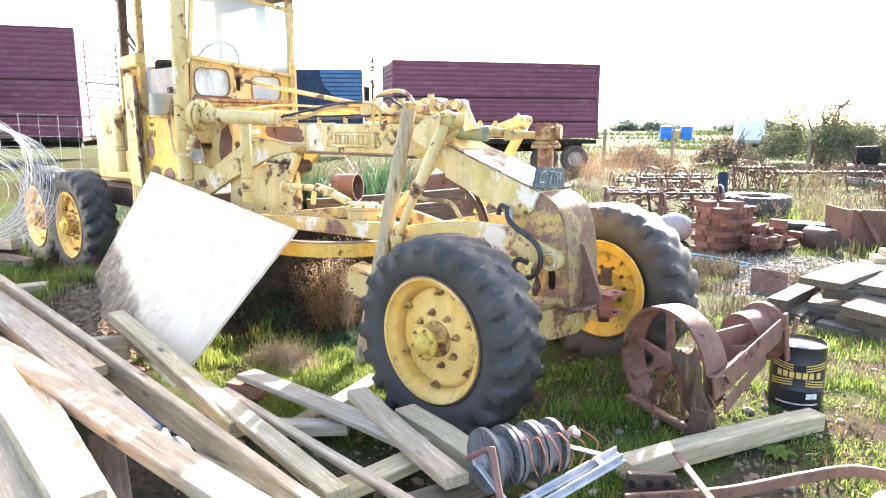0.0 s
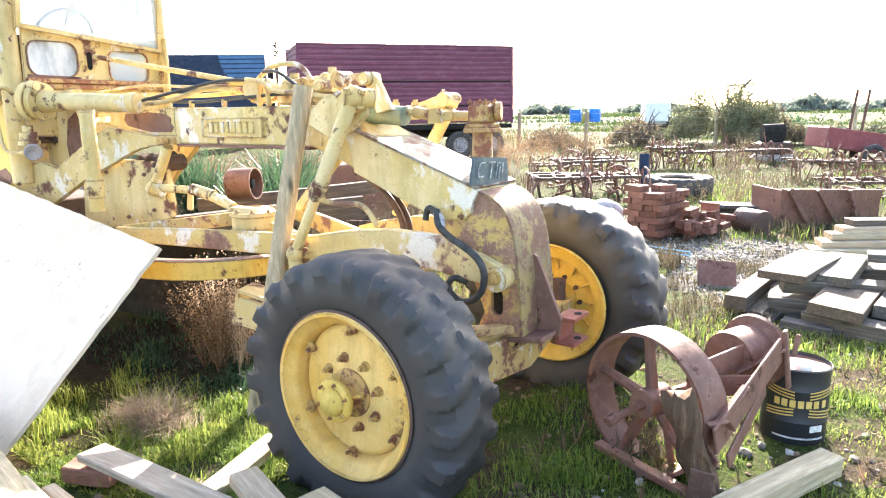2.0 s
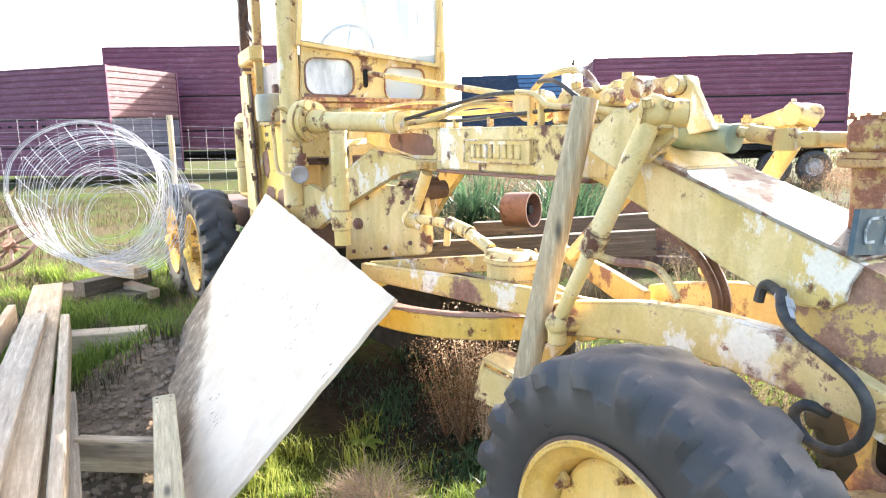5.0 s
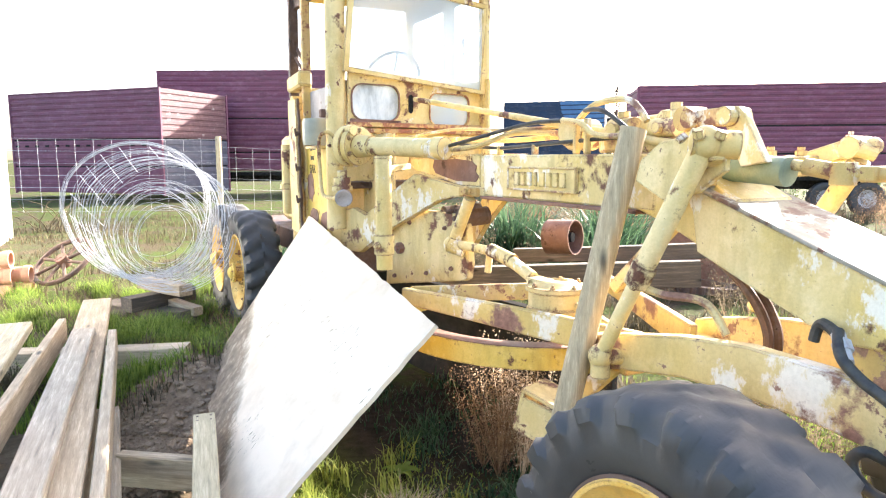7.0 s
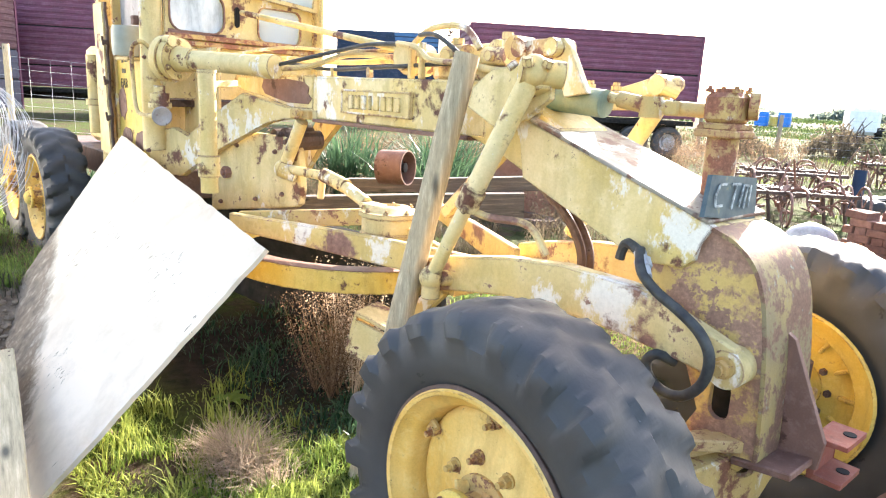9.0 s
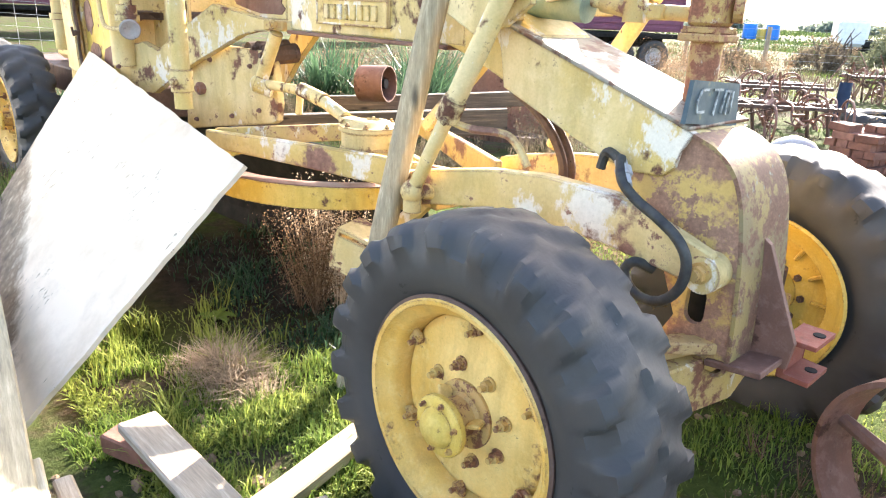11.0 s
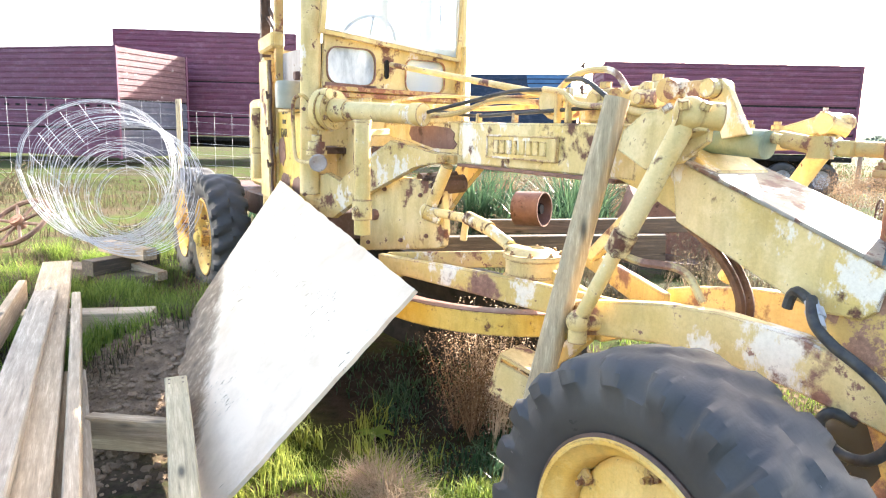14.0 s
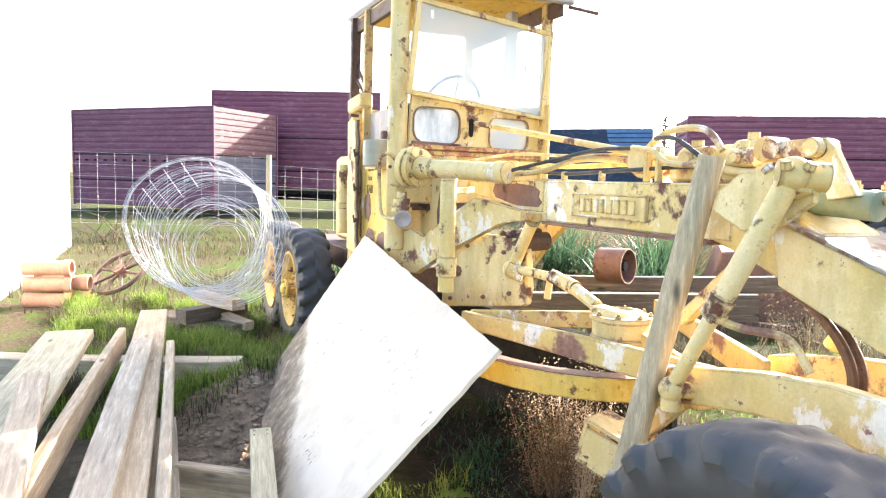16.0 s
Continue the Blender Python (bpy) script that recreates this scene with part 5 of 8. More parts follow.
tor = Matrix.Translation((-5.62, 3.1, 1.98)) @ Matrix.Rotation(radians(-62), 4, "Y") @ Matrix.Rotation(radians(90), 4, "X")
lathe(swl, [(0.20 + 0.014 * math.cos(a), 0.014 * math.sin(a)) for a in (2 * math.pi * k / 8 for k in range(9))], 30, tor)
for k in range(3):
    a = 2 * math.pi * k / 3
    rod(swl, tor @ Vector((0, 0, 0)), tor @ Vector((0.2 * math.cos(a), 0, 0.2 * math.sin(a))), 0.01, n=8)
rod(swl, (-5.62, 3.1, 1.98), (-5.4, 3.1, 1.4), 0.02)
part("steering_wheel", swl, "soot", grader, "", True)
st = B()
box(st, (-6.15, 3.1, 1.62), (0.42, 0.45, 0.1), None, 0.03)
box(st, (-6.36, 3.1, 1.85), (0.09, 0.45, 0.4), None, 0.03)
part("driver_seat", st, "soot", grader)
ps = B()
bar(ps, (-5.5, 3.48, 1.3), (-5.5, 3.48, 2.62), 0.1, 0.05, (0, 1, 0))
part("cab_stanchion", ps, "grey_metal", grader)
hood = part("engine_hood", box(B(), (-7.3, 3.16, 1.25), (1.4, 0.52, 0.82), None, 0.04), "yellow_paint", grader, "boxy yellow engine hood with louvres")
for k in range(9):
    part("louvre", box(B(), (-7.0, 2.893, 0.98 + 0.065 * k), (0.42, 0.014, 0.03), pose(0, 0, 0, 24, 0, 0), 0.003), "yellow_beam", hood)
hp = B()
rod(hp, (-6.62, 2.60, 1.0), (-6.62, 2.60, 1.55), 0.045, n=16)
rod(hp, (-6.62, 2.60, 1.2), (-6.62, 2.60, 1.24), 0.06, n=16)
part("air_pipe", hp, "yellow_paint", hood, "", True)
# lamp on its bracket
lm = B()
lmr = Matrix.Translation((-4.97, 2.50, 1.215)) @ frame_of((0, 0, 0), (0.9, -0.3, -0.2)) @ Matrix.Rotation(radians(-90), 4, "Z")
lathe(lm, [(0.001, -0.06), (0.025, -0.05), (0.045, -0.01), (0.052, 0.02), (0.052, 0.03), (0.046, 0.034), (0.001, 0.02)], 22, lmr)
l1 = part("work_lamp", lm, "side_grey", grader, "small round work lamp", True)
cp = B()
rod(cp, (-5.02, 2.51, 1.28), (-5.02, 2.51, 1.33), 0.05, n=16)
rod(cp, (-5.02, 2.51, 1.33), (-5.02, 2.51, 1.37), 0.03, n=12)
rod(cp, (-5.02, 2.51, 1.25), (-5.02, 2.51, 1.28), 0.06, n=16)
part("filler_cap", cp, "yellow_paint", grader, "", True)
rp = B()
box(rp, (-5.16, 2.80, 1.28), (0.50, 0.02, 0.62), None, 0.003)
ip = part("inner_panel", rp, "yellow_paint", grader)
part("rust_patch", slab(B(), [(-5.10, 1.08), (-4.96, 1.10), (-4.92, 1.34), (-4.97, 1.45), (-5.08, 1.40), (-5.13, 1.24)], 2.786, 2.791), "rust", ip)
for s in (-1, 1):
    part("tandem_case", box(B(), (-7.9, YC + s * 0.5, 0.5), (1.5, 0.12, 0.24), None, 0.02), "rust_dark", grader)

# ---- things leaning on and lying beside the grader ----
def sheet():
    """A sheet leaning on the drawbar, its foot in the soil, sagging a little."""
    T, R_, Bq, L = Vector((-5.95, 2.575, 1.035)), Vector((-3.45, 2.335, 0.80)), Vector((-3.51, 1.50, -0.02)), Vector((-5.53, 1.76, 0.10))
    c = (T + R_ + Bq + L) / 4
    uu = ((R_ - T) + (Bq - L)).normalized()
    vv = ((T - L) + (R_ - Bq))
    vv = (vv - uu * vv.dot(uu)).normalized()
    m = Matrix.Translation(c) @ Matrix((uu, vv, uu.cross(vv))).transposed().to_4x4()
    inv = m.inverted()
    q = [inv @ p for p in (L, Bq, T, R_)]
    bm = B()
    nx, ny = 44, 26
    grid = []
    for j in range(ny + 1):
        row = []
        for i in range(nx + 1):
            s, t = i / nx, j / ny
            p = q[0].lerp(q[1], s).lerp(q[2].lerp(q[3], s), t)
            p.z += 0.016 * math.sin(math.pi * s) * math.sin(math.pi * t) + 0.003 * noise.noise((s * 6, t * 5, 0))
            if i in (0, nx) or j in (0, ny):
                p += Vector((rnd.uniform(-1, 1), rnd.uniform(-1, 1), 0)) * 0.004
            row.append(bm.verts.new(p))
        grid.append(row)
    for j in range(ny):
        for i in range(nx):
            bm.faces.new((grid[j][i], grid[j][i + 1], grid[j + 1][i + 1], grid[j + 1][i]))
    r = bmesh.ops.extrude_face_region(bm, geom=bm.faces[:])
    for e in r["geom"]:
        if isinstance(e, bmesh.types.BMVert):
            e.co.z -= 0.018
    ob = new("plywood_sheet", as_mesh(bm, "plywood_sheet", "board_white"))
    ob.matrix_world = m
    tagged(ob, "weathered white plywood sheet leaning on the grader, muddy at its foot", "sheet")


sheet()


def log_post():
    bm = B()
    a, b = Vector((-3.125, 2.555, -0.10)), Vector((-2.999, 2.895, 1.542))
    m = Matrix.Translation(a) @ (b - a).to_track_quat("Z", "Y").to_matrix().to_4x4()
    n, segs, Lg = 26, 30, (b - a).length
    rings = []
    for j in range(segs + 1):
        z = Lg * j / segs
        ring = []
        for k in range(n):
            t = 2 * math.pi * k / n
            r = 0.047 + 0.004 * noise.noise((math.cos(t) * 2.5, math.sin(t) * 2.5, z * 0.7)) + 0.0015 * math.sin(k * 7.3)
            ring.append(bm.verts.new(m @ Vector((r * math.cos(t), r * math.sin(t), z))))
        rings.append(ring)
    for p, q in zip(rings, rings[1:]):
        for k in range(n):
            bm.faces.new((p[k], p[(k + 1) % n], q[(k + 1) % n], q[k]))
    bm.faces.new(rings[0][::-1])
    bm.faces.new(rings[-1])
    single("fence_post", bm, "log_wood", (-3.125, 2.555, -0.10), "grey weathered round wooden post leaning on the grader beam", "post", smooth=True)


log_post()


def plank(a, b, w, h, mat="timber", label="weathered sawn timber plank in a loose pile", roll=0.0, nails=False, group="planks in the pile"):
    """A sawn plank whose upper face runs from a to b along its middle."""
    a, b = Vector(a), Vector(b)
    R_ = frame_of(a, b) @ Matrix.Rotation(radians(roll), 4, "X")
    Lg = (b - a).length
    bm = B()
    ns = max(2, int(Lg / 0.25))
    rows = []
    seed = rnd.uniform(0, 50)
    c = 0.006
    bow = rnd.uniform(-0.012, 0.012)
    for j in range(ns + 1):
        x = Lg * (j / ns - 0.5)
        z0 = bow * (1 - 4 * (j / ns - 0.5) ** 2)
        y0 = 0.006 * noise.noise((x * 0.8, seed, 0))
        jag = 0.008 * rnd.uniform(-1, 1) if j in (0, ns) else 0
        rows.append([bm.verts.new((x + jag * (k % 2), y0 + yy, z0 + zz)) for k, (yy, zz) in enumerate(((-w / 2 + c, 0), (w / 2 - c, 0), (w / 2, -c), (w / 2, -h + c), (w / 2 - c, -h), (-w / 2 + c, -h), (-w / 2, -h + c), (-w / 2, -c)))])
    for p, q in zip(rows, rows[1:]):
        for k in range(8):
            bm.faces.new((p[k], q[k], q[(k + 1) % 8], p[(k + 1) % 8]))
    bm.faces.new(rows[0])
    bm.faces.new(rows[-1][::-1])
    ob = new("timber_plank", as_mesh(bm, "timber_plank", mat))
    ob.matrix_world = Matrix.Translation((a + b) / 2) @ R_
    ORG[ob] = Vector((0, 0, 0))
    tagged(ob, label, "plank", group)
    if nails:
        for dx, dy in ((0.03, -w * 0.3), (0.03, w * 0.3), (0.08, -w * 0.3), (0.08, w * 0.3)):
            part("nail_head", rod(B(), (-Lg / 2 + dx, dy, -0.002), (-Lg / 2 + dx, dy, 0.0025), 0.005, n=8), "rust_dark", ob)
    return ob


MOSS = "greenish weathered timber plank in a loose pile"
GREY = "grey weathered timber plank in a loose pile"
plank((-7.35, 1.175, 0.30), (-3.25, 0.96, 0.30), 0.21, 0.05)
plank((-6.05, 1.085, 0.355), (-2.3, 0.82, 0.35), 0.135, 0.05, "timber_grey", GREY)
plank((-6.35, 0.955, 0.37), (-2.5, 0.57, 0.37), 0.05, 0.15)
plank((-6.5, 0.62, 0.34), (-3.9, 0.47, 0.34), 0.30, 0.06, "timber_mossy", MOSS)
plank((-5.9, 1.25, 0.36), (-1.45, 1.03, 0.27), 0.05, 0.14)
plank((-5.15, 1.17, 0.10), (-3.35, 1.12, 0.13), 0.15, 0.05)
plank((-4.47, 1.60, 0.225), (-2.5, 1.33, 0.15), 0.10, 0.075, "timber_mossy", "pale plank with four nail holes in its end", 0, True)
plank((-4.42, 1.22, 0.13), (-4.18, 1.54, 0.13), 0.06, 0.15, "timber", "short timber offcut lying under the planks")
plank((-3.46, 0.68, 0.44), (-1.45, 0.775, 0.40), 0.12, 0.05)
plank((-5.0, 0.60, 0.45), (-3.3, 0.69, 0.44), 0.12, 0.05)
plank((-3.3, 0.58, 0.47), (-1.75, 0.42, 0.47), 0.13, 0.05)
plank((-2.9, 0.66, 0.41), (-1.8, 0.49, 0.41), 0.075, 0.05, "timber_grey", GREY)
plank((-2.9, 0.46, 0.41), (-1.85, 0.34, 0.41), 0.14, 0.05)
plank((-2.75, 0.85, 0.18), (-2.1, 0.62, 0.18), 0.13, 0.09, "timber_dark", "dark timber block under the planks")
plank((-2.28, 0.95, 0.2), (-1.5, 1.02, 0.2), 0.13, 0.05, "timber_mossy", MOSS)
plank((-3.18, 1.775, 0.085), (-1.85, 1.815, 0.085), 0.125, 0.035, "timber_grey", "grey knotty plank lying by the front wheel")
plank((-2.44, 1.96, 0.135), (-1.50, 1.66, 0.125), 0.11, 0.05, "timber", "pale brown plank end beside the front wheel")
plank((-2.2, 2.06, 0.075), (-1.55, 1.93, 0.065), 0.12, 0.08, "timber_mossy", "split mossy timber beside the front wheel")
plank((-3.02, 1.425, 0.165), (-1.72, 1.255, 0.15), 0.095, 0.045, "timber_mossy", MOSS)
plank((-2.93, 1.495, 0.14), (-1.3, 1.40, 0.13), 0.05, 0.03)
plank((-2.72, 1.48, 0.04), (-2.33, 1.81, 0.04), 0.09, 0.06, "timber_grey", GREY)
plank((-1.90, 1.22, 0.05), (-1.84, 1.85, 0.05), 0.12, 0.05, "timber_mossy", MOSS)
plank((-1.62, 1.45, 0.05), (-1.50, 1.90, 0.05), 0.10, 0.07, "timber_dark", "reddish brown timber offcut on the ground")
plank((-2.60, 1.70, -0.005), (-2.80, 2.42, -0.015), 0.10, 0.05, "timber_mossy", MOSS)
plank((-6.85, 0.06, 0.13), (-6.21, 1.73, 0.12), 0.17, 0.20, "timber_grey", "old squared sleeper half sunk in the grass")
plank((-8.3, 1.25, 0.10), (-8.0, 1.5, 0.10), 0.25, 0.1, "timber_dark", "dark timber block in the grass")
plank((-7.85, 1.78, 0.16), (-7.5, 1.98, 0.12), 0.1, 0.08, "timber", "split firewood piece by the rear wheel")
plank((-7.8, 1.70, 0.10), (-7.42, 1.86, 0.02), 0.08, 0.07, "timber", "split firewood piece by the rear wheel")
plank((-1.17, 2.36, 0.04), (-0.70, 3.48, 0.04), 0.10, 0.09, "timber_mossy", "squared greenish timber beam in the grass")
plank((-3.25, 1.72, 0.03), (-3.05, 1.80, 0.03), 0.09, 0.07, "brick_red", "broken brick under a plank", group="")


def rag(at, sx, sy, mat, label, category, name, seed):
    """A crumpled sheet of plastic lying between the planks."""
    bm = B()
    bmesh.ops.create_grid(bm, x_segments=18, y_segments=12, size=0.5)
    for v in bm.verts:
        x, y = v.co.x, v.co.y
        v.co = Vector(at) + Vector((x * sx, y * sy, 0.05 * noise.noise((x * 2.2, y * 2.2, seed)) + 0.02 * noise.noise((x * 7, y * 7, seed + 1)) - 0.05 * max(0, x)))
    r = bmesh.ops.extrude_face_region(bm, geom=bm.faces[:])
    for e in r["geom"]:
        if isinstance(e, bmesh.types.BMVert):
            e.co.z -= 0.004
    single(name, bm, mat, (at[0], at[1], at[2] - 0.05), label, category, smooth=True)


rag((-2.58, 1.035, 0.12), 0.30, 0.13, "white_plastic", "crumpled white plastic sack between the planks", "sack", "plastic_sack", 3)
rag((-3.12, 1.15, 0.02), 0.34, 0.16, "band_blue", "scrap of blue plastic sheet under the planks", "plastic sheet", "plastic_sheet", 9)


def pulley_machine():
    t = thing("belt_pulley_frame", (-1.3, 3.3, -0.06), "rusty cast-iron belt pulley and shaft in an angle-iron frame", "old machine")
    # the big pulley stands across, turned towards the camera
    c = Vector((-1.40, 3.12, 0.225))
    ax = Vector((0.36, 0.93, 0.0)).normalized()
    m = Matrix.Translation(c) @ ax.to_track_quat("Y", "Z").to_matrix().to_4x4()
    R_ = 0.30
    wl = part("pulley_rim", lathe(B(), [(R_ - 0.016, -0.075), (R_, -0.075), (R_ + 0.004, 0.0), (R_, 0.075), (R_ - 0.016, 0.075), (R_ - 0.02, 0.01), (R_ - 0.02, -0.01), (R_ - 0.016, -0.075)], 56, m), "rust", t, "", True)
    for k in range(5):
        a = 2 * math.pi * (k + 0.35) / 5
        bm = B()
        tube(bm, [m @ Vector((0.04 * math.cos(a), 0, 0.04 * math.sin(a))), m @ Vector((0.17 * math.cos(a), 0, 0.17 * math.sin(a))), m @ Vector(((R_ - 0.015) * math.cos(a), 0, (R_ - 0.015) * math.sin(a)))], (0.028, 0.02), 8, 3)
        part("spoke", bm, "rust", wl, "", True)
    bm = B()
    rod(bm, m @ Vector((0, -0.07, 0)), m @ Vector((0, 0.07, 0)), 0.06, n=20)
    part("pulley_hub", bm, "rust", wl, "", True)
    bm = B()
    rod(bm, m @ Vector((0, -0.12, 0)), m @ Vector((0, 0.62, 0)), 0.022, n=14)
    part("shaft", bm, "rust", t, "", True)
    bm = B()
    rod(bm, m @ Vector((-0.03, -0.10, -0.03)), m @ Vector((-0.05, -0.17, -0.05)), 0.016, n=8)
    rod(bm, m @ Vector((-0.05, -0.17, -0.05)), m @ Vector((-0.05, -0.21, -0.06)), 0.022, n=8)
    part("crank_pin", bm, "rust", t)
    c2 = Vector((-1.16, 3.58, 0.33))
    m2 = Matrix.Translation(c2) @ ax.to_track_quat("Y", "Z").to_matrix().to_4x4()
    part("drum", lathe(B(), [(0.001, -0.10), (0.118, -0.10), (0.122, -0.06), (0.122, 0.06), (0.16, 0.08), (0.165, 0.10), (0.15, 0.11), (0.001, 0.11)], 40, m2), "rust", t, "", True)
    for a, b, w, h in (((-1.27, 3.13, 0.34), (-1.06, 3.65, 0.375), 0.014, 0.11), ((-1.106, 2.93, 0.20), (-1.0, 3.55, 0.393), 0.014, 0.12), ((-1.11, 2.93, 0.16), (-1.17, 2.98, 0.0), 0.012, 0.08), ((-1.16, 3.44, 0.30), (-1.0, 3.56, 0.40), 0.08, 0.012),
                       ((-1.07, 3.0, 0.10), (-1.03, 3.42, 0.26), 0.012, 0.07), ((-1.2, 3.28, 0.28), (-1.05, 3.32, 0.30), 0.012, 0.09)):
        part("angle_bar", bar(B(), a, b, w, h), "rust", t)
    for a, b in (((-1.12, 2.95, 0.24), (-1.06, 3.2, 0.34)), ((-1.14, 2.94, 0.26), (-1.08, 2.99, 0.27)), ((-1.08, 2.99, 0.27), (-1.07, 3.03, 0.22))):
        part("bent_strip", bar(B(), a, b, 0.035, 0.008), "rust", t)
    part("lever", bar(B(), (-0.96, 3.57, 0.22), (-0.993, 3.57, 0.474), 0.018, 0.045, (0, 1, 0)), "rust", t)
    part("lever", bar(B(), (-0.955, 3.60, 0.36), (-0.945, 3.62, 0.45), 0.02, 0.03, (0, 1, 0)), "rust", t)
    part("ground_rail", bar(B(), (-1.62, 3.08, -0.015), (-1.08, 2.86, -0.02), 0.05, 0.03), "rust", t)
    part("stay", bar(B(), (-1.33, 3.06, 0.2), (-1.30, 3.1, -0.06), 0.03, 0.012, (0, 1, 0)), "rust", t)
    bm = B()
    tube(bm, [(-1.10, 2.90, -0.12), (-1.12, 2.88, 0.0), (-1.15, 2.87, 0.12), (-1.19, 2.86, 0.27), (-1.225, 2.85, 0.405)], (0.055, 0.043), 20, 7)
    for v in bm.verts:
        w = Vector((v.co.x * 26, v.co.y * 26, v.co.z * 5))
        v.co += Vector((noise.noise(w), noise.noise(w + Vector((5, 0, 0))), 0.0)) * 0.036
        if v.co.z > 0.38:
            v.co.z += 0.05 * noise.noise(Vector((v.co.x * 50, v.co.y * 50, 2)))
    s = single("wooden_stump", bm, "stump_wood", (-1.13, 2.83, -0.12), "rotten split wooden stump with a rusty plate", "stump", smooth=True)
    pb = B()
    box(pb, (-1.115, 2.803, 0.07), (0.085, 0.010, 0.17), pose(0, 0, 0, 8, 5, 8), 0.003)
    for dz in (-0.04, 0.04):
        bolt(pb, (-1.11, 2.798, 0.07 + dz), (0.2, -1, 0), 0.012, 0.01)
    part("iron_plate", pb, "rust_dark", s)
    t.location += Vector((0.07, 0.05, 0))
    s.location += Vector((0.07, 0.04, 0))


pulley_machine()


def pail():
    c = (-0.885, 3.80)
    t = thing("oil_pail", (c[0], c[1], -0.05), "black dented oil pail with gold lettering and a rusty lid", "oil pail")
    at = Matrix.Translation((c[0], c[1], 0)) @ Matrix.Rotation(radians(90), 4, "X")
    z0, z1, R_ = -0.06, 0.285, 0.136
    body = part("pail_body", lathe(B(), [(0.001, z0 + 0.01), (R_ - 0.006, z0 + 0.01), (R_ - 0.004, z0), (R_, z0 + 0.004), (R_, z0 + 0.10), (R_ + 0.003, z0 + 0.105), (R_, z0 + 0.11), (R_, z1 - 0.10), (R_ + 0.003, z1 - 0.095), (R_, z1 - 0.09), (R_, z1 - 0.01), (R_ + 0.006, z1), (R_ - 0.002, z1 + 0.004), (R_ - 0.008, z1 - 0.012)], 40, at), "pail_black", t, "", True)
    part("lid", lathe(B(), [(R_ - 0.008, z1 - 0.012), (R_ - 0.03, z1 - 0.016), (0.001, z1 - 0.014)], 40, at), "rust", t, "rusty brown lid")
    part("spout_cap", lathe(B(), [(0.001, z1 + 0.01), (0.03, z1 + 0.01), (0.034, z1), (0.034, z1 - 0.015)], 20, Matrix.Translation((c[0] + 0.03, c[1] - 0.05, 0)) @ Matrix.Rotation(radians(90), 4, "X")), "white_plastic", t, "", True)
    face = math.atan2(-0.16 - c[1], 0.0 - c[0]) + 0.12

    def wrap(bm):
        for v in bm.verts:
            a = face + v.co.x / R_
            r = R_ + 0.0035 + v.co.y
            v.co = Vector((c[0] + r * math.cos(a), c[1] + r * math.sin(a), v.co.z))
        return bm
    bm = B()
    for k in range(7):
        x0 = (k - 3.5) * 0.0305 + (0.008 if k == 6 else 0)
        bm.faces.new([bm.verts.new((x, y, 0)) for x, y in ((x0, -0.017), (x0 + 0.023, -0.017), (x0 + 0.023, 0.017), (x0, 0.017))])
    bmesh.ops.subdivide_edges(bm, edges=[e for e in bm.edges if e.calc_length() > 0.012], cuts=2)
    for v in bm.verts:
        v.co = Vector((v.co.x * 1.05, 0, v.co.y + 0.135))
    part("letters", wrap(bm), "gold_ink", body)
    for z, s in ((0.168, 1), (0.182, 1), (0.196, 1), (0.102, -1), (0.088, -1), (0.074, -1)):
        for x0, x1 in ((-0.15, -0.03), (0.03, 0.15)):
            bm = B()
            box(bm, ((x0 + x1) / 2, 0, z), (x1 - x0, 0.001, 0.006))
            bmesh.ops.subdivide_edges(bm, edges=[e for e in bm.edges if e.calc_length() > 0.05], cuts=8)
            for v in bm.verts:
                v.co.z += 0.02 * s * (abs(v.co.x) / 0.15) - 0.012 * s
            part("gold_line", wrap(bm), "gold_ink", body)
    bm = B()
    box(bm, (0.07, 0, 0.02), (0.06, 0.001, 0.03))
    part("paper_label", wrap(bm), "chalk_white", body)
    bm = B()
    box(bm, (0.0, 0, -0.025), (0.22, 0.001, 0.008))
    bmesh.ops.subdivide_edges(bm, edges=[e for e in bm.edges if e.calc_length() > 0.05], cuts=10)
    part("fine_print", wrap(bm), "chalk_white", body)


pail()


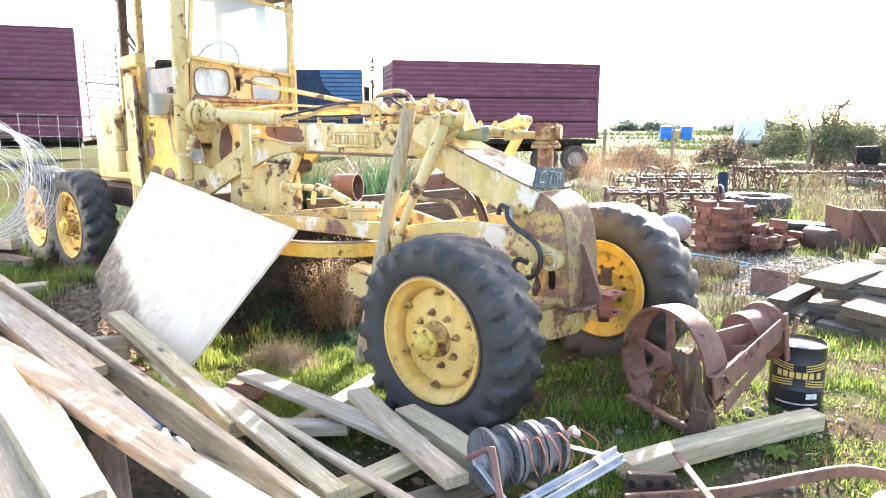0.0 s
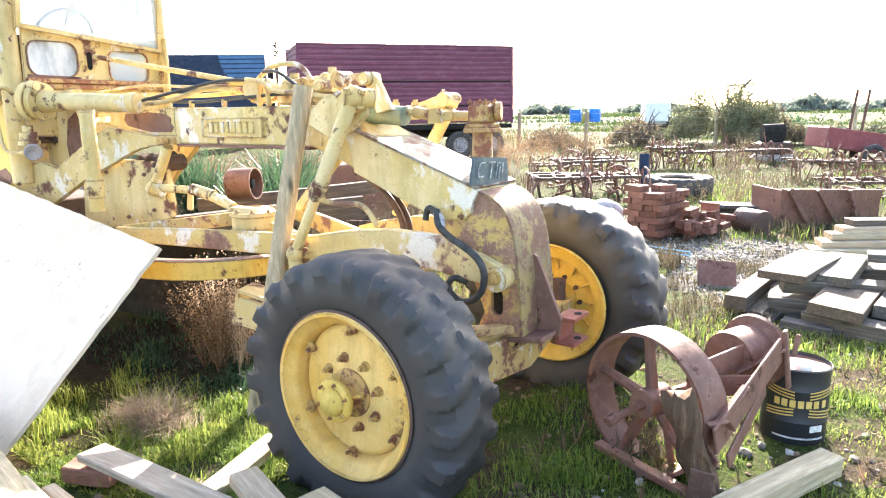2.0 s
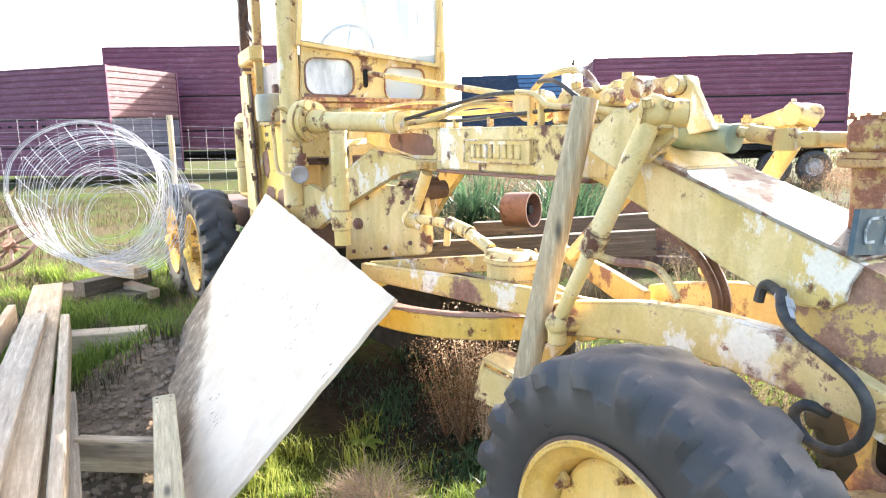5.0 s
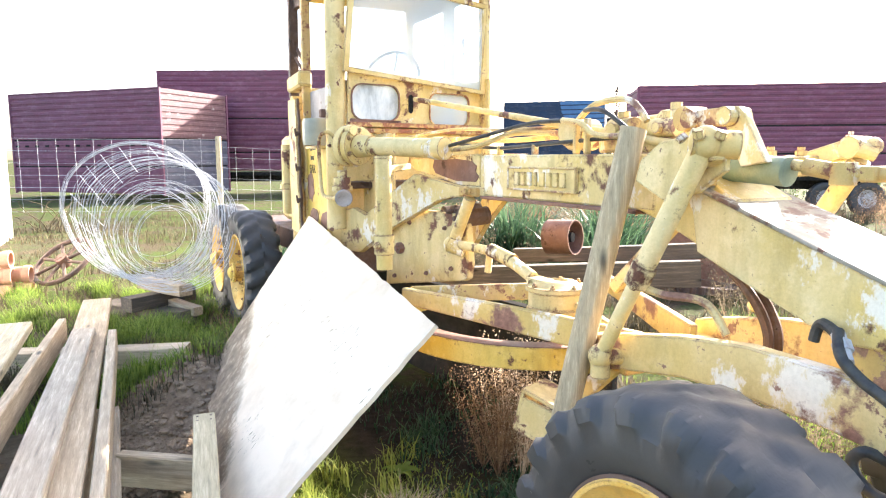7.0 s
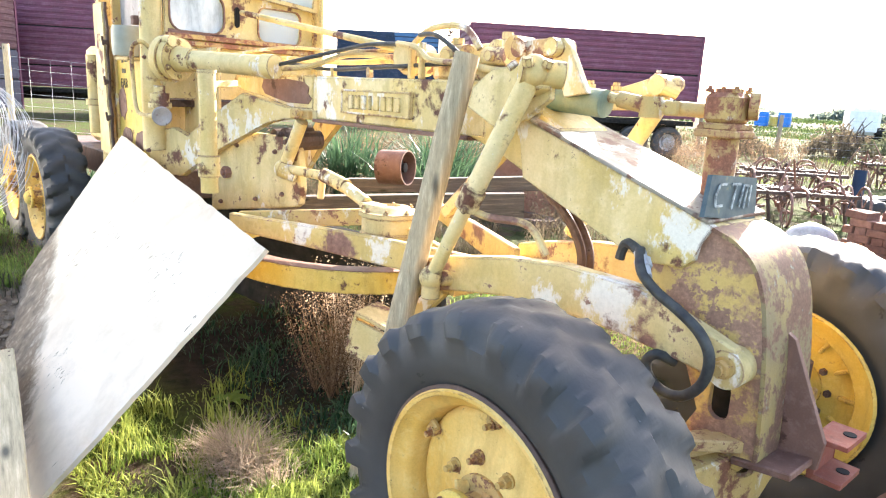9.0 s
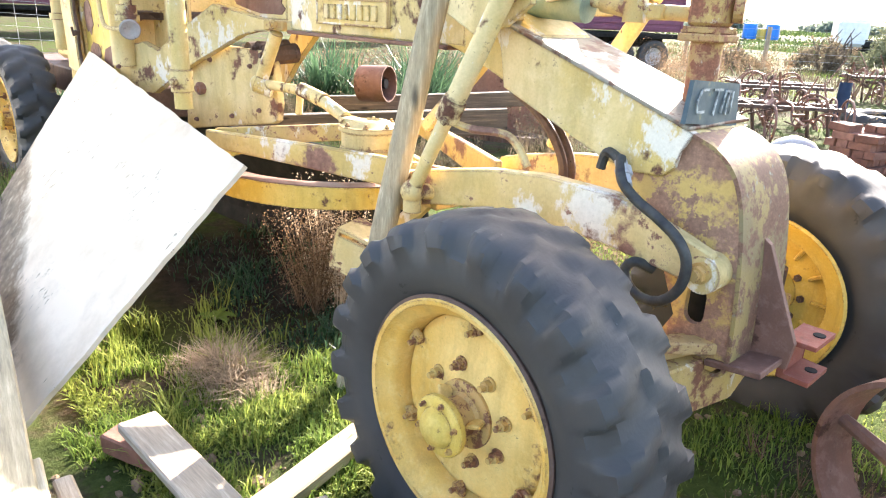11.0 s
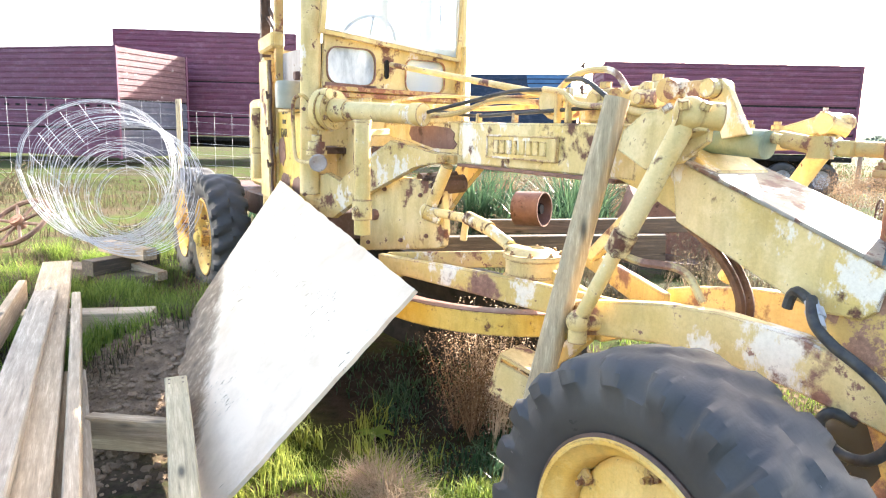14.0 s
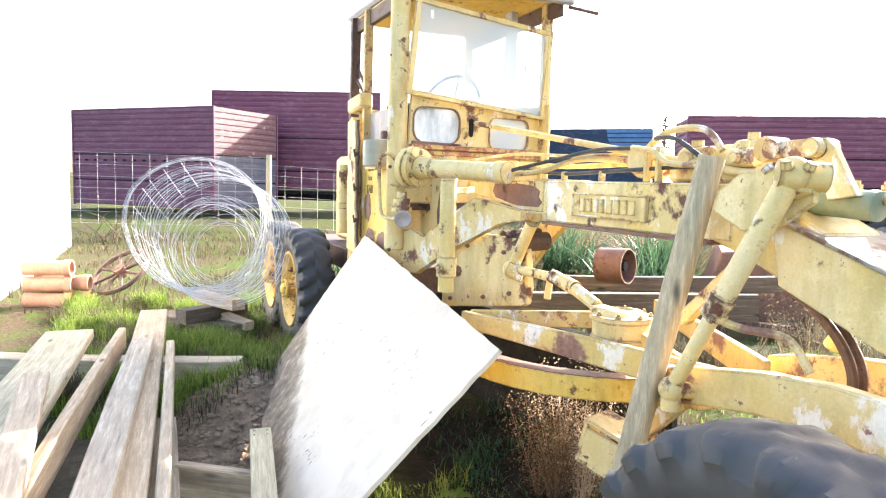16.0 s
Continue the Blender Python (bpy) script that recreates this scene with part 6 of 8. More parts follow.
def reel():
    t = thing("fence_reel", (-1.38, 2.0, -0.02), "grey geared fencing reel stand with three drums and orange twine", "fence reel")
    a, b = Vector((-1.45, 1.765, 0.165)), Vector((-1.34, 2.10, 0.15))
    d = (b - a).normalized()
    m = Matrix.Translation(a) @ d.to_track_quat("Y", "Z").to_matrix().to_4x4()
    L = (b - a).length
    for k, (y, r) in enumerate(((0.0, 0.125), (0.09, 0.12), (0.115, 0.12), (0.21, 0.115), (0.235, 0.115), (0.325, 0.11))):
        bm = B()
        lathe(bm, [(0.001, y), (0.05, y - 0.006), (0.055, y), (r - 0.008, y), (r, y - 0.005), (r, y + 0.012), (r - 0.008, y + 0.008), (0.001, y + 0.008)], 40, m)
        flange_part = part("reel_flange", bm, "reel_grey", t, "", True)
        for q in range(16):
            an = 2 * math.pi * q / 16
            part("spoke", rod(B(), m @ Vector((0.055 * math.cos(an), y - 0.002, 0.055 * math.sin(an))), m @ Vector(((r - 0.01) * math.cos(an), y - 0.002, (r - 0.01) * math.sin(an))), 0.0035, n=5), "reel_grey", flange_part)
    for y0, y1 in ((0.01, 0.09), (0.125, 0.21), (0.245, 0.325)):
        bm = B()
        lathe(bm, [(0.055, y0), (0.085, y0 + 0.01), (0.088, (y0 + y1) / 2), (0.085, y1 - 0.01), (0.055, y1)], 28, m)
        for q in range(4):
            r = 0.088 + 0.008 * rnd.random()
            ph = rnd.uniform(0, 6.28)
            yq = rnd.uniform(y0 + 0.01, y1 - 0.01)
            tube(bm, [m @ Vector((r * math.cos(ph + s), yq + 0.03 * math.sin(s + q), r * math.sin(ph + s))) for s in (0, 0.8, 1.6, 2.4, 3.2)], 0.0028, 5, 4)
        part("wound_twine", bm, ["reel_grey"], t, "", True)
    bm = B()
    for q in range(6):
        p = m @ Vector((0.07, 0.1 + 0.05 * q, 0.07))
        tube(bm, [p, p + Vector((0.06, -0.02, 0.05)), p + Vector((0.11, -0.05 + 0.02 * q, -0.02)), p + Vector((0.10, 0.0, -0.09))], 0.003, 5, 5)
    part("loose_twine", bm, "twine", t, "", True)
    bm = B()
    rod(bm, m @ Vector((0, -0.05, 0)), m @ Vector((0, L + 0.02, 0)), 0.014, n=12)
    lathe(bm, [(0.04, -0.02), (0.04, -0.006), (0.025, -0.012), (0.001, -0.012)], 24, m)
    part("axle", bm, "galvanised", t, "", True)
    side = d.cross(Vector((0, 0, 1))).normalized()
    for a0, b0, r in (((-1.30, 1.72, 0.03), (-1.14, 2.24, 0.13), 0.016), ((-1.25, 1.70, 0.02), (-1.10, 2.22, 0.12), 0.016)):
        bm = B()
        bar(bm, a0, b0, 0.04, 0.012)
        bar(bm, Vector(a0) + Vector((0, 0, 0.012)), Vector(b0) + Vector((0, 0, 0.012)), 0.012, 0.03)
        part("frame_rail", bm, "galvanised", t)
    for fr in (0.2, 0.8):
        p = Vector((-1.30, 1.72, 0.03)).lerp(Vector((-1.14, 2.24, 0.13)), fr)
        q = Vector((-1.25, 1.70, 0.02)).lerp(Vector((-1.10, 2.22, 0.12)), fr)
        part("cross_strap", bar(B(), p + Vector((0, 0, 0.02)), q + Vector((0, 0, 0.02)), 0.03, 0.008), "galvanised", t)
    part("support_arm", bar(B(), m @ Vector((0.0, L, 0)), (-1.15, 2.2, 0.12), 0.03, 0.008), "galvanised", t)
    part("support_arm", bar(B(), m @ Vector((0.0, -0.04, 0)), (-1.29, 1.73, 0.04), 0.03, 0.008), "galvanised", t)
    bm = B()
    bar(bm, m @ Vector((0.02, -0.05, 0.02)) + Vector((0.07, 0, 0.08)), (-1.14, 1.52, 0.02), 0.028, 0.008)
    part("crank_handle", bm, "rust", t)
    bm = B()
    rod(bm, m @ Vector((0.02, -0.05, 0.02)) + Vector((0.06, -0.01, 0.07)), m @ Vector((0, -0.04, 0)) + Vector((-0.01, -0.05, 0.03)), 0.011, n=10)
    part("handle_grip", bm, "rust", t)
    bm = B()
    tube(bm, [m @ Vector((0.05, 0.33, 0.0)), m @ Vector((0.09, 0.35, 0.1)), m @ Vector((0.13, 0.34, 0.1))], 0.012, 8, 4)
    ball(bm, m @ Vector((0.13, 0.34, 0.1)), 0.018)
    part("tension_lever", bm, "galvanised", t, "", True)


reel()


def plough_part():
    t = thing("plough_beam", (-0.7, 2.5, -0.05), "rusty curved iron plough beam with a bolted head", "plough part")
    bm = B()
    pts = smooth_line([(-1.03, 2.11, 0.015), (-0.76, 2.38, 0.035), (-0.57, 2.68, 0.045), (-0.42, 2.88, 0.055), (-0.27, 2.93, 0.05), (-0.17, 2.85, 0.0)], 6)
    for p, q in zip(pts, pts[1:]):
        bar(bm, p, q + (q - p) * 0.15, 0.02, 0.05)
    part("beam", bm, "rust", t)
    part("head_plate", box(B(), (-1.0, 2.27, 0.03), (0.2, 0.03, 0.09), pose(0, 0, 0, 0, 4, 45), 0.004), "rust_dark", t)
    for k in range(3):
        p = Vector((-1.05 + 0.05 * k, 2.205 + 0.05 * k, 0.04))
        part("bolt_hole", rod(B(), p, p + Vector((0.012, -0.012, 0.0)), 0.014, n=12), "soot", t)
    part("strap", bar(B(), (-0.97, 2.42, 0.12), (-0.74, 2.26, 0.05), 0.035, 0.01), "rust", t)
    bm = B()
    lathe(bm, [(0.001, -0.12), (0.07, -0.12), (0.075, -0.1), (0.075, 0.1), (0.06, 0.13), (0.001, 0.13)], 24, pose(-0.19, 2.70, 0.0, 0, 0, 50))
    single("plastic_canister", bm, "white_plastic", (-0.19, 2.70, -0.06), "white plastic canister lying in the grass", "canister", smooth=True)


plough_part()

# ---- the yard beyond ----
def bricks():
    t = thing("brick_stack", (-3.3, 9.2, -0.22), "loose stack of old red bricks, slumped at one side", "brick stack")
    bl, bw, bh = 0.225, 0.108, 0.076
    shared = []
    for k in range(3):
        bm = B()
        box(bm, (0, 0, 0), (bl, bw, bh), None, 0.006)
        for v in bm.verts:
            v.co += Vector([rnd.uniform(-1, 1) * 0.004 for _ in range(3)])
        shared.append(as_mesh(bm, "brick", "brick_red"))
    u, v = Vector((0.97, -0.2, 0)).normalized(), Vector((0.2, 0.97, 0)).normalized()
    o = Vector((-3.56, 8.82, -0.22))
    ang = math.degrees(math.atan2(u.y, u.x))

    def lay(p, a):
        ob = new("brick", rnd.choice(shared))
        ob.parent = t
        ob.matrix_local = Matrix.Translation(Vector(p) - t.location) @ pose(0, 0, 0, rnd.uniform(-2, 2), rnd.uniform(-2, 2), a + rnd.uniform(-5, 5))
    for c in range(9):
        for i in range(2):
            for j in range(3 if c < 8 else 2):
                if c >= 8 and (i + j) % 2:
                    continue
                off = 0.11 if c % 2 else 0.0
                p = o + u * (0.11 + i * 0.235 + off * 0.5) + v * (0.06 + j * 0.24) + Vector((0, 0, bh * (c + 0.5)))
                if (c + i) % 3 == 0:
                    for s in (-0.06, 0.06):
                        lay(p + u * s, ang + 90)
                else:
                    lay(p + v * -0.06, ang)
                    lay(p + v * 0.06, ang)
    for k in range(38):
        q = rnd.random()
        h = int(rnd.random() * 5.5 * (1 - q * 0.5))
        ob = new("brick", rnd.choice(shared))
        ob.parent = t
        p = o + u * (0.50 + 0.22 * q + rnd.uniform(0, 0.1)) + v * rnd.uniform(0.25, 1.3) + Vector((0, 0, bh * (h + 0.6)))
        ob.matrix_local = Matrix.Translation(p - t.location) @ pose(0, 0, 0, rnd.choice((0, 90)) + rnd.uniform(-6, 6), rnd.uniform(-8, 8), ang + rnd.choice((0, 90)) + rnd.uniform(-12, 12))


def lumber():
    """Boards heaped crosswise at the yard's edge."""
    G = "boards in the lumber heap"
    lab = "grey broken weatherboard in a heap of old timber"
    rows = (((-0.90, 5.52, 0.10), (-0.82, 6.3, 0.12), 0.33, 0.075), ((-1.08, 5.72, 0.015), (-0.35, 5.48, 0.015), 0.16, 0.15), ((-1.28, 5.85, 0.22), (-1.12, 6.7, 0.24), 0.34, 0.06), ((-0.99, 6.0, 0.20), (-0.93, 6.7, 0.25), 0.27, 0.07),
            ((-1.55, 5.68, 0.05), (-1.47, 6.5, 0.08), 0.16, 0.10), ((-1.42, 5.68, -0.05), (-1.36, 6.4, -0.04), 0.11, 0.10), ((-1.34, 5.68, -0.10), (-1.24, 6.3, -0.06), 0.09, 0.07), ((-1.79, 5.7, -0.14), (-1.70, 6.4, -0.10), 0.07, 0.05),
            ((-1.30, 5.98, 0.15), (-0.6, 6.25, 0.14), 0.16, 0.09), ((-1.40, 6.15, 0.02), (-0.2, 6.3, 0.02), 0.55, 0.20), ((-0.55, 5.7, 0.10), (-0.45, 6.6, 0.14), 0.3, 0.09), ((-0.62, 6.1, 0.24), (0.4, 6.35, 0.26), 0.25, 0.08),
            ((-0.25, 5.5, 0.06), (-0.1, 6.6, 0.08), 0.24, 0.12), ((-1.22, 5.62, -0.05), (-0.9, 5.58, -0.05), 0.12, 0.10), ((-0.8, 6.45, 0.32), (0.3, 6.55, 0.34), 0.2, 0.06), ((-1.25, 6.5, 0.17), (-0.2, 6.8, 0.2), 0.2, 0.1),
            ((0.05, 5.6, 0.10), (0.25, 6.6, 0.12), 0.28, 0.14), ((-0.3, 5.75, 0.22), (0.5, 5.9, 0.2), 0.2, 0.07))
    for a, b, w, h in rows:
        plank(a, b, w, h, rnd.choice(("timber_heap", "timber_heap", "timber_heap", "timber_dark")), lab, rnd.uniform(-5, 5), group=G)
    lab2 = "long pale weatherboard stacked flat on timber bearers"
    for k, (dy, z, m) in enumerate(((0, 0.10, "timber_mossy"), (0.1, 0.16, "timber_grey"), (0.2, 0.22, "timber_mossy"), (0.28, 0.27, "timber_grey"), (0.4, 0.33, "timber_dark"))):
        plank((-1.33 + 0.07 * k, 7.5 + dy, z + 0.02), (1.1, 8.5 + dy * 1.2, z + 0.1), 0.22, 0.055, m, lab2, rnd.uniform(-4, 4), group=G)
    for x in (-0.9, 0.6):
        plank((x, 7.45, 0.05), (x - 0.1, 8.5, 0.09), 0.1, 0.25, "timber_dark", "dark timber bearer under stacked boards", group=G)


def loose_iron():
    bm = B()
    box(bm, (0, 0, 0), (0.33, 0.008, 0.28), None, 0.002)
    bmesh.ops.transform(bm, matrix=pose(-1.93, 6.72, -0.05, -42, 4, 24), verts=bm.verts)
    single("steel_plate", bm, "rust", (-1.93, 6.72, -0.2), "square rusty steel plate propped on the ground", "steel plate")
    bm = B()
    lathe(bm, [(0.001, -0.2), (0.16, -0.2), (0.165, -0.18), (0.165, 0.18), (0.16, 0.2), (0.001, 0.2)], 28, pose(-2.27, 9.9, -0.06, 0, 0, 55))
    single("steel_roller", bm, "rust_dark", (-2.38, 10.0, -0.2), "rusty steel roller drum on its side", "roller", smooth=True)
    bm = B()
    box(bm, (-2.8, 11.2, -0.04), (0.85, 0.45, 0.05), pose(0, 0, 0, 0, 3, 35), 0.004)
    box(bm, (-2.8, 11.2, -0.13), (0.6, 0.1, 0.14), pose(0, 0, 0, 0, 0, 25), 0.004)
    single("timber_pallet", bm, "timber_heap", (-2.8, 11.2, -0.2), "low grey timber pallet on the ground", "pallet")
    bm = B()
    prof, wob = tyre_mesh(0.62, 0.40, 0.34)
    lathe(bm, prof, 80, Matrix.Translation((-4.25, 13.35, -0.03)) @ Matrix.Rotation(radians(90), 4, "X"), wob)
    single("old_tyre", bm, "rubber", (-4.25, 13.35, -0.2), "large black tyre lying flat in the grass", "tyre", smooth=True)
    bm = B()
    rod(bm, (-5.12, 14.0, -0.25), (-5.14, 14.05, 0.5), 0.1, n=14)
    single("pipe_stub", bm, "blue_box", (-5.12, 14.0, -0.25), "dark blue steel pipe standing in the grass", "pipe", smooth=True)
    bm = B()
    bmesh.ops.create_icosphere(bm, subdivisions=3, radius=0.26, matrix=Matrix.Translation((-4.05, 9.3, -0.02)) @ Matrix.Diagonal((1.1, 0.9, 0.8, 1)))
    for v in bm.verts:
        v.co += v.normal * 0.03 * noise.noise(v.co * 5)
    single("pale_boulder", bm, "grey_metal", (-4.05, 9.3, -0.2), "pale grey rounded boulder by the bricks", "boulder", smooth=True)
    for k in range(2):
        bm = B()
        tube(bm, [(-3.5, 7.4 + 0.05 * k, -0.05), (-3.0, 7.45 + 0.07 * k, -0.04 + 0.02 * k), (-2.4, 7.6, -0.1 + 0.04 * k)], 0.008, 6, 6)
        single("plastic_pipe", bm, "sky_blue_plastic", (-3.0, 7.5, -0.2), "thin pale blue plastic pipe on the shell ground", "pipe", group="plastic pipes")
    t = thing("steel_hopper", (-1.6, 11.3, -0.25), "rusty folded steel hopper with raised ribs", "hopper")
    c = [Vector(p) for p in ((-2.06, 10.62, 0.30), (-0.95, 11.3, 0.28), (-1.0, 11.35, -0.30), (-2.08, 10.68, -0.26))]
    bm = B()
    vs = [bm.verts.new(p) for p in c]
    vb = [bm.verts.new(p + Vector((-0.02, 0.03, 0))) for p in c]
    bm.faces.new(vs)
    bm.faces.new(vb[::-1])
    for i in range(4):
        bm.faces.new((vs[i], vs[(i + 1) % 4], vb[(i + 1) % 4], vb[i]))
    part("front_wall", bm, "rust", t)
    for a, b in (((0.05, 0.0), (0.32, 0.95)), ((0.34, 0.0), (0.62, 0.95)), ((0.66, 0), (0.8, 0.9))):
        f2 = lambda s, q: c[0].lerp(c[1], s).lerp(c[3].lerp(c[2], s), q) + Vector((0.03, -0.05, 0))
        part("rib", bar(B(), f2(*a), f2(*b), 0.05, 0.05), "rust", t)
    part("end_wall", bar(B(), c[0].lerp(c[3], 0.5) + Vector((0, 0.1, 0)), c[0].lerp(c[3], 0.5) + Vector((-0.5, 0.7, 0)), 0.02, 0.5), "rust", t)
    part("end_wall", bar(B(), c[1].lerp(c[2], 0.5), c[1].lerp(c[2], 0.5) + Vector((-0.5, 0.7, 0)), 0.02, 0.5), "rust", t)


def ring_mesh(bm, c, R_, r, nrm, n=26):
    m = Matrix.Translation(c) @ Vector(nrm).to_track_quat("Y", "Z").to_matrix().to_4x4()
    lathe(bm, [(R_ + r * math.cos(a), r * math.sin(a)) for a in (2 * math.pi * k / 6 for k in range(7))], n, m)


def implement(at, yaw, length, label, rows=6, wheels=2, seed=1, tines=True, height=0.55, clutter=0):
    """A rusty field implement: a long frame with cross bars, curved tines and spoked wheels."""
    rr = random.Random(seed)
    t = thing("harrow", at, label, "farm implement")
    M = Matrix.Translation(at) @ pose(0, 0, 0, 0, 0, yaw)
    P = lambda x, y, z: M @ Vector((x, y, z))
    for y in (-0.35, 0.1, 0.4):
        part("frame_bar", bar(B(), P(-length / 2, y, height + rr.uniform(-0.05, 0.03)), P(length / 2, y, height + rr.uniform(-0.05, 0.03)), 0.05, 0.05), "rust_dark", t)
    for k in range(rows):
        x = -length / 2 + length * (k + 0.5) / rows
        part("cross_bar", bar(B(), P(x, -0.4, height), P(x + rr.uniform(-0.1, 0.1), 0.45, height), 0.04, 0.03), "rust_dark", t)
        if tines:
            for y in (-0.3, 0.3):
                bm = B()
                h = height
                s = rr.uniform(0.15, 0.28)
                tube(bm, [P(x, y, h), P(x + 0.05, y - s * 0.6, h + s * 0.8), P(x + 0.05, y - s * 1.3, h + s * 0.2), P(x, y - s * 0.9, h - 0.25), P(x, y - s * 0.2, 0.05)], 0.014, 6, 4)
                part("tine", bm, "rust", t)
    for k in range(wheels):
        x = -length / 2 + length * k / max(1, wheels - 1)
        bm = B()
        R_ = rr.uniform(0.24, 0.34)
        c = P(x, -0.45, R_)
        nr = M.to_3x3() @ Vector((1, rr.uniform(-0.2, 0.2), 0))
        ring_mesh(bm, c, R_, 0.018, nr)
        side = nr.cross(Vector((0, 0, 1))).normalized()
        wh = part("wheel", bm, "rust", t)
        for q in range(6):
            a = math.pi * q / 3
            part("spoke", rod(B(), c, c + (side * math.cos(a) + Vector((0, 0, 1)) * math.sin(a)) * R_, 0.01, n=5), "rust", wh)
    for k in range(4):
        x = rr.uniform(-length / 2, length / 2)
        part("lever", bar(B(), P(x, 0, height), P(x + rr.uniform(-0.3, 0.3), rr.uniform(-0.2, 0.2), height + rr.uniform(0.2, 0.5)), 0.03, 0.015), "rust", t)
    for k in range(clutter):
        x, y = rr.uniform(-length / 2, length / 2), rr.uniform(-0.45, 0.5)
        z = rr.uniform(0.1, height * 1.15)
        if k % 4 == 0:
            bm = B()
            R_ = rr.uniform(0.1, 0.2)
            tube(bm, [P(x + R_ * math.cos(a), y + 0.05 * a, z + R_ * math.sin(a)) for a in (0, 0.7, 1.4, 2.1, 2.8, 3.5)], 0.016, 5, 3)
            part("curved_tine", bm, "rust", t)
        else:
            dv = Vector((rr.uniform(-1, 1), rr.uniform(-0.5, 0.5), rr.uniform(-0.6, 0.5))) * rr.uniform(0.15, 0.42)
            a_, b_ = Vector((x, y, z)), Vector((x, y, z)) + dv
            b_.z = max(0.03, b_.z)
            part("bar", bar(B(), P(*a_), P(*b_), rr.choice((0.03, 0.05, 0.08)), rr.choice((0.02, 0.04))), rr.choice(("rust", "rust_dark")), t)
    for x in (-length * 0.42, -length * 0.1, length * 0.3, length * 0.45):
        part("leg", bar(B(), P(x, 0.1, height), P(x + 0.1, 0.15, 0.0), 0.04, 0.04), "rust_dark", t)


def machines():
    implement((-5.35, 11.55, -0.22), 34, 1.9, "rusty harrow frame with small iron wheels", 7, 3, 3, False, 0.5, 34)
    implement((-5.9, 13.2, -0.2), 40, 1.5, "rusty heap of cultivator wheels and levers", 4, 4, 5, False, 0.6, 30)
    implement((-4.9, 19.6, -0.25), 35, 2.9, "long rusty cultivator frame with curved tines", 6, 3, 8, True, 0.5, 26)
    implement((-6.2, 18.9, -0.25), 35, 1.0, "old hay rake with tall curved tines", 4, 2, 12, True, 0.6, 22)
    implement((-2.0, 17.7, -0.3), 30, 2.3, "tangled rusty plough frames in dry grass", 5, 3, 15, True, 0.5, 30)
    implement((-1.2, 14.6, -0.3), 20, 1.8, "rusty disc frame beside the hopper", 5, 2, 21, False, 0.4, 22)
    implement((0.4, 18.6, -0.3), 40, 2.6, "long rusty seed drill frame in the grass", 6, 3, 31, True, 0.5, 30)
    implement((-7.6, 15.6, -0.25), 30, 1.6, "low heap of rusty plough iron", 4, 2, 33, False, 0.35, 30)
    implement((1.6, 22.5, -0.3), 25, 2.6, "rusty tangle of old harrow sections", 6, 2, 35, False, 0.5, 34)
    t = thing("engine_block", (-4.2, 22.4, -0.3), "dark greasy engine block on a stand", "engine")
    part("crankcase", box(B(), (-4.2, 22.4, 0.18), (0.9, 0.6, 0.35), pose(0, 0, 0, 0, 0, 30), 0.05), "rust_dark", t)
    part("cylinder_block", box(B(), (-4.25, 22.4, 0.5), (0.6, 0.45, 0.3), pose(0, 0, 0, 0, 0, 30), 0.05), "soot", t)
    bm = B()
    rod(bm, (-4.5, 22.2, 0.66), (-4.0, 22.5, 0.68), 0.2, n=18)
    part("air_cleaner", bm, "soot", t, "", True)
    part("stand", box(B(), (-4.2, 22.4, -0.15), (1.0, 0.5, 0.3), pose(0, 0, 0, 0, 0, 30), 0.02), "grey_metal", t)
    t = thing("tip_trailer", (-2.2, 22.8, -0.3), "small red tip trailer with a raised frame", "trailer")
    slope = pose(0, 0, 0, 0, 8, 33)
    part("tray", box(B(), (-2.2, 22.8, 0.38), (2.2, 1.2, 0.55), slope, 0.02), "red_cart", t)
    for s in (-1, 1):
        bm = B()
        prof, wob = tyre_mesh(0.32, 0.2, 0.16)
        lathe(bm, prof, 36, Matrix.Translation((-2.1 + 0.4 * s, 22.7 - 0.65 * s, 0.02)) @ pose(0, 0, 0, 0, 0, 33), wob)
        part("wheel", bm, "rubber", t, "", True)
    for x in (-2.55, -2.25):
        part("upright", bar(B(), (x, 23.9 + (x + 2.55) * 0.4, -0.3), (x + 0.18, 24.15 + (x + 2.55) * 0.4, 1.8), 0.12, 0.07, (1, 0, 0)), "rust_dark", t)
    bm = B()
    box(bm, (-0.6, 24.6, 0.55), (1.1, 0.9, 0.55), pose(0, 0, 0, 0, 0, 30), 0.06)
    bx = single("storage_tub", bm, "sky_blue_plastic", (-0.6, 24.6, -0.3), "pale blue plastic tub on a white base", "tub")
    part("base", box(B(), (-0.6, 24.6, 0.0), (1.2, 1.0, 0.6), pose(0, 0, 0, 0, 0, 30), 0.03), "white_plastic", bx)


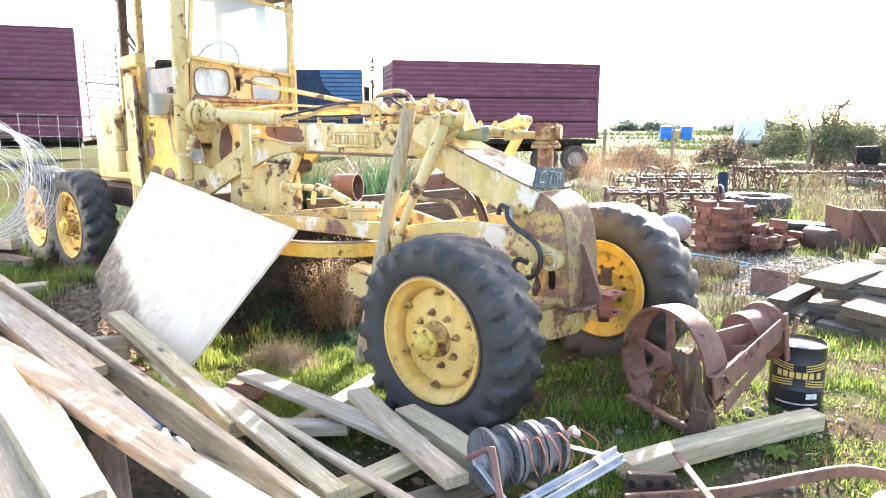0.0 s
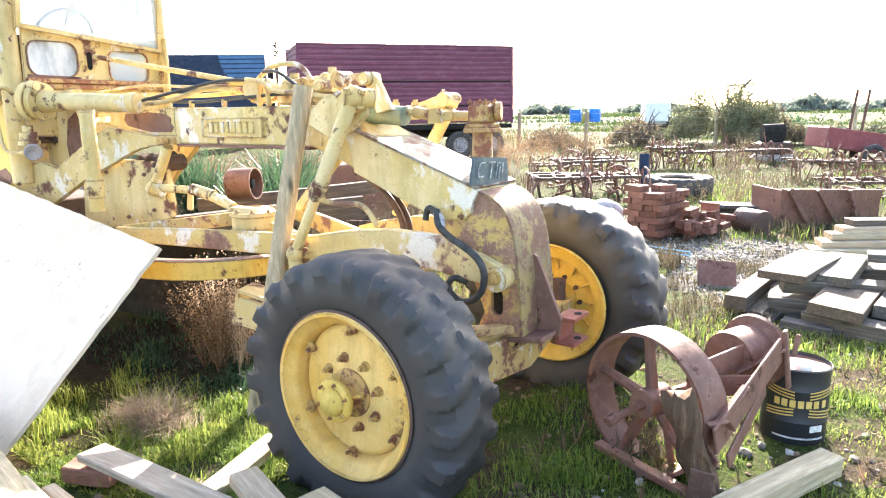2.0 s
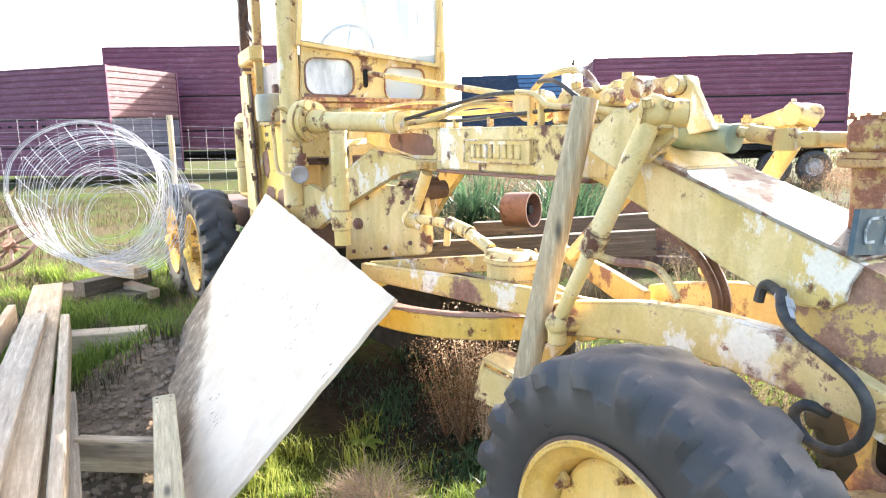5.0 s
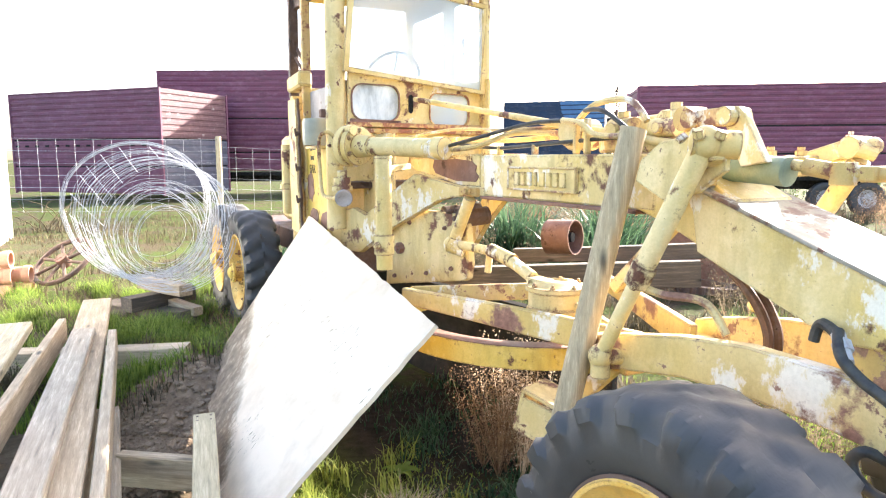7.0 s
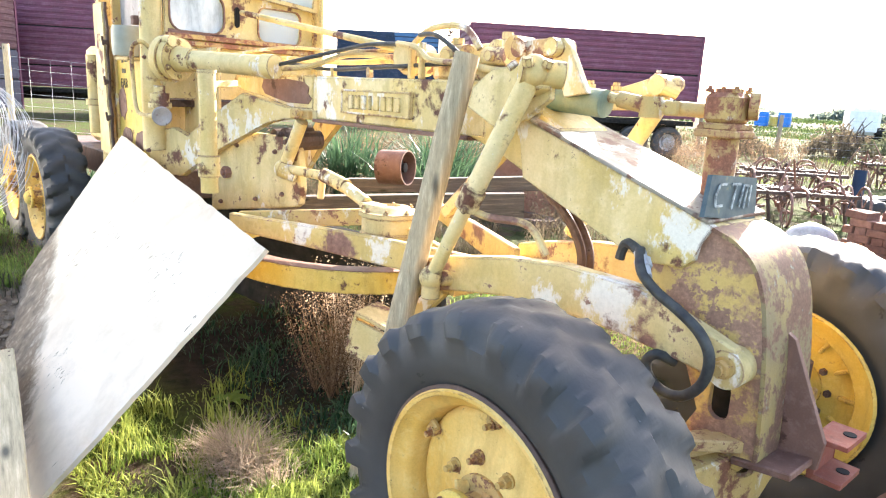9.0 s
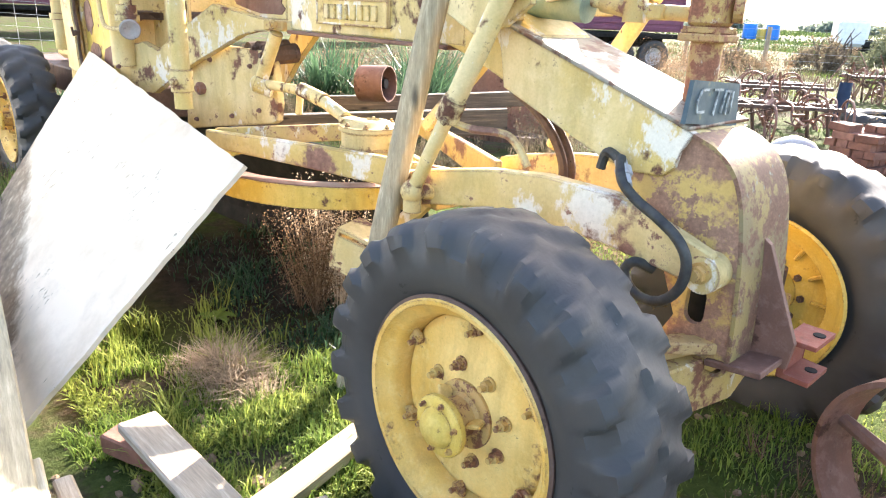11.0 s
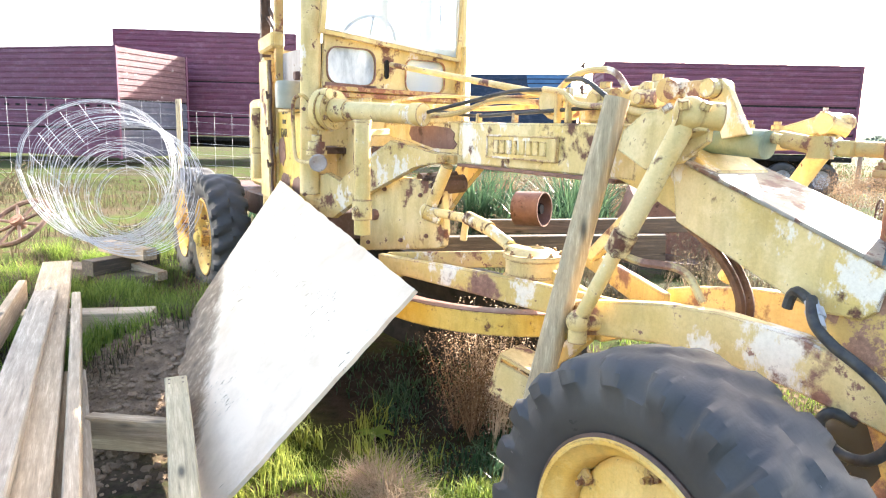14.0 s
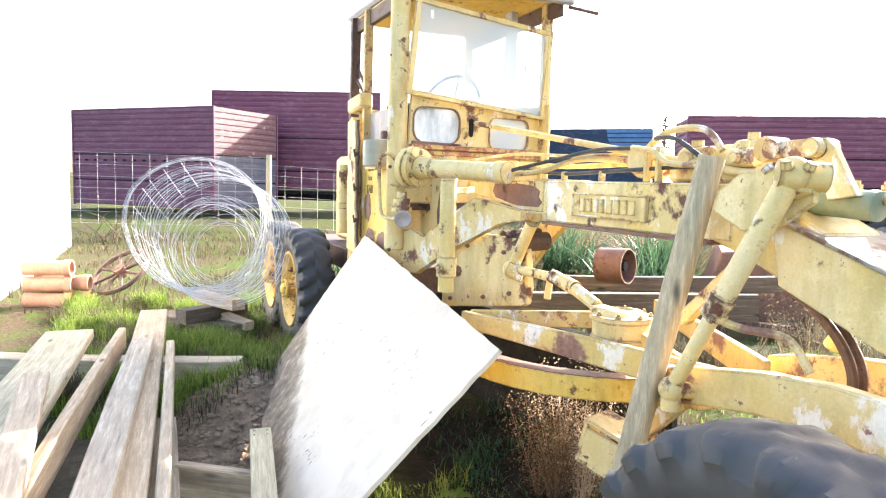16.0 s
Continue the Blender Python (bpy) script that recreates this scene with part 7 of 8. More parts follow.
def crate(name, A, Bq, depth, z0, z1, mat, splits, label, ribs=0.145, end_mat=None, chassis=True, vents=0):
    """A slatted stock crate on a trailer: its long side runs from A to Bq."""
    A, Bq = Vector((*A, 0)), Vector((*Bq, 0))
    d = (Bq - A).normalized()
    L = (Bq - A).length
    back = Vector((-d.y, d.x, 0))
    if back.dot(A - Vector((-1, 1, 0))) < 0:
        back = -back
    t = thing(name, (*((A + Bq) / 2 + back * depth / 2).xy, z0), label, "stock crate")
    R_ = frame_of(A, Bq)
    edges = [z1, *splits, z0]
    for k, (hi, lo) in enumerate(zip(edges, edges[1:])):
        lo2 = lo + 0.05
        p = part("side_panel", box(B(), (A + Bq) / 2 + back * 0.06 + Vector((0, 0, (hi + lo2) / 2)), (L, 0.05, hi - lo2), R_, 0.006), mat, t)
        n = max(1, int((hi - lo2) / ribs))
        for i in range(n):
            z = lo2 + (hi - lo2) * (i + 0.5) / n
            part("slat", box(B(), (A + Bq) / 2 + back * 0.025 + Vector((0, 0, z)), (L - 0.02, 0.035, (hi - lo2) / n * 0.62), R_, 0.012), mat, p)
        part("side_panel", box(B(), (A + Bq) / 2 + back * (depth - 0.03) + Vector((0, 0, (hi + lo2) / 2)), (L, 0.05, hi - lo2), R_, 0.006), mat, t)
        for c, far in ((A, -1), (Bq, 1)):
            # lower tiers of a contrasting end take the cast shadow as colour
            m2 = (end_mat or mat) if k == 0 or not end_mat or end_mat == mat else "crate_grey"
            e = part("end_panel", box(B(), c + back * depth / 2 - d * 0.03 * far + Vector((0, 0, (hi + lo2) / 2)), (0.05, depth - 0.1, hi - lo2), R_, 0.006), m2, t)
            for i in range(n):
                z = lo2 + (hi - lo2) * (i + 0.5) / n
                part("slat", box(B(), c + back * depth / 2 + d * 0.005 * far + Vector((0, 0, z)), (0.035, depth - 0.14, (hi - lo2) / n * 0.62), R_, 0.012), m2, e)
    for c in (A, Bq):
        for q in (0.03, depth - 0.03):
            part("corner_post", bar(B(), c + back * q + Vector((0, 0, z0)), c + back * q + Vector((0, 0, z1 + 0.02)), 0.08, 0.08, d), mat, t)
    for q in (0.03, depth - 0.03):
        part("top_rail", bar(B(), A + back * q + Vector((0, 0, z1)), Bq + back * q + Vector((0, 0, z1)), 0.06, 0.05), mat, t)
    # near-black floors added as backing, so the panel gaps read as shade
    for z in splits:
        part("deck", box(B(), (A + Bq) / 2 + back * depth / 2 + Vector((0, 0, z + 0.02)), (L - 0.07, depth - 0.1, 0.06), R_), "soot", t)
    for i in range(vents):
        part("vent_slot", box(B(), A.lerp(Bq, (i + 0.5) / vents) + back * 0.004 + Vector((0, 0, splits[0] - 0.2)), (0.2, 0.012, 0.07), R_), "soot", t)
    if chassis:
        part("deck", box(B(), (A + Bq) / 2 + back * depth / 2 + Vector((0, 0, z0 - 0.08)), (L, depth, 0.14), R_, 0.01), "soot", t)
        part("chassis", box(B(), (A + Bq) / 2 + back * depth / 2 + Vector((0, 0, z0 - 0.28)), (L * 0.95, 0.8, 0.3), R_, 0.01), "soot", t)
    return t, d, back


def trailer_wheel(t, c, d, back, R_=0.48):
    bm = B()
    prof, wob = tyre_mesh(R_, R_ * 0.56, 0.26)
    lathe(bm, prof, 40, Matrix.Translation(c) @ back.to_track_quat("Y", "Z").to_matrix().to_4x4(), wob)
    w = part("wheel", bm, "rubber", t, "", True)
    bm = B()
    lathe(bm, [(R_ * 0.56, -0.09), (R_ * 0.5, -0.06), (0.14, 0.0), (0.13, -0.06), (0.001, -0.06)], 28, Matrix.Translation(c) @ back.to_track_quat("Y", "Z").to_matrix().to_4x4())
    part("rim", bm, "grey_metal", w, "", True)


def backdrop_things():
    t, d, back = crate("stock_trailer", (-16.2, 15.25), (-12.15, 21.05), 2.4, 0.95, 3.45, "maroon", (2.30, 1.52), "maroon slatted stock crate on a road trailer")
    for s in (-0.75, -1.85, -5.6):
        trailer_wheel(t, Vector((-12.15, 21.05, 0.28)) + d * s + back * 0.15, d, back)
    part("mudguard", bar(B(), Vector((-12.15, 21.05, 0.85)) - d * 2.6 + back * 0.2, Vector((-12.15, 21.05, 0.85)) + back * 0.2, 0.4, 0.05), "soot", t)
    crate("stock_crate", (-32.75, -1.4), (-27.2, 3.5), 3.6, 0.15, 3.92, "maroon", (2.15, 1.15), "maroon stock crate with a faded pale end door, lower tiers painted as shade", 0.2, "maroon_faded", False, 14)
    crate("stock_crate", (-32.38, 3.96), (-29.0, 10.35), 2.45, 0.9, 5.08, "maroon", (3.1, 1.7), "tall maroon double-deck stock crate with dark gaps", 0.2)
    crate("stock_crate", (-31.6, 11.3), (-33.3, 13.75), 2.45, 0.9, 5.1, "crate_white", (3.2, 1.8), "white slatted stock crate end in full sun", 0.28, "crate_white")
    t = thing("container_box", (-27.5, 20.0, 0.9), "dark blue truck box with a lighter blue curved band", "truck box")
    R_ = frame_of((-28.9, 18.5, 0), (-25.4, 21.9, 0))
    c = Vector((-27.6, 20.9, 2.6))
    part("box_body", box(B(), c, (4.6, 2.3, 2.8), R_, 0.03), "blue_box", t)
    o = R_ @ Vector((0.0, -1.16, 0))
    bm = B()
    pts = [(2.28, 1.36), (2.28, -0.2)] + [(2.2 - 1.9 * math.sin(radians(a)), -0.2 + 1.56 * (1 - math.cos(radians(a)))) for a in (15, 30, 45, 60, 75, 90)]
    slab(bm, pts, -1.165, -1.152)
    bmesh.ops.transform(bm, matrix=Matrix.Translation(c) @ R_, verts=bm.verts)
    part("blue_band", bm, "band_blue", t)
    for k in range(13):
        part("rib", box(B(), c + R_ @ Vector((0, -1.17, -1.2 + 0.2 * k)), (4.6, 0.02, 0.05), R_), "blue_box", t)
    part("rear_ladder", box(B(), c + R_ @ Vector((2.5, -1.0, -0.2)), (0.25, 0.2, 1.6), R_, 0.02), "soot", t)
    part("truck_chassis", box(B(), c + Vector((0, 0, -1.7)), (4.6, 1.0, 0.5), R_), "soot", t)
    bm = B()
    rod(bm, (-25.2, 22.3, 0.0), (-25.15, 22.35, 3.6), 0.06, n=8)
    pole = single("flax_stalk", bm, "rust_dark", (-25.2, 22.3, -0.2), "tall dark dried flax flower stalk", "plant stalk")
    for k in range(36):
        bm = B()
        z = 3.2 + 1.4 * rnd.random()
        p = Vector((-25.15 + rnd.uniform(-0.06, 0.06), 22.35 + rnd.uniform(-0.15, 0.15) * (4.9 - z), z))
        ball(bm, p, 0.05, 6)
        part("seed_head", bm, "rust_dark", pole)


def fence(posts, z, wires, name, label, mesh=0.0, ph=1.35):
    t = thing(name, (*posts[0], z), label, "fence")
    for p in posts:
        zz = land(*p)
        bm = B()
        rod(bm, (p[0], p[1], zz - 0.2), (p[0] + 0.02, p[1], zz + ph), 0.075, n=10)
        part("post", bm, "log_wood", t, "", True)
    for k in range(wires):
        h = 0.12 + (ph - 0.2) * k / (wires - 1)
        for a, b in zip(posts, posts[1:]):
            mid = ((a[0] + b[0]) / 2, (a[1] + b[1]) / 2)
            tb = B()
            tube(tb, [(a[0], a[1], land(*a) + h), (mid[0], mid[1], (land(*a) + land(*b)) / 2 + h - 0.02), (b[0], b[1], land(*b) + h)], 0.004, 4, 3, False)
            part("wire", tb, "galvanised", t)
    if mesh:
        for a, b in zip(posts, posts[1:]):
            L = math.hypot(b[0] - a[0], b[1] - a[1])
            for k in range(1, int(L / mesh)):
                q = k * mesh / L
                x, y = a[0] + (b[0] - a[0]) * q, a[1] + (b[1] - a[1]) * q
                zz = land(x, y)
                part("stay_wire", rod(B(), (x, y, zz + 0.1), (x, y, zz + ph - 0.1), 0.003, n=4), "galvanised", t)


def left_side():
    # bundle of loose fencing wire
    t = thing("wire_coil", (-7.75, 1.68, 0.33), "loose coil of galvanised fencing mesh wire", "wire coil")
    rr = random.Random(4)
    C0, C1 = Vector((-8.05, 1.55, 0.98)), Vector((-7.55, 1.80, 0.83))
    for k in range(56):
        bm = B()
        if k < 9:
            q, R_ = rr.uniform(0, 0.06), 0.64 + rr.uniform(-0.02, 0.015)
        elif k < 34:
            q = 0.2 + 0.8 * (k - 9) / 24
            R_ = 0.60 - 0.04 * q + rr.uniform(-0.012, 0.012)
        else:
            q, R_ = rr.uniform(0.5, 1.0), rr.uniform(0.25, 0.5)
        c = C0.lerp(C1, q) + Vector((0, rr.uniform(-0.012, 0.012), rr.uniform(-0.012, 0.012) - (0.10 if k >= 34 else 0)))
        wild = 0.5 if k >= 34 else 0.05
        nrm = Vector((0.92, -0.28 + rr.uniform(-wild, wild), 0.10 + rr.uniform(-wild, wild) * 0.6))
        m = Matrix.Translation(c) @ nrm.to_track_quat("Y", "Z").to_matrix().to_4x4()
        ph = rr.uniform(0, 6.28) if k >= 34 else 0.6
        tube(bm, [m @ Vector((R_ * math.cos(s) * (1 + 0.03 * math.sin(3 * s + ph)), 0.03 * math.sin(s * 2 + ph), R_ * math.sin(s) * (1 + 0.02 * math.cos(2 * s + ph)))) for s in [2 * math.pi * i / 14 for i in range(15)]], 0.0021, 4, 3, False)
        part("wire_turn", bm, "galvanised", t)
    for k in range(22):
        bm = B()
        a = 2 * math.pi * k / 22 + rr.uniform(-0.1, 0.1)
        p = [C0.lerp(C1, q) + Vector((0.0, 0.96 * math.cos(a + 0.25 * q), math.sin(a + 0.25 * q))) * (0.62 - 0.06 * q) for q in (0.15, 0.5, 1.0)]
        tube(bm, p, 0.0024, 4, 3, False)
        part("cross_wire", bm, "galvanised", t)
    for a, b, w, h, m_ in (((-8.15, 1.58, 0.33), (-7.5, 1.88, 0.33), 0.13, 0.10, "timber"), ((-8.02, 1.98, 0.23), (-7.66, 1.40, 0.23), 0.15, 0.13, "timber_dark"), ((-8.1, 1.5, 0.10), (-7.5, 1.9, 0.10), 0.2, 0.18, "timber_dark")):
        plank(a, b, w, h, m_, "short timber offcut under the wire coil", group="offcuts under the coil")
    # spoked iron wheel lying in the grass
    w = thing("wagon_wheel", (-9.9, 0.86, 0.0), "rusty spoked wagon wheel half buried in grass", "wagon wheel")
    bm = B()
    nr = Vector((0.45, -0.55, 0.85))
    c = Vector((-9.9, 0.86, 0.30))
    ring_mesh(bm, c, 0.34, 0.028, nr, 36)
    part("rim", bm, "rust_dark", w, "", True)
    m = Matrix.Translation(c) @ nr.to_track_quat("Y", "Z").to_matrix().to_4x4()
    for q in range(8):
        a = math.pi * q / 4
        part("spoke", rod(B(), m @ Vector((0.05 * math.cos(a), 0, 0.05 * math.sin(a))), m @ Vector((0.33 * math.cos(a), 0, 0.33 * math.sin(a))), 0.018, n=8), "rust_dark", w)
    bm = B()
    rod(bm, m @ Vector((0, -0.06, 0)), m @ Vector((0, 0.06, 0)), 0.07, n=14)
    part("hub", bm, "rust", w, "", True)
    # stacked clay pipes
    for k, (y, z) in enumerate(((0.0, 0.02), (0.03, 0.20), (-0.01, 0.38), (0.28, 0.02), (0.24, 0.20))):
        bm = B()
        c = Vector((-9.75, 0.12 + y * 0.2, z)) + Vector((-0.16 * (y > 0.1), 0.30 * (y > 0.1), 0)) * 0.4
        m = Matrix.Translation(c) @ pose(0, 0, 0, 0, 0, -14)
        lathe(bm, [(0.062, -0.22), (0.085, -0.22), (0.085, 0.19), (0.095, 0.2), (0.095, 0.27), (0.075, 0.27), (0.062, 0.2), (0.062, -0.22)], 26, m)
        single("clay_pipe", bm, "terracotta", tuple(c - Vector((0, 0, 0.09))), "orange terracotta drain pipe in a small stack", "drain pipe", "stacked clay pipes", smooth=True)
    bm = B()
    box(bm, (-12.4, -0.42, 2.2), (9.0, 0.16, 4.8), pose(0, 0, 0, 0, 0, -1.5), 0.01)
    sw = single("wall_shed", bm, "white_plastic", (-12.4, -0.42, -0.2), "sunlit white painted shed wall", "wall", kind="structure")
    # dead branches against the fence
    bm = B()
    for k in range(16):
        p = Vector((-17.5 + rr.uniform(-0.4, 0.4), 0.5 + rr.uniform(-0.3, 0.3), -0.1))
        pts = [p]
        dvec = Vector((rr.uniform(-0.5, 0.5), rr.uniform(-0.6, 0.6), 0.9))
        for q in range(4):
            dvec += Vector((rr.uniform(-0.5, 0.5), rr.uniform(-0.5, 0.5), -0.12))
            pts.append(pts[-1] + dvec * 0.3)
        tube(bm, pts, (0.014, 0.003), 5, 3)
    single("dry_branches", bm, "bush_dry", (-17.5, 0.5, -0.1), "bare pale dead branches", "branches", kind="stuff")


def behind_grader():
    plank((-7.6, 3.9, 0.30), (-5.5, 6.05, 0.52), 0.14, 0.24, "timber_dark", "dark heavy timber beam behind the grader", group="heavy beams")
    plank((-7.1, 5.1, 0.50), (-5.55, 6.4, 0.66), 0.12, 0.14, "timber_dark", "dark heavy timber beam behind the grader", group="heavy beams")
    for p in ((-7.3, 4.2), (-6.4, 5.15)):
        bm = B()
        box(bm, (p[0], p[1], 0.0), (0.3, 0.3, 0.5), None, 0.02)
        single("timber_block", bm, "timber_dark", (p[0], p[1], -0.2), "dark timber block under heavy beams", "timber block", "bearer blocks")
    t = thing("iron_ring", (-6.3, 5.12, 0.53), "red-brown cast iron ring with an inner boss on the beams", "iron ring")
    nr = Vector((0.9, 0.42, 0.05))
    m = Matrix.Translation((-6.3, 5.12, 0.70)) @ nr.to_track_quat("Y", "Z").to_matrix().to_4x4()
    part("drum_shell", lathe(B(), [(0.152, -0.15), (0.165, -0.15), (0.165, 0.13), (0.152, 0.13), (0.152, -0.15)], 36, m), "rust", t, "", True)
    bm = B()
    rod(bm, m @ Vector((0, -0.08, 0)), m @ Vector((0, 0.1, 0)), 0.045, n=16)
    bar(bm, m @ Vector((-0.15, 0, 0)), m @ Vector((0.15, 0, 0)), 0.03, 0.05)
    lathe(bm, [(0.045, -0.01), (0.15, -0.01), (0.15, 0.0), (0.045, 0.0)], 28, m)
    part("boss", bm, "soot", t)
    bm = B()
    slab(bm, [(-0.87, -0.25), (0.62, -0.25), (0.75, 0.44), (0.25, 0.78), (-0.62, 0.69)], -0.37, 0.37, 0.03)
    bmesh.ops.transform(bm, matrix=pose(-7.35, 8.35, 0.03, 8, 0, 50), verts=bm.verts)
    single("rusty_tank", bm, "rust", (-7.35, 8.35, -0.2), "rusty folded steel tank behind the grader", "tank")
    bm = B()
    c = Vector((-6.85, 7.35, -0.04))
    lathe(bm, [(0.58, -0.04), (0.58, 0.04), (0.44, 0.04), (0.44, -0.04), (0.58, -0.04)], 160, Matrix.Translation(c) @ Matrix.Rotation(radians(84), 4, "X"), lambda a, i: 0.03 * (math.sin(a * 40) > 0) if i in (0, 1, 4) else 0)
    single("toothed_gear", bm, "rust_dark", tuple(c - Vector((0, 0, 0.15))), "rusty toothed ring gear in dry weeds", "gear")


bricks()
lumber()
loose_iron()
machines()
backdrop_things()
fence([(-20.6, 4.35), (-22.3, -1.5)], -0.1, 7, "wire_fence", "wire netting fence on a grey timber post", 0.45, 2.1)
fence([(-20.6, 4.35), (-19.2, 8.5)], -0.1, 7, "wire_fence", "wire netting fence along the yard", 0.45, 1.9)
fence([(-13.95, 24.8), (-11.75, 26.3), (-7.5, 29.2), (-3.0, 32.0), (4.0, 36.0)], -0.2, 6, "wire_fence", "post and wire fence across the far yard", 0, 1.45)
left_side()
behind_grader()

# ---- plants ----
def blades(name, spots, mat, label, length, width, lean=0.5, seed=3, curl=1.0):
    """Many thin bent blades joined into one object; spots gives (x, y, scale)."""
    rr = random.Random(seed)
    vs, fs = [], []
    for x, y, s in spots:
        z = land(x, y) - 0.01
        a = rr.uniform(0, 6.283)
        ln = rr.uniform(0.45, 1.15) * length * s
        out = rr.uniform(0.1, 1.0) * lean * ln
        w = width * rr.uniform(0.6, 1.2)
        dx, dy = math.cos(a), math.sin(a)
        px, py = -dy * w, dx * w
        k = len(vs)
        h1, h2 = ln * 0.55, ln * (1.0 - 0.35 * rr.random() * curl)
        vs += [(x - px, y - py, z), (x + px, y + py, z), (x + dx * out * 0.3 - px * 0.8, y + dy * out * 0.3 - py * 0.8, z + h1), (x + dx * out * 0.3 + px * 0.8, y + dy * out * 0.3 + py * 0.8, z + h1), (x + dx * out, y + dy * out, z + h2)]
        fs += [(k, k + 1, k + 3, k + 2), (k + 2, k + 3, k + 4)]
    me = bpy.data.meshes.new(name)
    me.from_pydata(vs, [], fs)
    me.materials.append(MATS[mat])
    ob = new(name, me)
    return tagged(ob, label, "grass", kind="stuff")


def scatter(n, x0, x1, y0, y1, seed, keep):
    rr = random.Random(seed)
    out = []
    while len(out) < n:
        x, y = rr.uniform(x0, x1), rr.uniform(y0, y1)
        k = keep(x, y)
        if rr.random() < k:
            out.append((x, y, 0.5 + 0.7 * k))
    return out


def soft(x, lo, hi):
    return min(1.0, max(0.0, (x - lo) / (hi - lo)))


def clump(x, y, f, lo=-0.1, hi=0.35, o=0.0):
    return soft(noise.noise((x * f + o, y * f, o)), lo, hi)


def shade_zone(x, y):
    """Thin growth in the deep shade under the machine."""
    return 0.15 if -5.0 < x < -3.35 and 2.36 + 0.5 * (x + 3.6) < y < 3.7 else 1.0


def near_keep(x, y):
    # bare: the soil by the plank pile and the shell ground
    bare = math.exp(-(((x + 5.2) / 0.75) ** 2 + ((y - 1.6) / 0.45) ** 2)) + math.exp(-(((x + 2.2) / 1.6) ** 2 + ((y - 8.0) / 1.6) ** 2))
    soil_zone = 1.0 if (-3.3 < x < -1.5 and y < 1.75) else 0.0
    under = 1.3 * math.exp(-(((x + 4.4) / 0.8) ** 2 + ((y - 2.9) / 0.7) ** 2))
    return max(0.0, 0.03 + 0.97 * clump(x, y, 2.9, 0.0, 0.35) - 1.2 * bare - 0.8 * soil_zone - under) * shade_zone(x, y)


blades("grass_tufts", scatter(22000, -4.4, 0.6, 1.55, 5.2, 1, near_keep), "grass_green", "bright green tufted grass round the wheels", 0.065, 0.0026, 0.9, 3)
blades("grass_tufts", scatter(2400, -3.75, -2.5, 1.75, 2.6, 11, lambda x, y: (0.05 + 0.95 * clump(x, y, 3.4, -0.1, 0.3)) * shade_zone(x, y)), "grass_green", "lush sunlit grass beside the front wheel", 0.08, 0.003, 0.8, 4)
blades("grass_tufts", scatter(22000, -9.5, -5.4, 0.3, 2.7, 2, near_keep), "grass_green", "green grass beside the rear wheels", 0.2, 0.0036, 0.8, 5)
blades("dry_grass", scatter(5000, -9.5, -5.2, 0.2, 2.7, 6, lambda x, y: clump(x, y, 1.7, 0.0, 0.4, 5.0)), "grass_dry", "dry straw-coloured grass among the green", 0.14, 0.003, 1.0, 6)
blades("grass_tufts", scatter(6000, -2.6, 1.0, 4.6, 11.5, 7, lambda x, y: clump(x, y, 1.1, 0.0, 0.4, 9.0) * (0.25 if math.hypot(x + 2.2, y - 7.8) < 1.5 else 1)), "grass_green", "green grass patches in the open yard", 0.09, 0.004, 0.7, 8)
blades("dry_grass", scatter(3500, -3.6, 1.0, 2.6, 11.0, 9, lambda x, y: clump(x, y, 1.4, 0.05, 0.4, 3.0)), "grass_dry", "pale dry grass in the yard", 0.13, 0.005, 1.0, 9)
blades("dry_grass", scatter(16000, -14, 6, 9, 30, 10, lambda x, y: clump(x, y, 0.45, -0.15, 0.3, 2.0) * (1 if y > 8 + abs(x) * 0.05 else 0)), "grass_dry", "tall dry grass between the old implements", 0.24, 0.007, 0.6, 10)
blades("grass_tufts", scatter(9000, -14, 6, 9, 30, 12, lambda x, y: clump(x, y, 0.4, 0.0, 0.3, 7.0)), "grass_green", "green grass between the old implements", 0.17, 0.007, 0.6, 12)
blades("dry_grass", scatter(9000, -20, -9, -2, 9, 13, lambda x, y: 0.3 + clump(x, y, 0.6, -0.1, 0.3, 2.0)), "grass_dry", "straw-coloured dry pasture beyond the wire", 0.14, 0.008, 0.8, 13)
blades("dry_grass", scatter(6000, -10.5, -5.0, 4.6, 9.5, 14, lambda x, y: clump(x, y, 1.0, -0.1, 0.3, 1.0)), "grass_dry", "dry grass and weeds behind the grader", 0.22, 0.005, 0.8, 14)


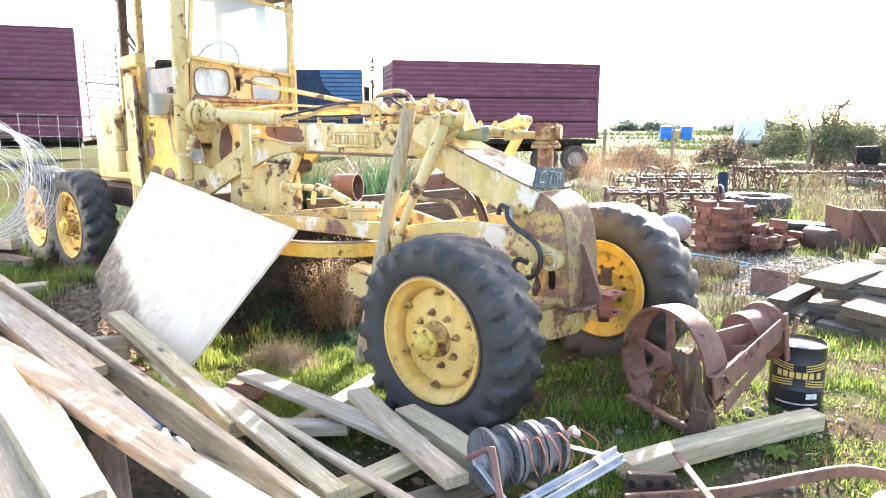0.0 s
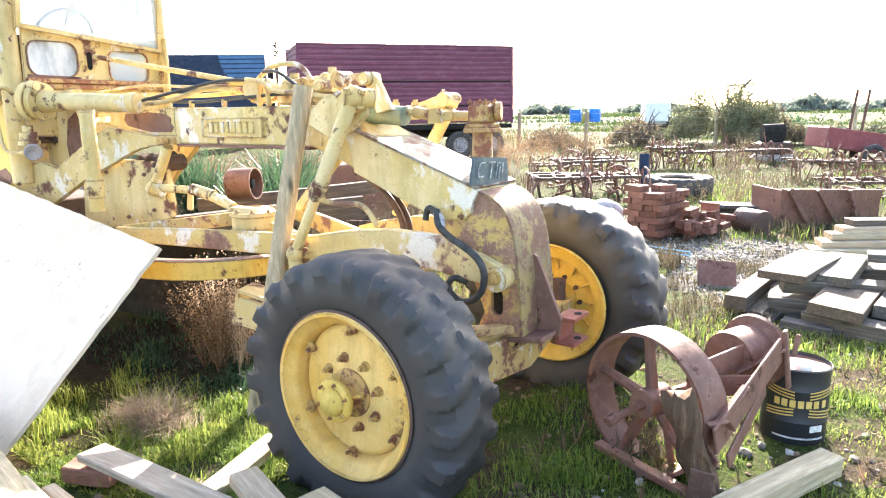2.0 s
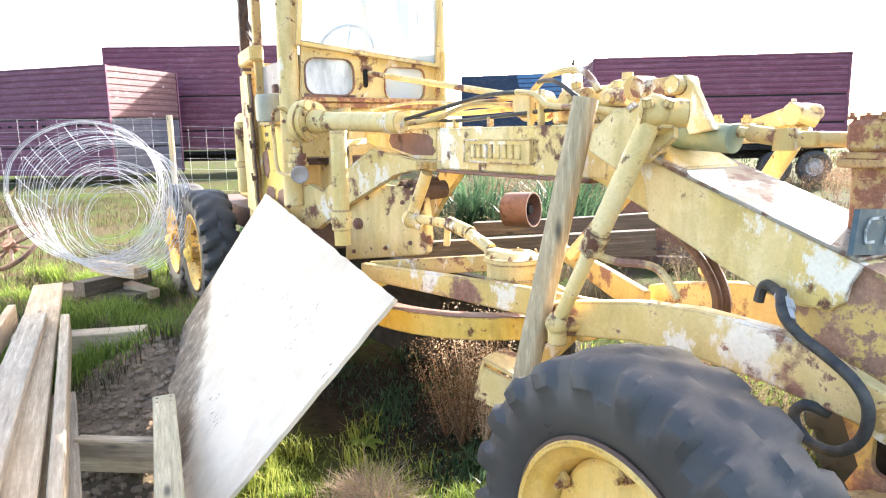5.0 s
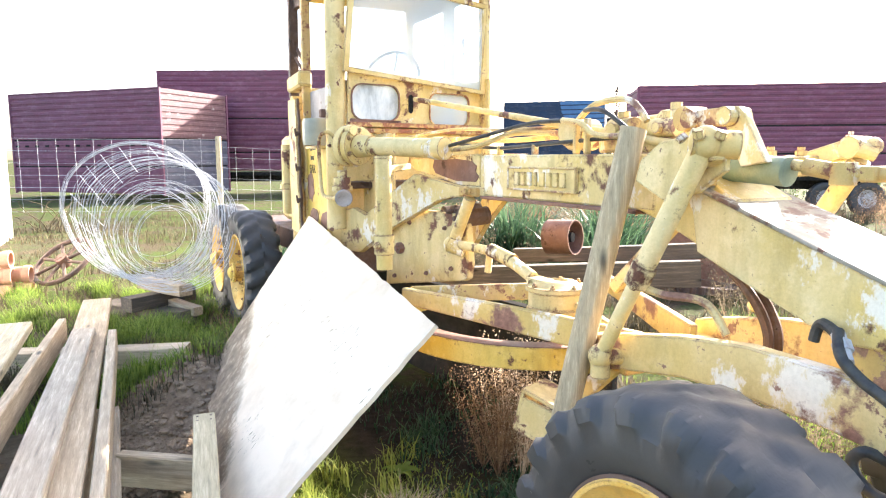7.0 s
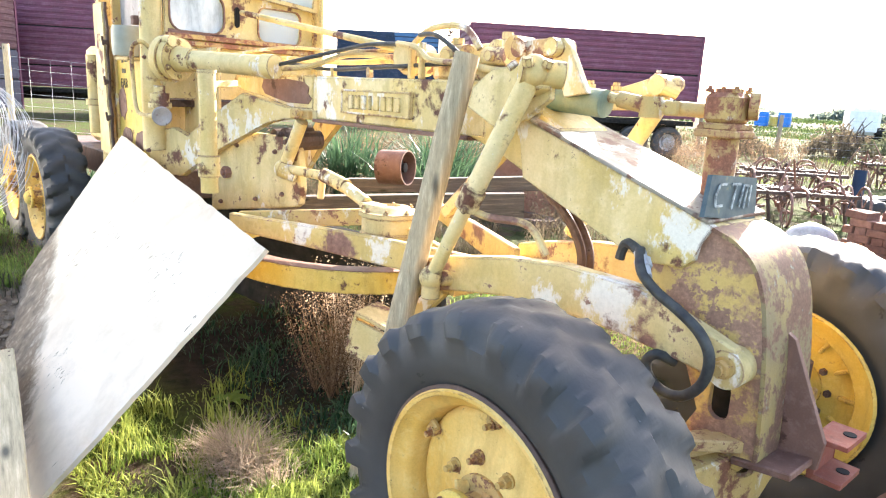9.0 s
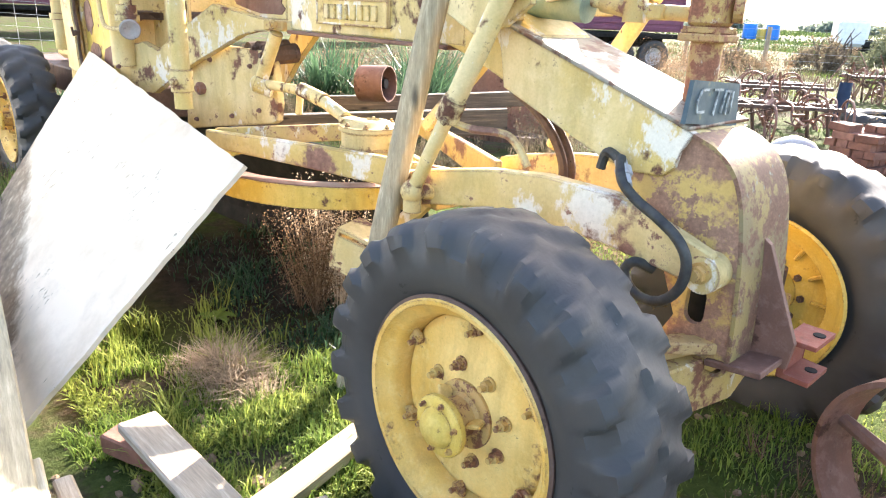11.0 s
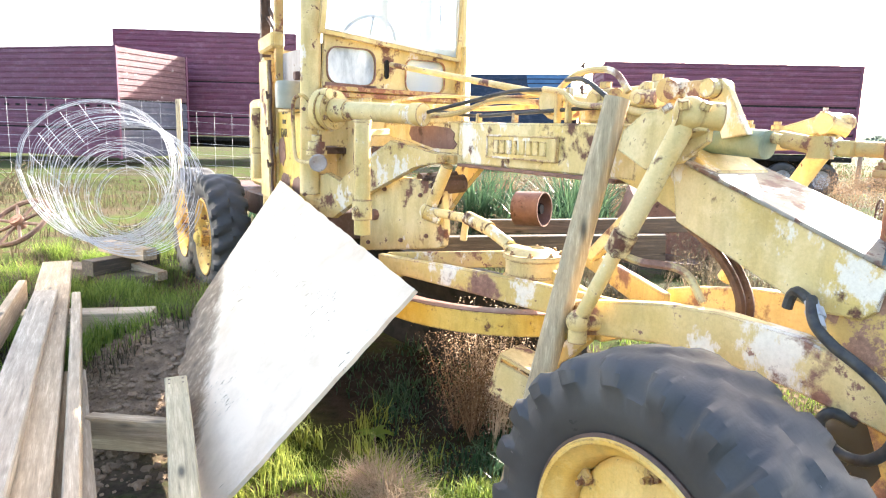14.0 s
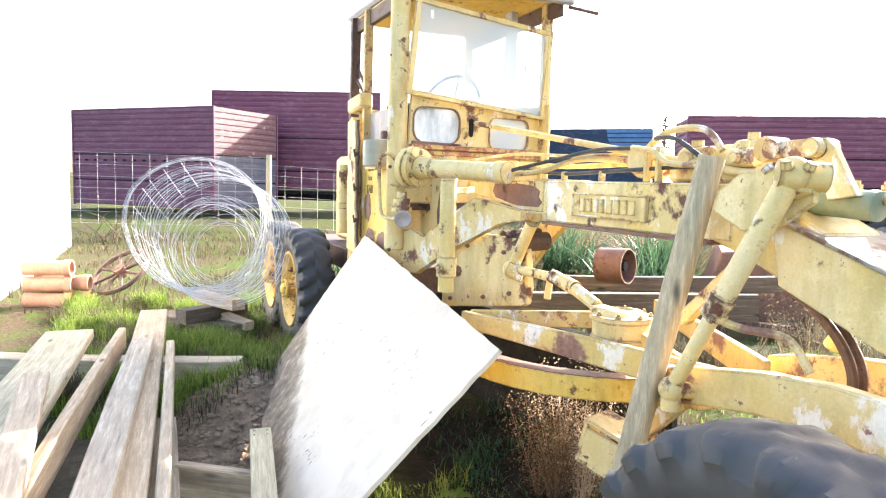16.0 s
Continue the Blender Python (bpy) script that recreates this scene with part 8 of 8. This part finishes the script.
def weeds(name, spots, mat, label, height, seed, spread=0.5, heads=16, size=1.0, wide=1.0):
    """Branching dry weeds: thin stems with many small heads."""
    rr = random.Random(seed)
    vs, fs = [], []

    def tri(a, b, c):
        k = len(vs)
        vs.extend((a, b, c))
        fs.append((k, k + 1, k + 2))
    for x, y, s in spots:
        z = land(x, y)
        base = Vector((x, y, z))
        for q in range(6):
            d = Vector((rr.uniform(-spread, spread), rr.uniform(-spread, spread), 1)).normalized()
            h = height * s * rr.uniform(0.5, 1.1)
            top = base + d * h
            side = d.orthogonal().normalized() * 0.003
            tri(base - side, base + side, top)
            for w in range(heads):
                p = base.lerp(top, rr.uniform(0.2, 1.0)) + Vector((rr.gauss(0, 1), rr.gauss(0, 1), rr.gauss(0, 0.7))) * 0.025 * wide * height / 0.5
                r = rr.uniform(0.004, 0.011) * size * height / 0.5
                e1 = Vector((rr.uniform(-1, 1), rr.uniform(-1, 1), rr.uniform(-1, 1))).normalized() * r
                e2 = e1.orthogonal().normalized() * r
                tri(p - e1, p + e1, p + e2 * 1.6)
    me = bpy.data.meshes.new(name)
    me.from_pydata([tuple(v) for v in vs], [], fs)
    me.materials.append(MATS[mat])
    return tagged(new(name, me), label, "weeds", kind="stuff")


weeds("dry_weeds", scatter(16, -3.9, -3.6, 2.78, 3.16, 21, lambda x, y: 1.0), "weed_brown", "brown dry dock weeds under the grader", 0.46, 21, 0.4, 150, 0.5, 1.8)
weeds("dry_weeds", scatter(6, -3.85, -3.6, 2.80, 3.0, 121, lambda x, y: 1.0), "straw", "tall pale dock seed heads under the grader", 0.58, 121, 0.22, 90, 0.5)
weeds("dry_weeds", scatter(90, -3.4, -2.2, 3.6, 5.2, 23, lambda x, y: clump(x, y, 2, -0.2, 0.3)), "bush_dry", "pale dry weeds beyond the drawbar", 0.5, 23)
weeds("dry_weeds", scatter(60, -0.9, 0.6, 3.4, 5.2, 24, lambda x, y: clump(x, y, 2, -0.2, 0.3)), "bush_dry", "pale dry weeds by the oil pail", 0.25, 24)
weeds("dry_weeds", scatter(110, -7.5, 2, 11.5, 24, 25, lambda x, y: clump(x, y, 0.5, -0.1, 0.3)), "bush_dry", "dry seed-head weeds among old implements", 0.8, 25)
weeds("dry_weeds", scatter(90, -15, -9.5, 16, 26, 26, lambda x, y: clump(x, y, 0.5, -0.1, 0.3)), "weed_brown", "brown scrub beside the stock trailer", 1.0, 26)


weeds("dry_weeds", scatter(150, -15, -9.5, 7.5, 13, 27, lambda x, y: 1.0), "weed_brown", "tangled brown brush behind the flax", 0.75, 27, 0.8, 24, 1.3)


def flax(at, n, height, seed):
    rr = random.Random(seed)
    t = thing("flax_bush", (*at, land(*at)), "clump of dark green sword-leaved flax", "flax")
    for g in range(4):
        vs, fs = [], []
        for q in range(n // 4):
            a = rr.uniform(0, 6.283)
            ln = height * rr.uniform(0.6, 1.15)
            out = ln * rr.uniform(0.2, 0.9)
            w = rr.uniform(0.016, 0.03)
            bx, by = at[0] + rr.gauss(0, 0.2), at[1] + rr.gauss(0, 0.2)
            dx, dy = math.cos(a), math.sin(a)
            k = len(vs)
            z = land(*at)
            for s in (0, 0.35, 0.7, 1.0):
                h = ln * (s - 0.35 * s * s * (out / ln))
                o = out * s ** 1.5
                ww = w * (1 - s * 0.9)
                vs += [(bx + dx * o - dy * ww, by + dy * o + dx * ww, z + h), (bx + dx * o + dy * ww, by + dy * o - dx * ww, z + h)]
            fs += [(k + 2 * i, k + 2 * i + 1, k + 2 * i + 3, k + 2 * i + 2) for i in range(3)]
        me = bpy.data.meshes.new("leaves")
        me.from_pydata(vs, [], fs)
        me.materials.append(MATS["flax_leaf"])
        ob = new("leaves", me)
        ob.parent = t
        ob.matrix_parent_inverse = Matrix.Translation(-t.location)
    return t


flax((-9.7, 6.8), 420, 1.15, 31)
flax((-8.8, 7.9), 460, 1.2, 32)
flax((-8.0, 6.9), 260, 0.95, 35)
flax((-5.8, 36.5), 140, 1.6, 33)
flax((-9.2, 3.3), 40, 0.9, 34)


def bush(at, rx, ry, h, mat, label, seed, n=2600, leaf=0.09, name="gorse_bush"):
    """A shrub: limbs, and a crown of many small leaf clumps with gaps."""
    rr = random.Random(seed)
    z0 = land(*at)
    t = thing(name, (*at, z0), label, "bush")
    bm = B()
    tips = []
    for k in range(12):
        a = rr.uniform(0, 6.283)
        q = rr.uniform(0.3, 1.0)
        tip = Vector((at[0] + rx * q * math.cos(a) * 0.8, at[1] + ry * q * math.sin(a) * 0.8, z0 + h * rr.uniform(0.5, 0.95)))
        b = Vector((at[0] + rr.gauss(0, 0.15) * rx, at[1] + rr.gauss(0, 0.15) * ry, z0 - 0.1))
        tube(bm, [b, b.lerp(tip, 0.5) + Vector((rr.gauss(0, 0.1), rr.gauss(0, 0.1), 0.1 * h)), tip], (0.05, 0.012), 6, 3)
        tips.append(tip)
    part("branchwork", bm, "timber_dark", t)
    vs, fs = [], []
    clumps = [Vector((at[0] + rx * rr.uniform(-1, 1), at[1] + ry * rr.uniform(-1, 1), 0)) for _ in range(34)]
    tops = [(c, h * max(0.25, (1 - 0.55 * (((c.x - at[0]) / rx) ** 2 + ((c.y - at[1]) / ry) ** 2)) * rr.uniform(0.65, 1.05)), rr.uniform(0.18, 0.34) * rx) for c in clumps]
    for q in range(n):
        c, hh, r = rr.choice(tops)
        u = Vector((rr.gauss(0, 1), rr.gauss(0, 1), rr.gauss(0, 1))).normalized() * rr.random() ** 0.4
        p = Vector((c.x + u.x * r, c.y + u.y * r, z0 + hh * 0.58 + u.z * hh * 0.42))
        e1 = Vector((rr.gauss(0, 1), rr.gauss(0, 1), rr.gauss(0.8, 1))).normalized() * leaf * rr.uniform(0.5, 1.4)
        e2 = e1.orthogonal().normalized() * leaf * 0.45
        k = len(vs)
        vs += [tuple(p - e1), tuple(p + e2), tuple(p + e1), tuple(p - e2)]
        fs.append((k, k + 1, k + 2, k + 3))
    me = bpy.data.meshes.new("crown")
    me.from_pydata(vs, [], fs)
    me.materials.append(MATS[mat])
    ob = new("crown", me)
    ob.parent = t
    ob.matrix_parent_inverse = Matrix.Translation(-t.location)


bush((-7.2, 29.6), 2.1, 1.8, 3.1, "bush_leaf", "large dull green evergreen bush at the fence", 41, 14000, 0.06)
bush((-5.9, 30.3), 1.2, 1.1, 1.9, "bush_dry", "half-dead brownish bush at the fence", 42, 3000, 0.08)
bush((-10.4, 28.5), 1.1, 0.9, 1.6, "bush_dry", "low pale dry bush by the fence", 43, 1800, 0.07)
bush((-2.8, 33.0), 2.2, 1.3, 1.0, "bush_leaf", "low green shrub in the far grass", 44, 2600, 0.09)
bush((2.5, 31.0), 2.6, 1.4, 1.1, "bush_leaf", "low green shrub in the far grass", 45, 2600, 0.09)
bush((-13.0, 26.0), 1.1, 0.9, 1.0, "bush_dry", "dry scrub by the trailer wheels", 46, 2000, 0.07)
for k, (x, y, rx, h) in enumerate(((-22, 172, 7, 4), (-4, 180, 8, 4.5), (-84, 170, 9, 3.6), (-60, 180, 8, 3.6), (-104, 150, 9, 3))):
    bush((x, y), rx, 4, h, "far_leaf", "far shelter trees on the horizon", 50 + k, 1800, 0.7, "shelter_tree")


def far_things():
    for k, (x, y, m) in enumerate(((-32.2, 70.3, "blue_plastic"), (-31.3, 71.0, "yellow_deep"), (-30.5, 71.5, "blue_plastic"))):
        bm = B()
        lathe(bm, [(0.001, 0.0), (0.62, 0.0), (0.64, 0.1), (0.64, 1.3), (0.6, 1.42), (0.001, 1.5)] if m != "yellow_deep" else [(0.001, 0.0), (0.4, 0.0), (0.4, 1.0), (0.001, 1.05)], 20, Matrix.Translation((x, y, -0.1)) @ Matrix.Rotation(radians(90), 4, "X"))
        single("plastic_drum", bm, m, (x, y, -0.1), "blue plastic water drum in the far paddock" if m == "blue_plastic" else "yellow drum in the far paddock", "drum", "far drums", smooth=True)
    t = thing("parked_truck", (-15.5, 46.0, -0.2), "white cab of a truck parked behind the bushes", "truck")
    part("truck_cab", box(B(), (-15.5, 46.0, 1.05), (1.6, 2.0, 1.5), pose(0, 0, 0, 0, 0, 30), 0.2), "white_plastic", t)
    part("truck_chassis", box(B(), (-15.0, 46.3, 0.05), (2.6, 1.4, 0.7), pose(0, 0, 0, 0, 0, 30), 0.03), "soot", t)
    part("truck_bed", box(B(), (-14.2, 46.8, 0.55), (2.0, 2.0, 0.4), pose(0, 0, 0, 0, 0, 30), 0.03), "soot", t)
    t = thing("wind_pump", (-7.05, 31.1, -0.2), "small skeletal wind pump head over the bushes", "wind pump")
    part("mast", rod(B(), (-7.05, 31.1, -0.2), (-7.05, 31.1, 2.2), 0.05, n=8), "rust_dark", t)
    part("vane", bar(B(), (-7.6, 31.0, 2.2), (-6.5, 31.2, 2.28), 0.05, 0.06), "rust_dark", t)
    part("rotor", bar(B(), (-6.95, 30.9, 2.1), (-6.75, 31.3, 2.45), 0.12, 0.05), "rust_dark", t)


far_things()

# ---- rough ground cover and clods ----
blades("rough_pasture", scatter(15000, -32, 16, 27, 75, 61, lambda x, y: 0.15 + clump(x, y, 0.12, -0.2, 0.3, 4.0)), "far_grass", "rough green pasture beyond the fence", 0.3, 0.03, 0.8, 61)
blades("rough_pasture", scatter(9000, -70, 60, 60, 190, 62, lambda x, y: 0.1 + clump(x, y, 0.05, -0.1, 0.3, 6.0)), "far_grass", "far green pasture towards the horizon", 0.5, 0.12, 0.8, 62)
blades("moss_tufts", scatter(14000, -1.7, 0.8, 2.2, 6.0, 63, lambda x, y: clump(x, y, 1.6, -0.15, 0.3, 8.0)), "moss_grass", "short yellow-green mossy grass by the pail", 0.05, 0.0035, 1.0, 63)
blades("grass_tufts", scatter(5000, -2.1, -1.0, 2.3, 3.9, 64, lambda x, y: 0.1 + clump(x, y, 3.0, -0.1, 0.3, 1.0)), "grass_green", "shaded green grass behind the front wheel", 0.085, 0.0026, 0.9, 64)
blades("dry_grass", scatter(5000, -9.6, -6.0, 0.4, 2.6, 65, lambda x, y: clump(x, y, 2.4, 0.0, 0.4, 11.0)), "grass_dry", "straw among the green grass", 0.2, 0.0035, 1.1, 65)
weeds("dry_weeds", scatter(26, -8.9, -7.2, 0.7, 2.2, 66, lambda x, y: clump(x, y, 2.0, -0.1, 0.3, 3.0)), "weed_brown", "feathery brown weeds by the wire coil", 0.2, 66)
weeds("dry_weeds", scatter(40, -0.8, 0.8, 2.2, 5.0, 67, lambda x, y: clump(x, y, 2.0, -0.1, 0.3, 5.0)), "weed_brown", "small dead weeds in the grass", 0.16, 67)
blades("dry_grass", scatter(5000, -3.4, -1.2, 5.0, 11.0, 68, lambda x, y: clump(x, y, 1.3, -0.1, 0.3, 1.0)), "grass_dry", "dry bleached grass on the shell ground", 0.10, 0.004, 1.2, 68)


def clods(name, n, x0, x1, y0, y1, lo, hi, mat, label, seed, keep=lambda x, y: 1.0):
    """Many small rough lumps lying on the ground, joined into one."""
    rr = random.Random(seed)
    ico = B()
    bmesh.ops.create_icosphere(ico, subdivisions=1, radius=1.0)
    bv = [v.co.copy() for v in ico.verts]
    bf = [tuple(v.index for v in f.verts) for f in ico.faces]
    ico.free()
    vs, fs = [], []
    while n > 0:
        x, y = rr.uniform(x0, x1), rr.uniform(y0, y1)
        if rr.random() > keep(x, y):
            continue
        n -= 1
        r = lo + (hi - lo) * rr.random() ** 2.5
        z = land(x, y) + r * 0.2
        k = len(vs)
        sx, sy, sz = rr.uniform(0.7, 1.4), rr.uniform(0.7, 1.3), rr.uniform(0.4, 0.8)
        for c in bv:
            q = rr.uniform(0.75, 1.2)
            vs.append((x + c.x * r * sx * q, y + c.y * r * sy * q, z + c.z * r * sz * q))
        fs += [tuple(i + k for i in f) for f in bf]
    me = bpy.data.meshes.new(name)
    me.from_pydata(vs, [], fs)
    me.materials.append(MATS[mat])
    return tagged(new(name, me), label, "soil" if mat == "soil" else "stones", kind="stuff")


clods("soil_clods", 2600, -6.1, -4.0, 0.9, 1.95, 0.004, 0.028, "soil", "crumbled brown soil beside the leaning sheet", 71)
clods("loose_stones", 260, -1.6, 0.8, 2.1, 5.5, 0.006, 0.035, "shell_stone", "small pale stones in the grass", 72)
clods("crushed_shell", 2600, -3.6, -0.9, 6.2, 9.6, 0.008, 0.03, "shell_stone", "grey crushed shell and gravel in the yard", 73, lambda x, y: math.exp(-(((x + 2.2) / 0.9) ** 2 + ((y - 7.9) / 1.2) ** 2)))
clods("soil_clods", 500, -3.4, -1.3, 1.0, 2.2, 0.006, 0.03, "soil", "damp dark soil under the planks", 74)

blades("grass_tufts", scatter(9000, -5.6, -2.4, 3.8, 7.0, 75, lambda x, y: 0.15 + clump(x, y, 1.5, -0.1, 0.3, 2.5)), "grass_green", "sunlit green grass behind the drawbar", 0.14, 0.0045, 0.8, 75)
blades("dry_grass", scatter(7000, -6.0, -2.4, 3.8, 8.0, 76, lambda x, y: clump(x, y, 1.5, -0.1, 0.3, 7.5)), "grass_dry", "bleached dry grass behind the drawbar", 0.22, 0.0045, 0.9, 76)
blades("long_grass", scatter(900, -4.0, -2.75, 1.75, 2.45, 77, lambda x, y: clump(x, y, 4.0, 0.0, 0.4, 2.0) * shade_zone(x, y)), "moss_grass", "long bright grass blades beside the sheet", 0.13, 0.003, 0.9, 77)

blades("grass_tufts", scatter(12000, -7.8, -5.5, 1.0, 2.7, 81, lambda x, y: (0.1 + clump(x, y, 2.6, -0.15, 0.3, 3.3)) * (1 - math.exp(-(((x + 5.1) / 0.7) ** 2 + ((y - 1.5) / 0.5) ** 2)))), "grass_green", "tall tufted grass by the rear wheel", 0.2, 0.0034, 0.9, 81)
weeds("dry_weeds", scatter(16, -6.9, -6.2, 2.0, 2.4, 82, lambda x, y: 1.0), "weed_brown", "dead brown weeds against the rear tyre", 0.28, 82)
blades("dead_grass", scatter(2600, -3.72, -3.2, 2.02, 2.40, 83, lambda x, y: math.exp(-(((x + 3.46) / 0.2) ** 2 + ((y - 2.22) / 0.13) ** 2) * 1.4)), "straw", "pale brown dead grass clump in the sun", 0.15, 0.0022, 1.5, 83)
blades("long_grass", scatter(700, -4.15, -3.3, 1.95, 2.55, 183, lambda x, y: 0.1 + clump(x, y, 5.0, 0.0, 0.35, 4.0)), "moss_grass", "long bright arching grass blades at the edge of the shade", 0.14, 0.0032, 0.9, 183)
blades("grass_tufts", scatter(5000, -4.3, -2.6, 1.6, 2.75, 184, lambda x, y: (clump(x, y, 3.4, -0.05, 0.3, 6.0)) * shade_zone(x, y)), "grass_green", "thick short green grass before the sheet", 0.055, 0.0026, 1.0, 184)
# a few plants grow here; more dark leaves added to deepen the shade
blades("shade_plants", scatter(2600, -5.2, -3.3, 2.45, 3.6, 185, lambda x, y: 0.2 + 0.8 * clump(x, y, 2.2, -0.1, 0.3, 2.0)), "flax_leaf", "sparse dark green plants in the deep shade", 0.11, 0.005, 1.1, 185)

blades("moss_tufts", scatter(9000, -4.2, -2.6, 1.7, 2.7, 84, lambda x, y: clump(x, y, 2.2, -0.2, 0.2, 5.0) * shade_zone(x, y)), "moss_grass", "short sunlit moss and clover beside the wheel", 0.045, 0.004, 1.2, 84)
weeds("dry_weeds", scatter(30, -8.4, -6.3, 0.9, 2.2, 86, lambda x, y: clump(x, y, 2.2, 0.0, 0.3, 9.0)), "weed_brown", "feathery brown weeds among the grass", 0.22, 86)
weeds("dry_weeds", scatter(70, -10.5, -5.3, 5.0, 9.0, 87, lambda x, y: clump(x, y, 1.0, -0.1, 0.3, 4.0)), "bush_dry", "pale dry weeds behind the grader", 0.55, 87)
weeds("dry_weeds", scatter(40, -4.9, -2.6, 4.2, 6.8, 88, lambda x, y: clump(x, y, 1.4, -0.1, 0.3, 4.0)), "weed_brown", "brown seed-head weeds behind the drawbar", 0.35, 88)


def dock(at, seed):
    """A low rosette of broad leaves."""
    rr = random.Random(seed)
    z = land(*at)
    t = thing("dock_plant", (*at, z), "low broad-leaved green dock plant in the shade", "plant")
    for k in range(9):
        a = 2 * math.pi * k / 9 + rr.uniform(-0.2, 0.2)
        ln, w = rr.uniform(0.06, 0.10), rr.uniform(0.016, 0.024)
        bm = B()
        prev = None
        for q in range(5):
            s = q / 4
            o, h = ln * s, 0.01 + ln * (0.75 * s - 0.65 * s * s)
            ww = w * math.sin(math.pi * min(0.95, 0.12 + s * 0.85))
            c = Vector((at[0] + o * math.cos(a), at[1] + o * math.sin(a), z + h))
            sd = Vector((-math.sin(a), math.cos(a), 0)) * ww
            cur = [bm.verts.new(c - sd + Vector((0, 0, 0.006))), bm.verts.new(c), bm.verts.new(c + sd + Vector((0, 0, 0.006)))]
            if prev:
                bm.faces.new((prev[0], prev[1], cur[1], cur[0]))
                bm.faces.new((prev[1], prev[2], cur[2], cur[1]))
            prev = cur
        part("leaf", bm, "grass_green", t)


dock((-3.98, 2.42), 5)
dock((-0.75, 3.05), 6)
clods("soil_clods", 700, -2.2, 0.4, 2.2, 4.2, 0.004, 0.022, "soil", "loose crumbs of soil in the grass", 90)
weeds("dry_weeds", scatter(22, -2.0, -1.0, 2.4, 3.4, 91, lambda x, y: 1.0), "weed_brown", "small dead weed heads in the shaded grass", 0.13, 91)
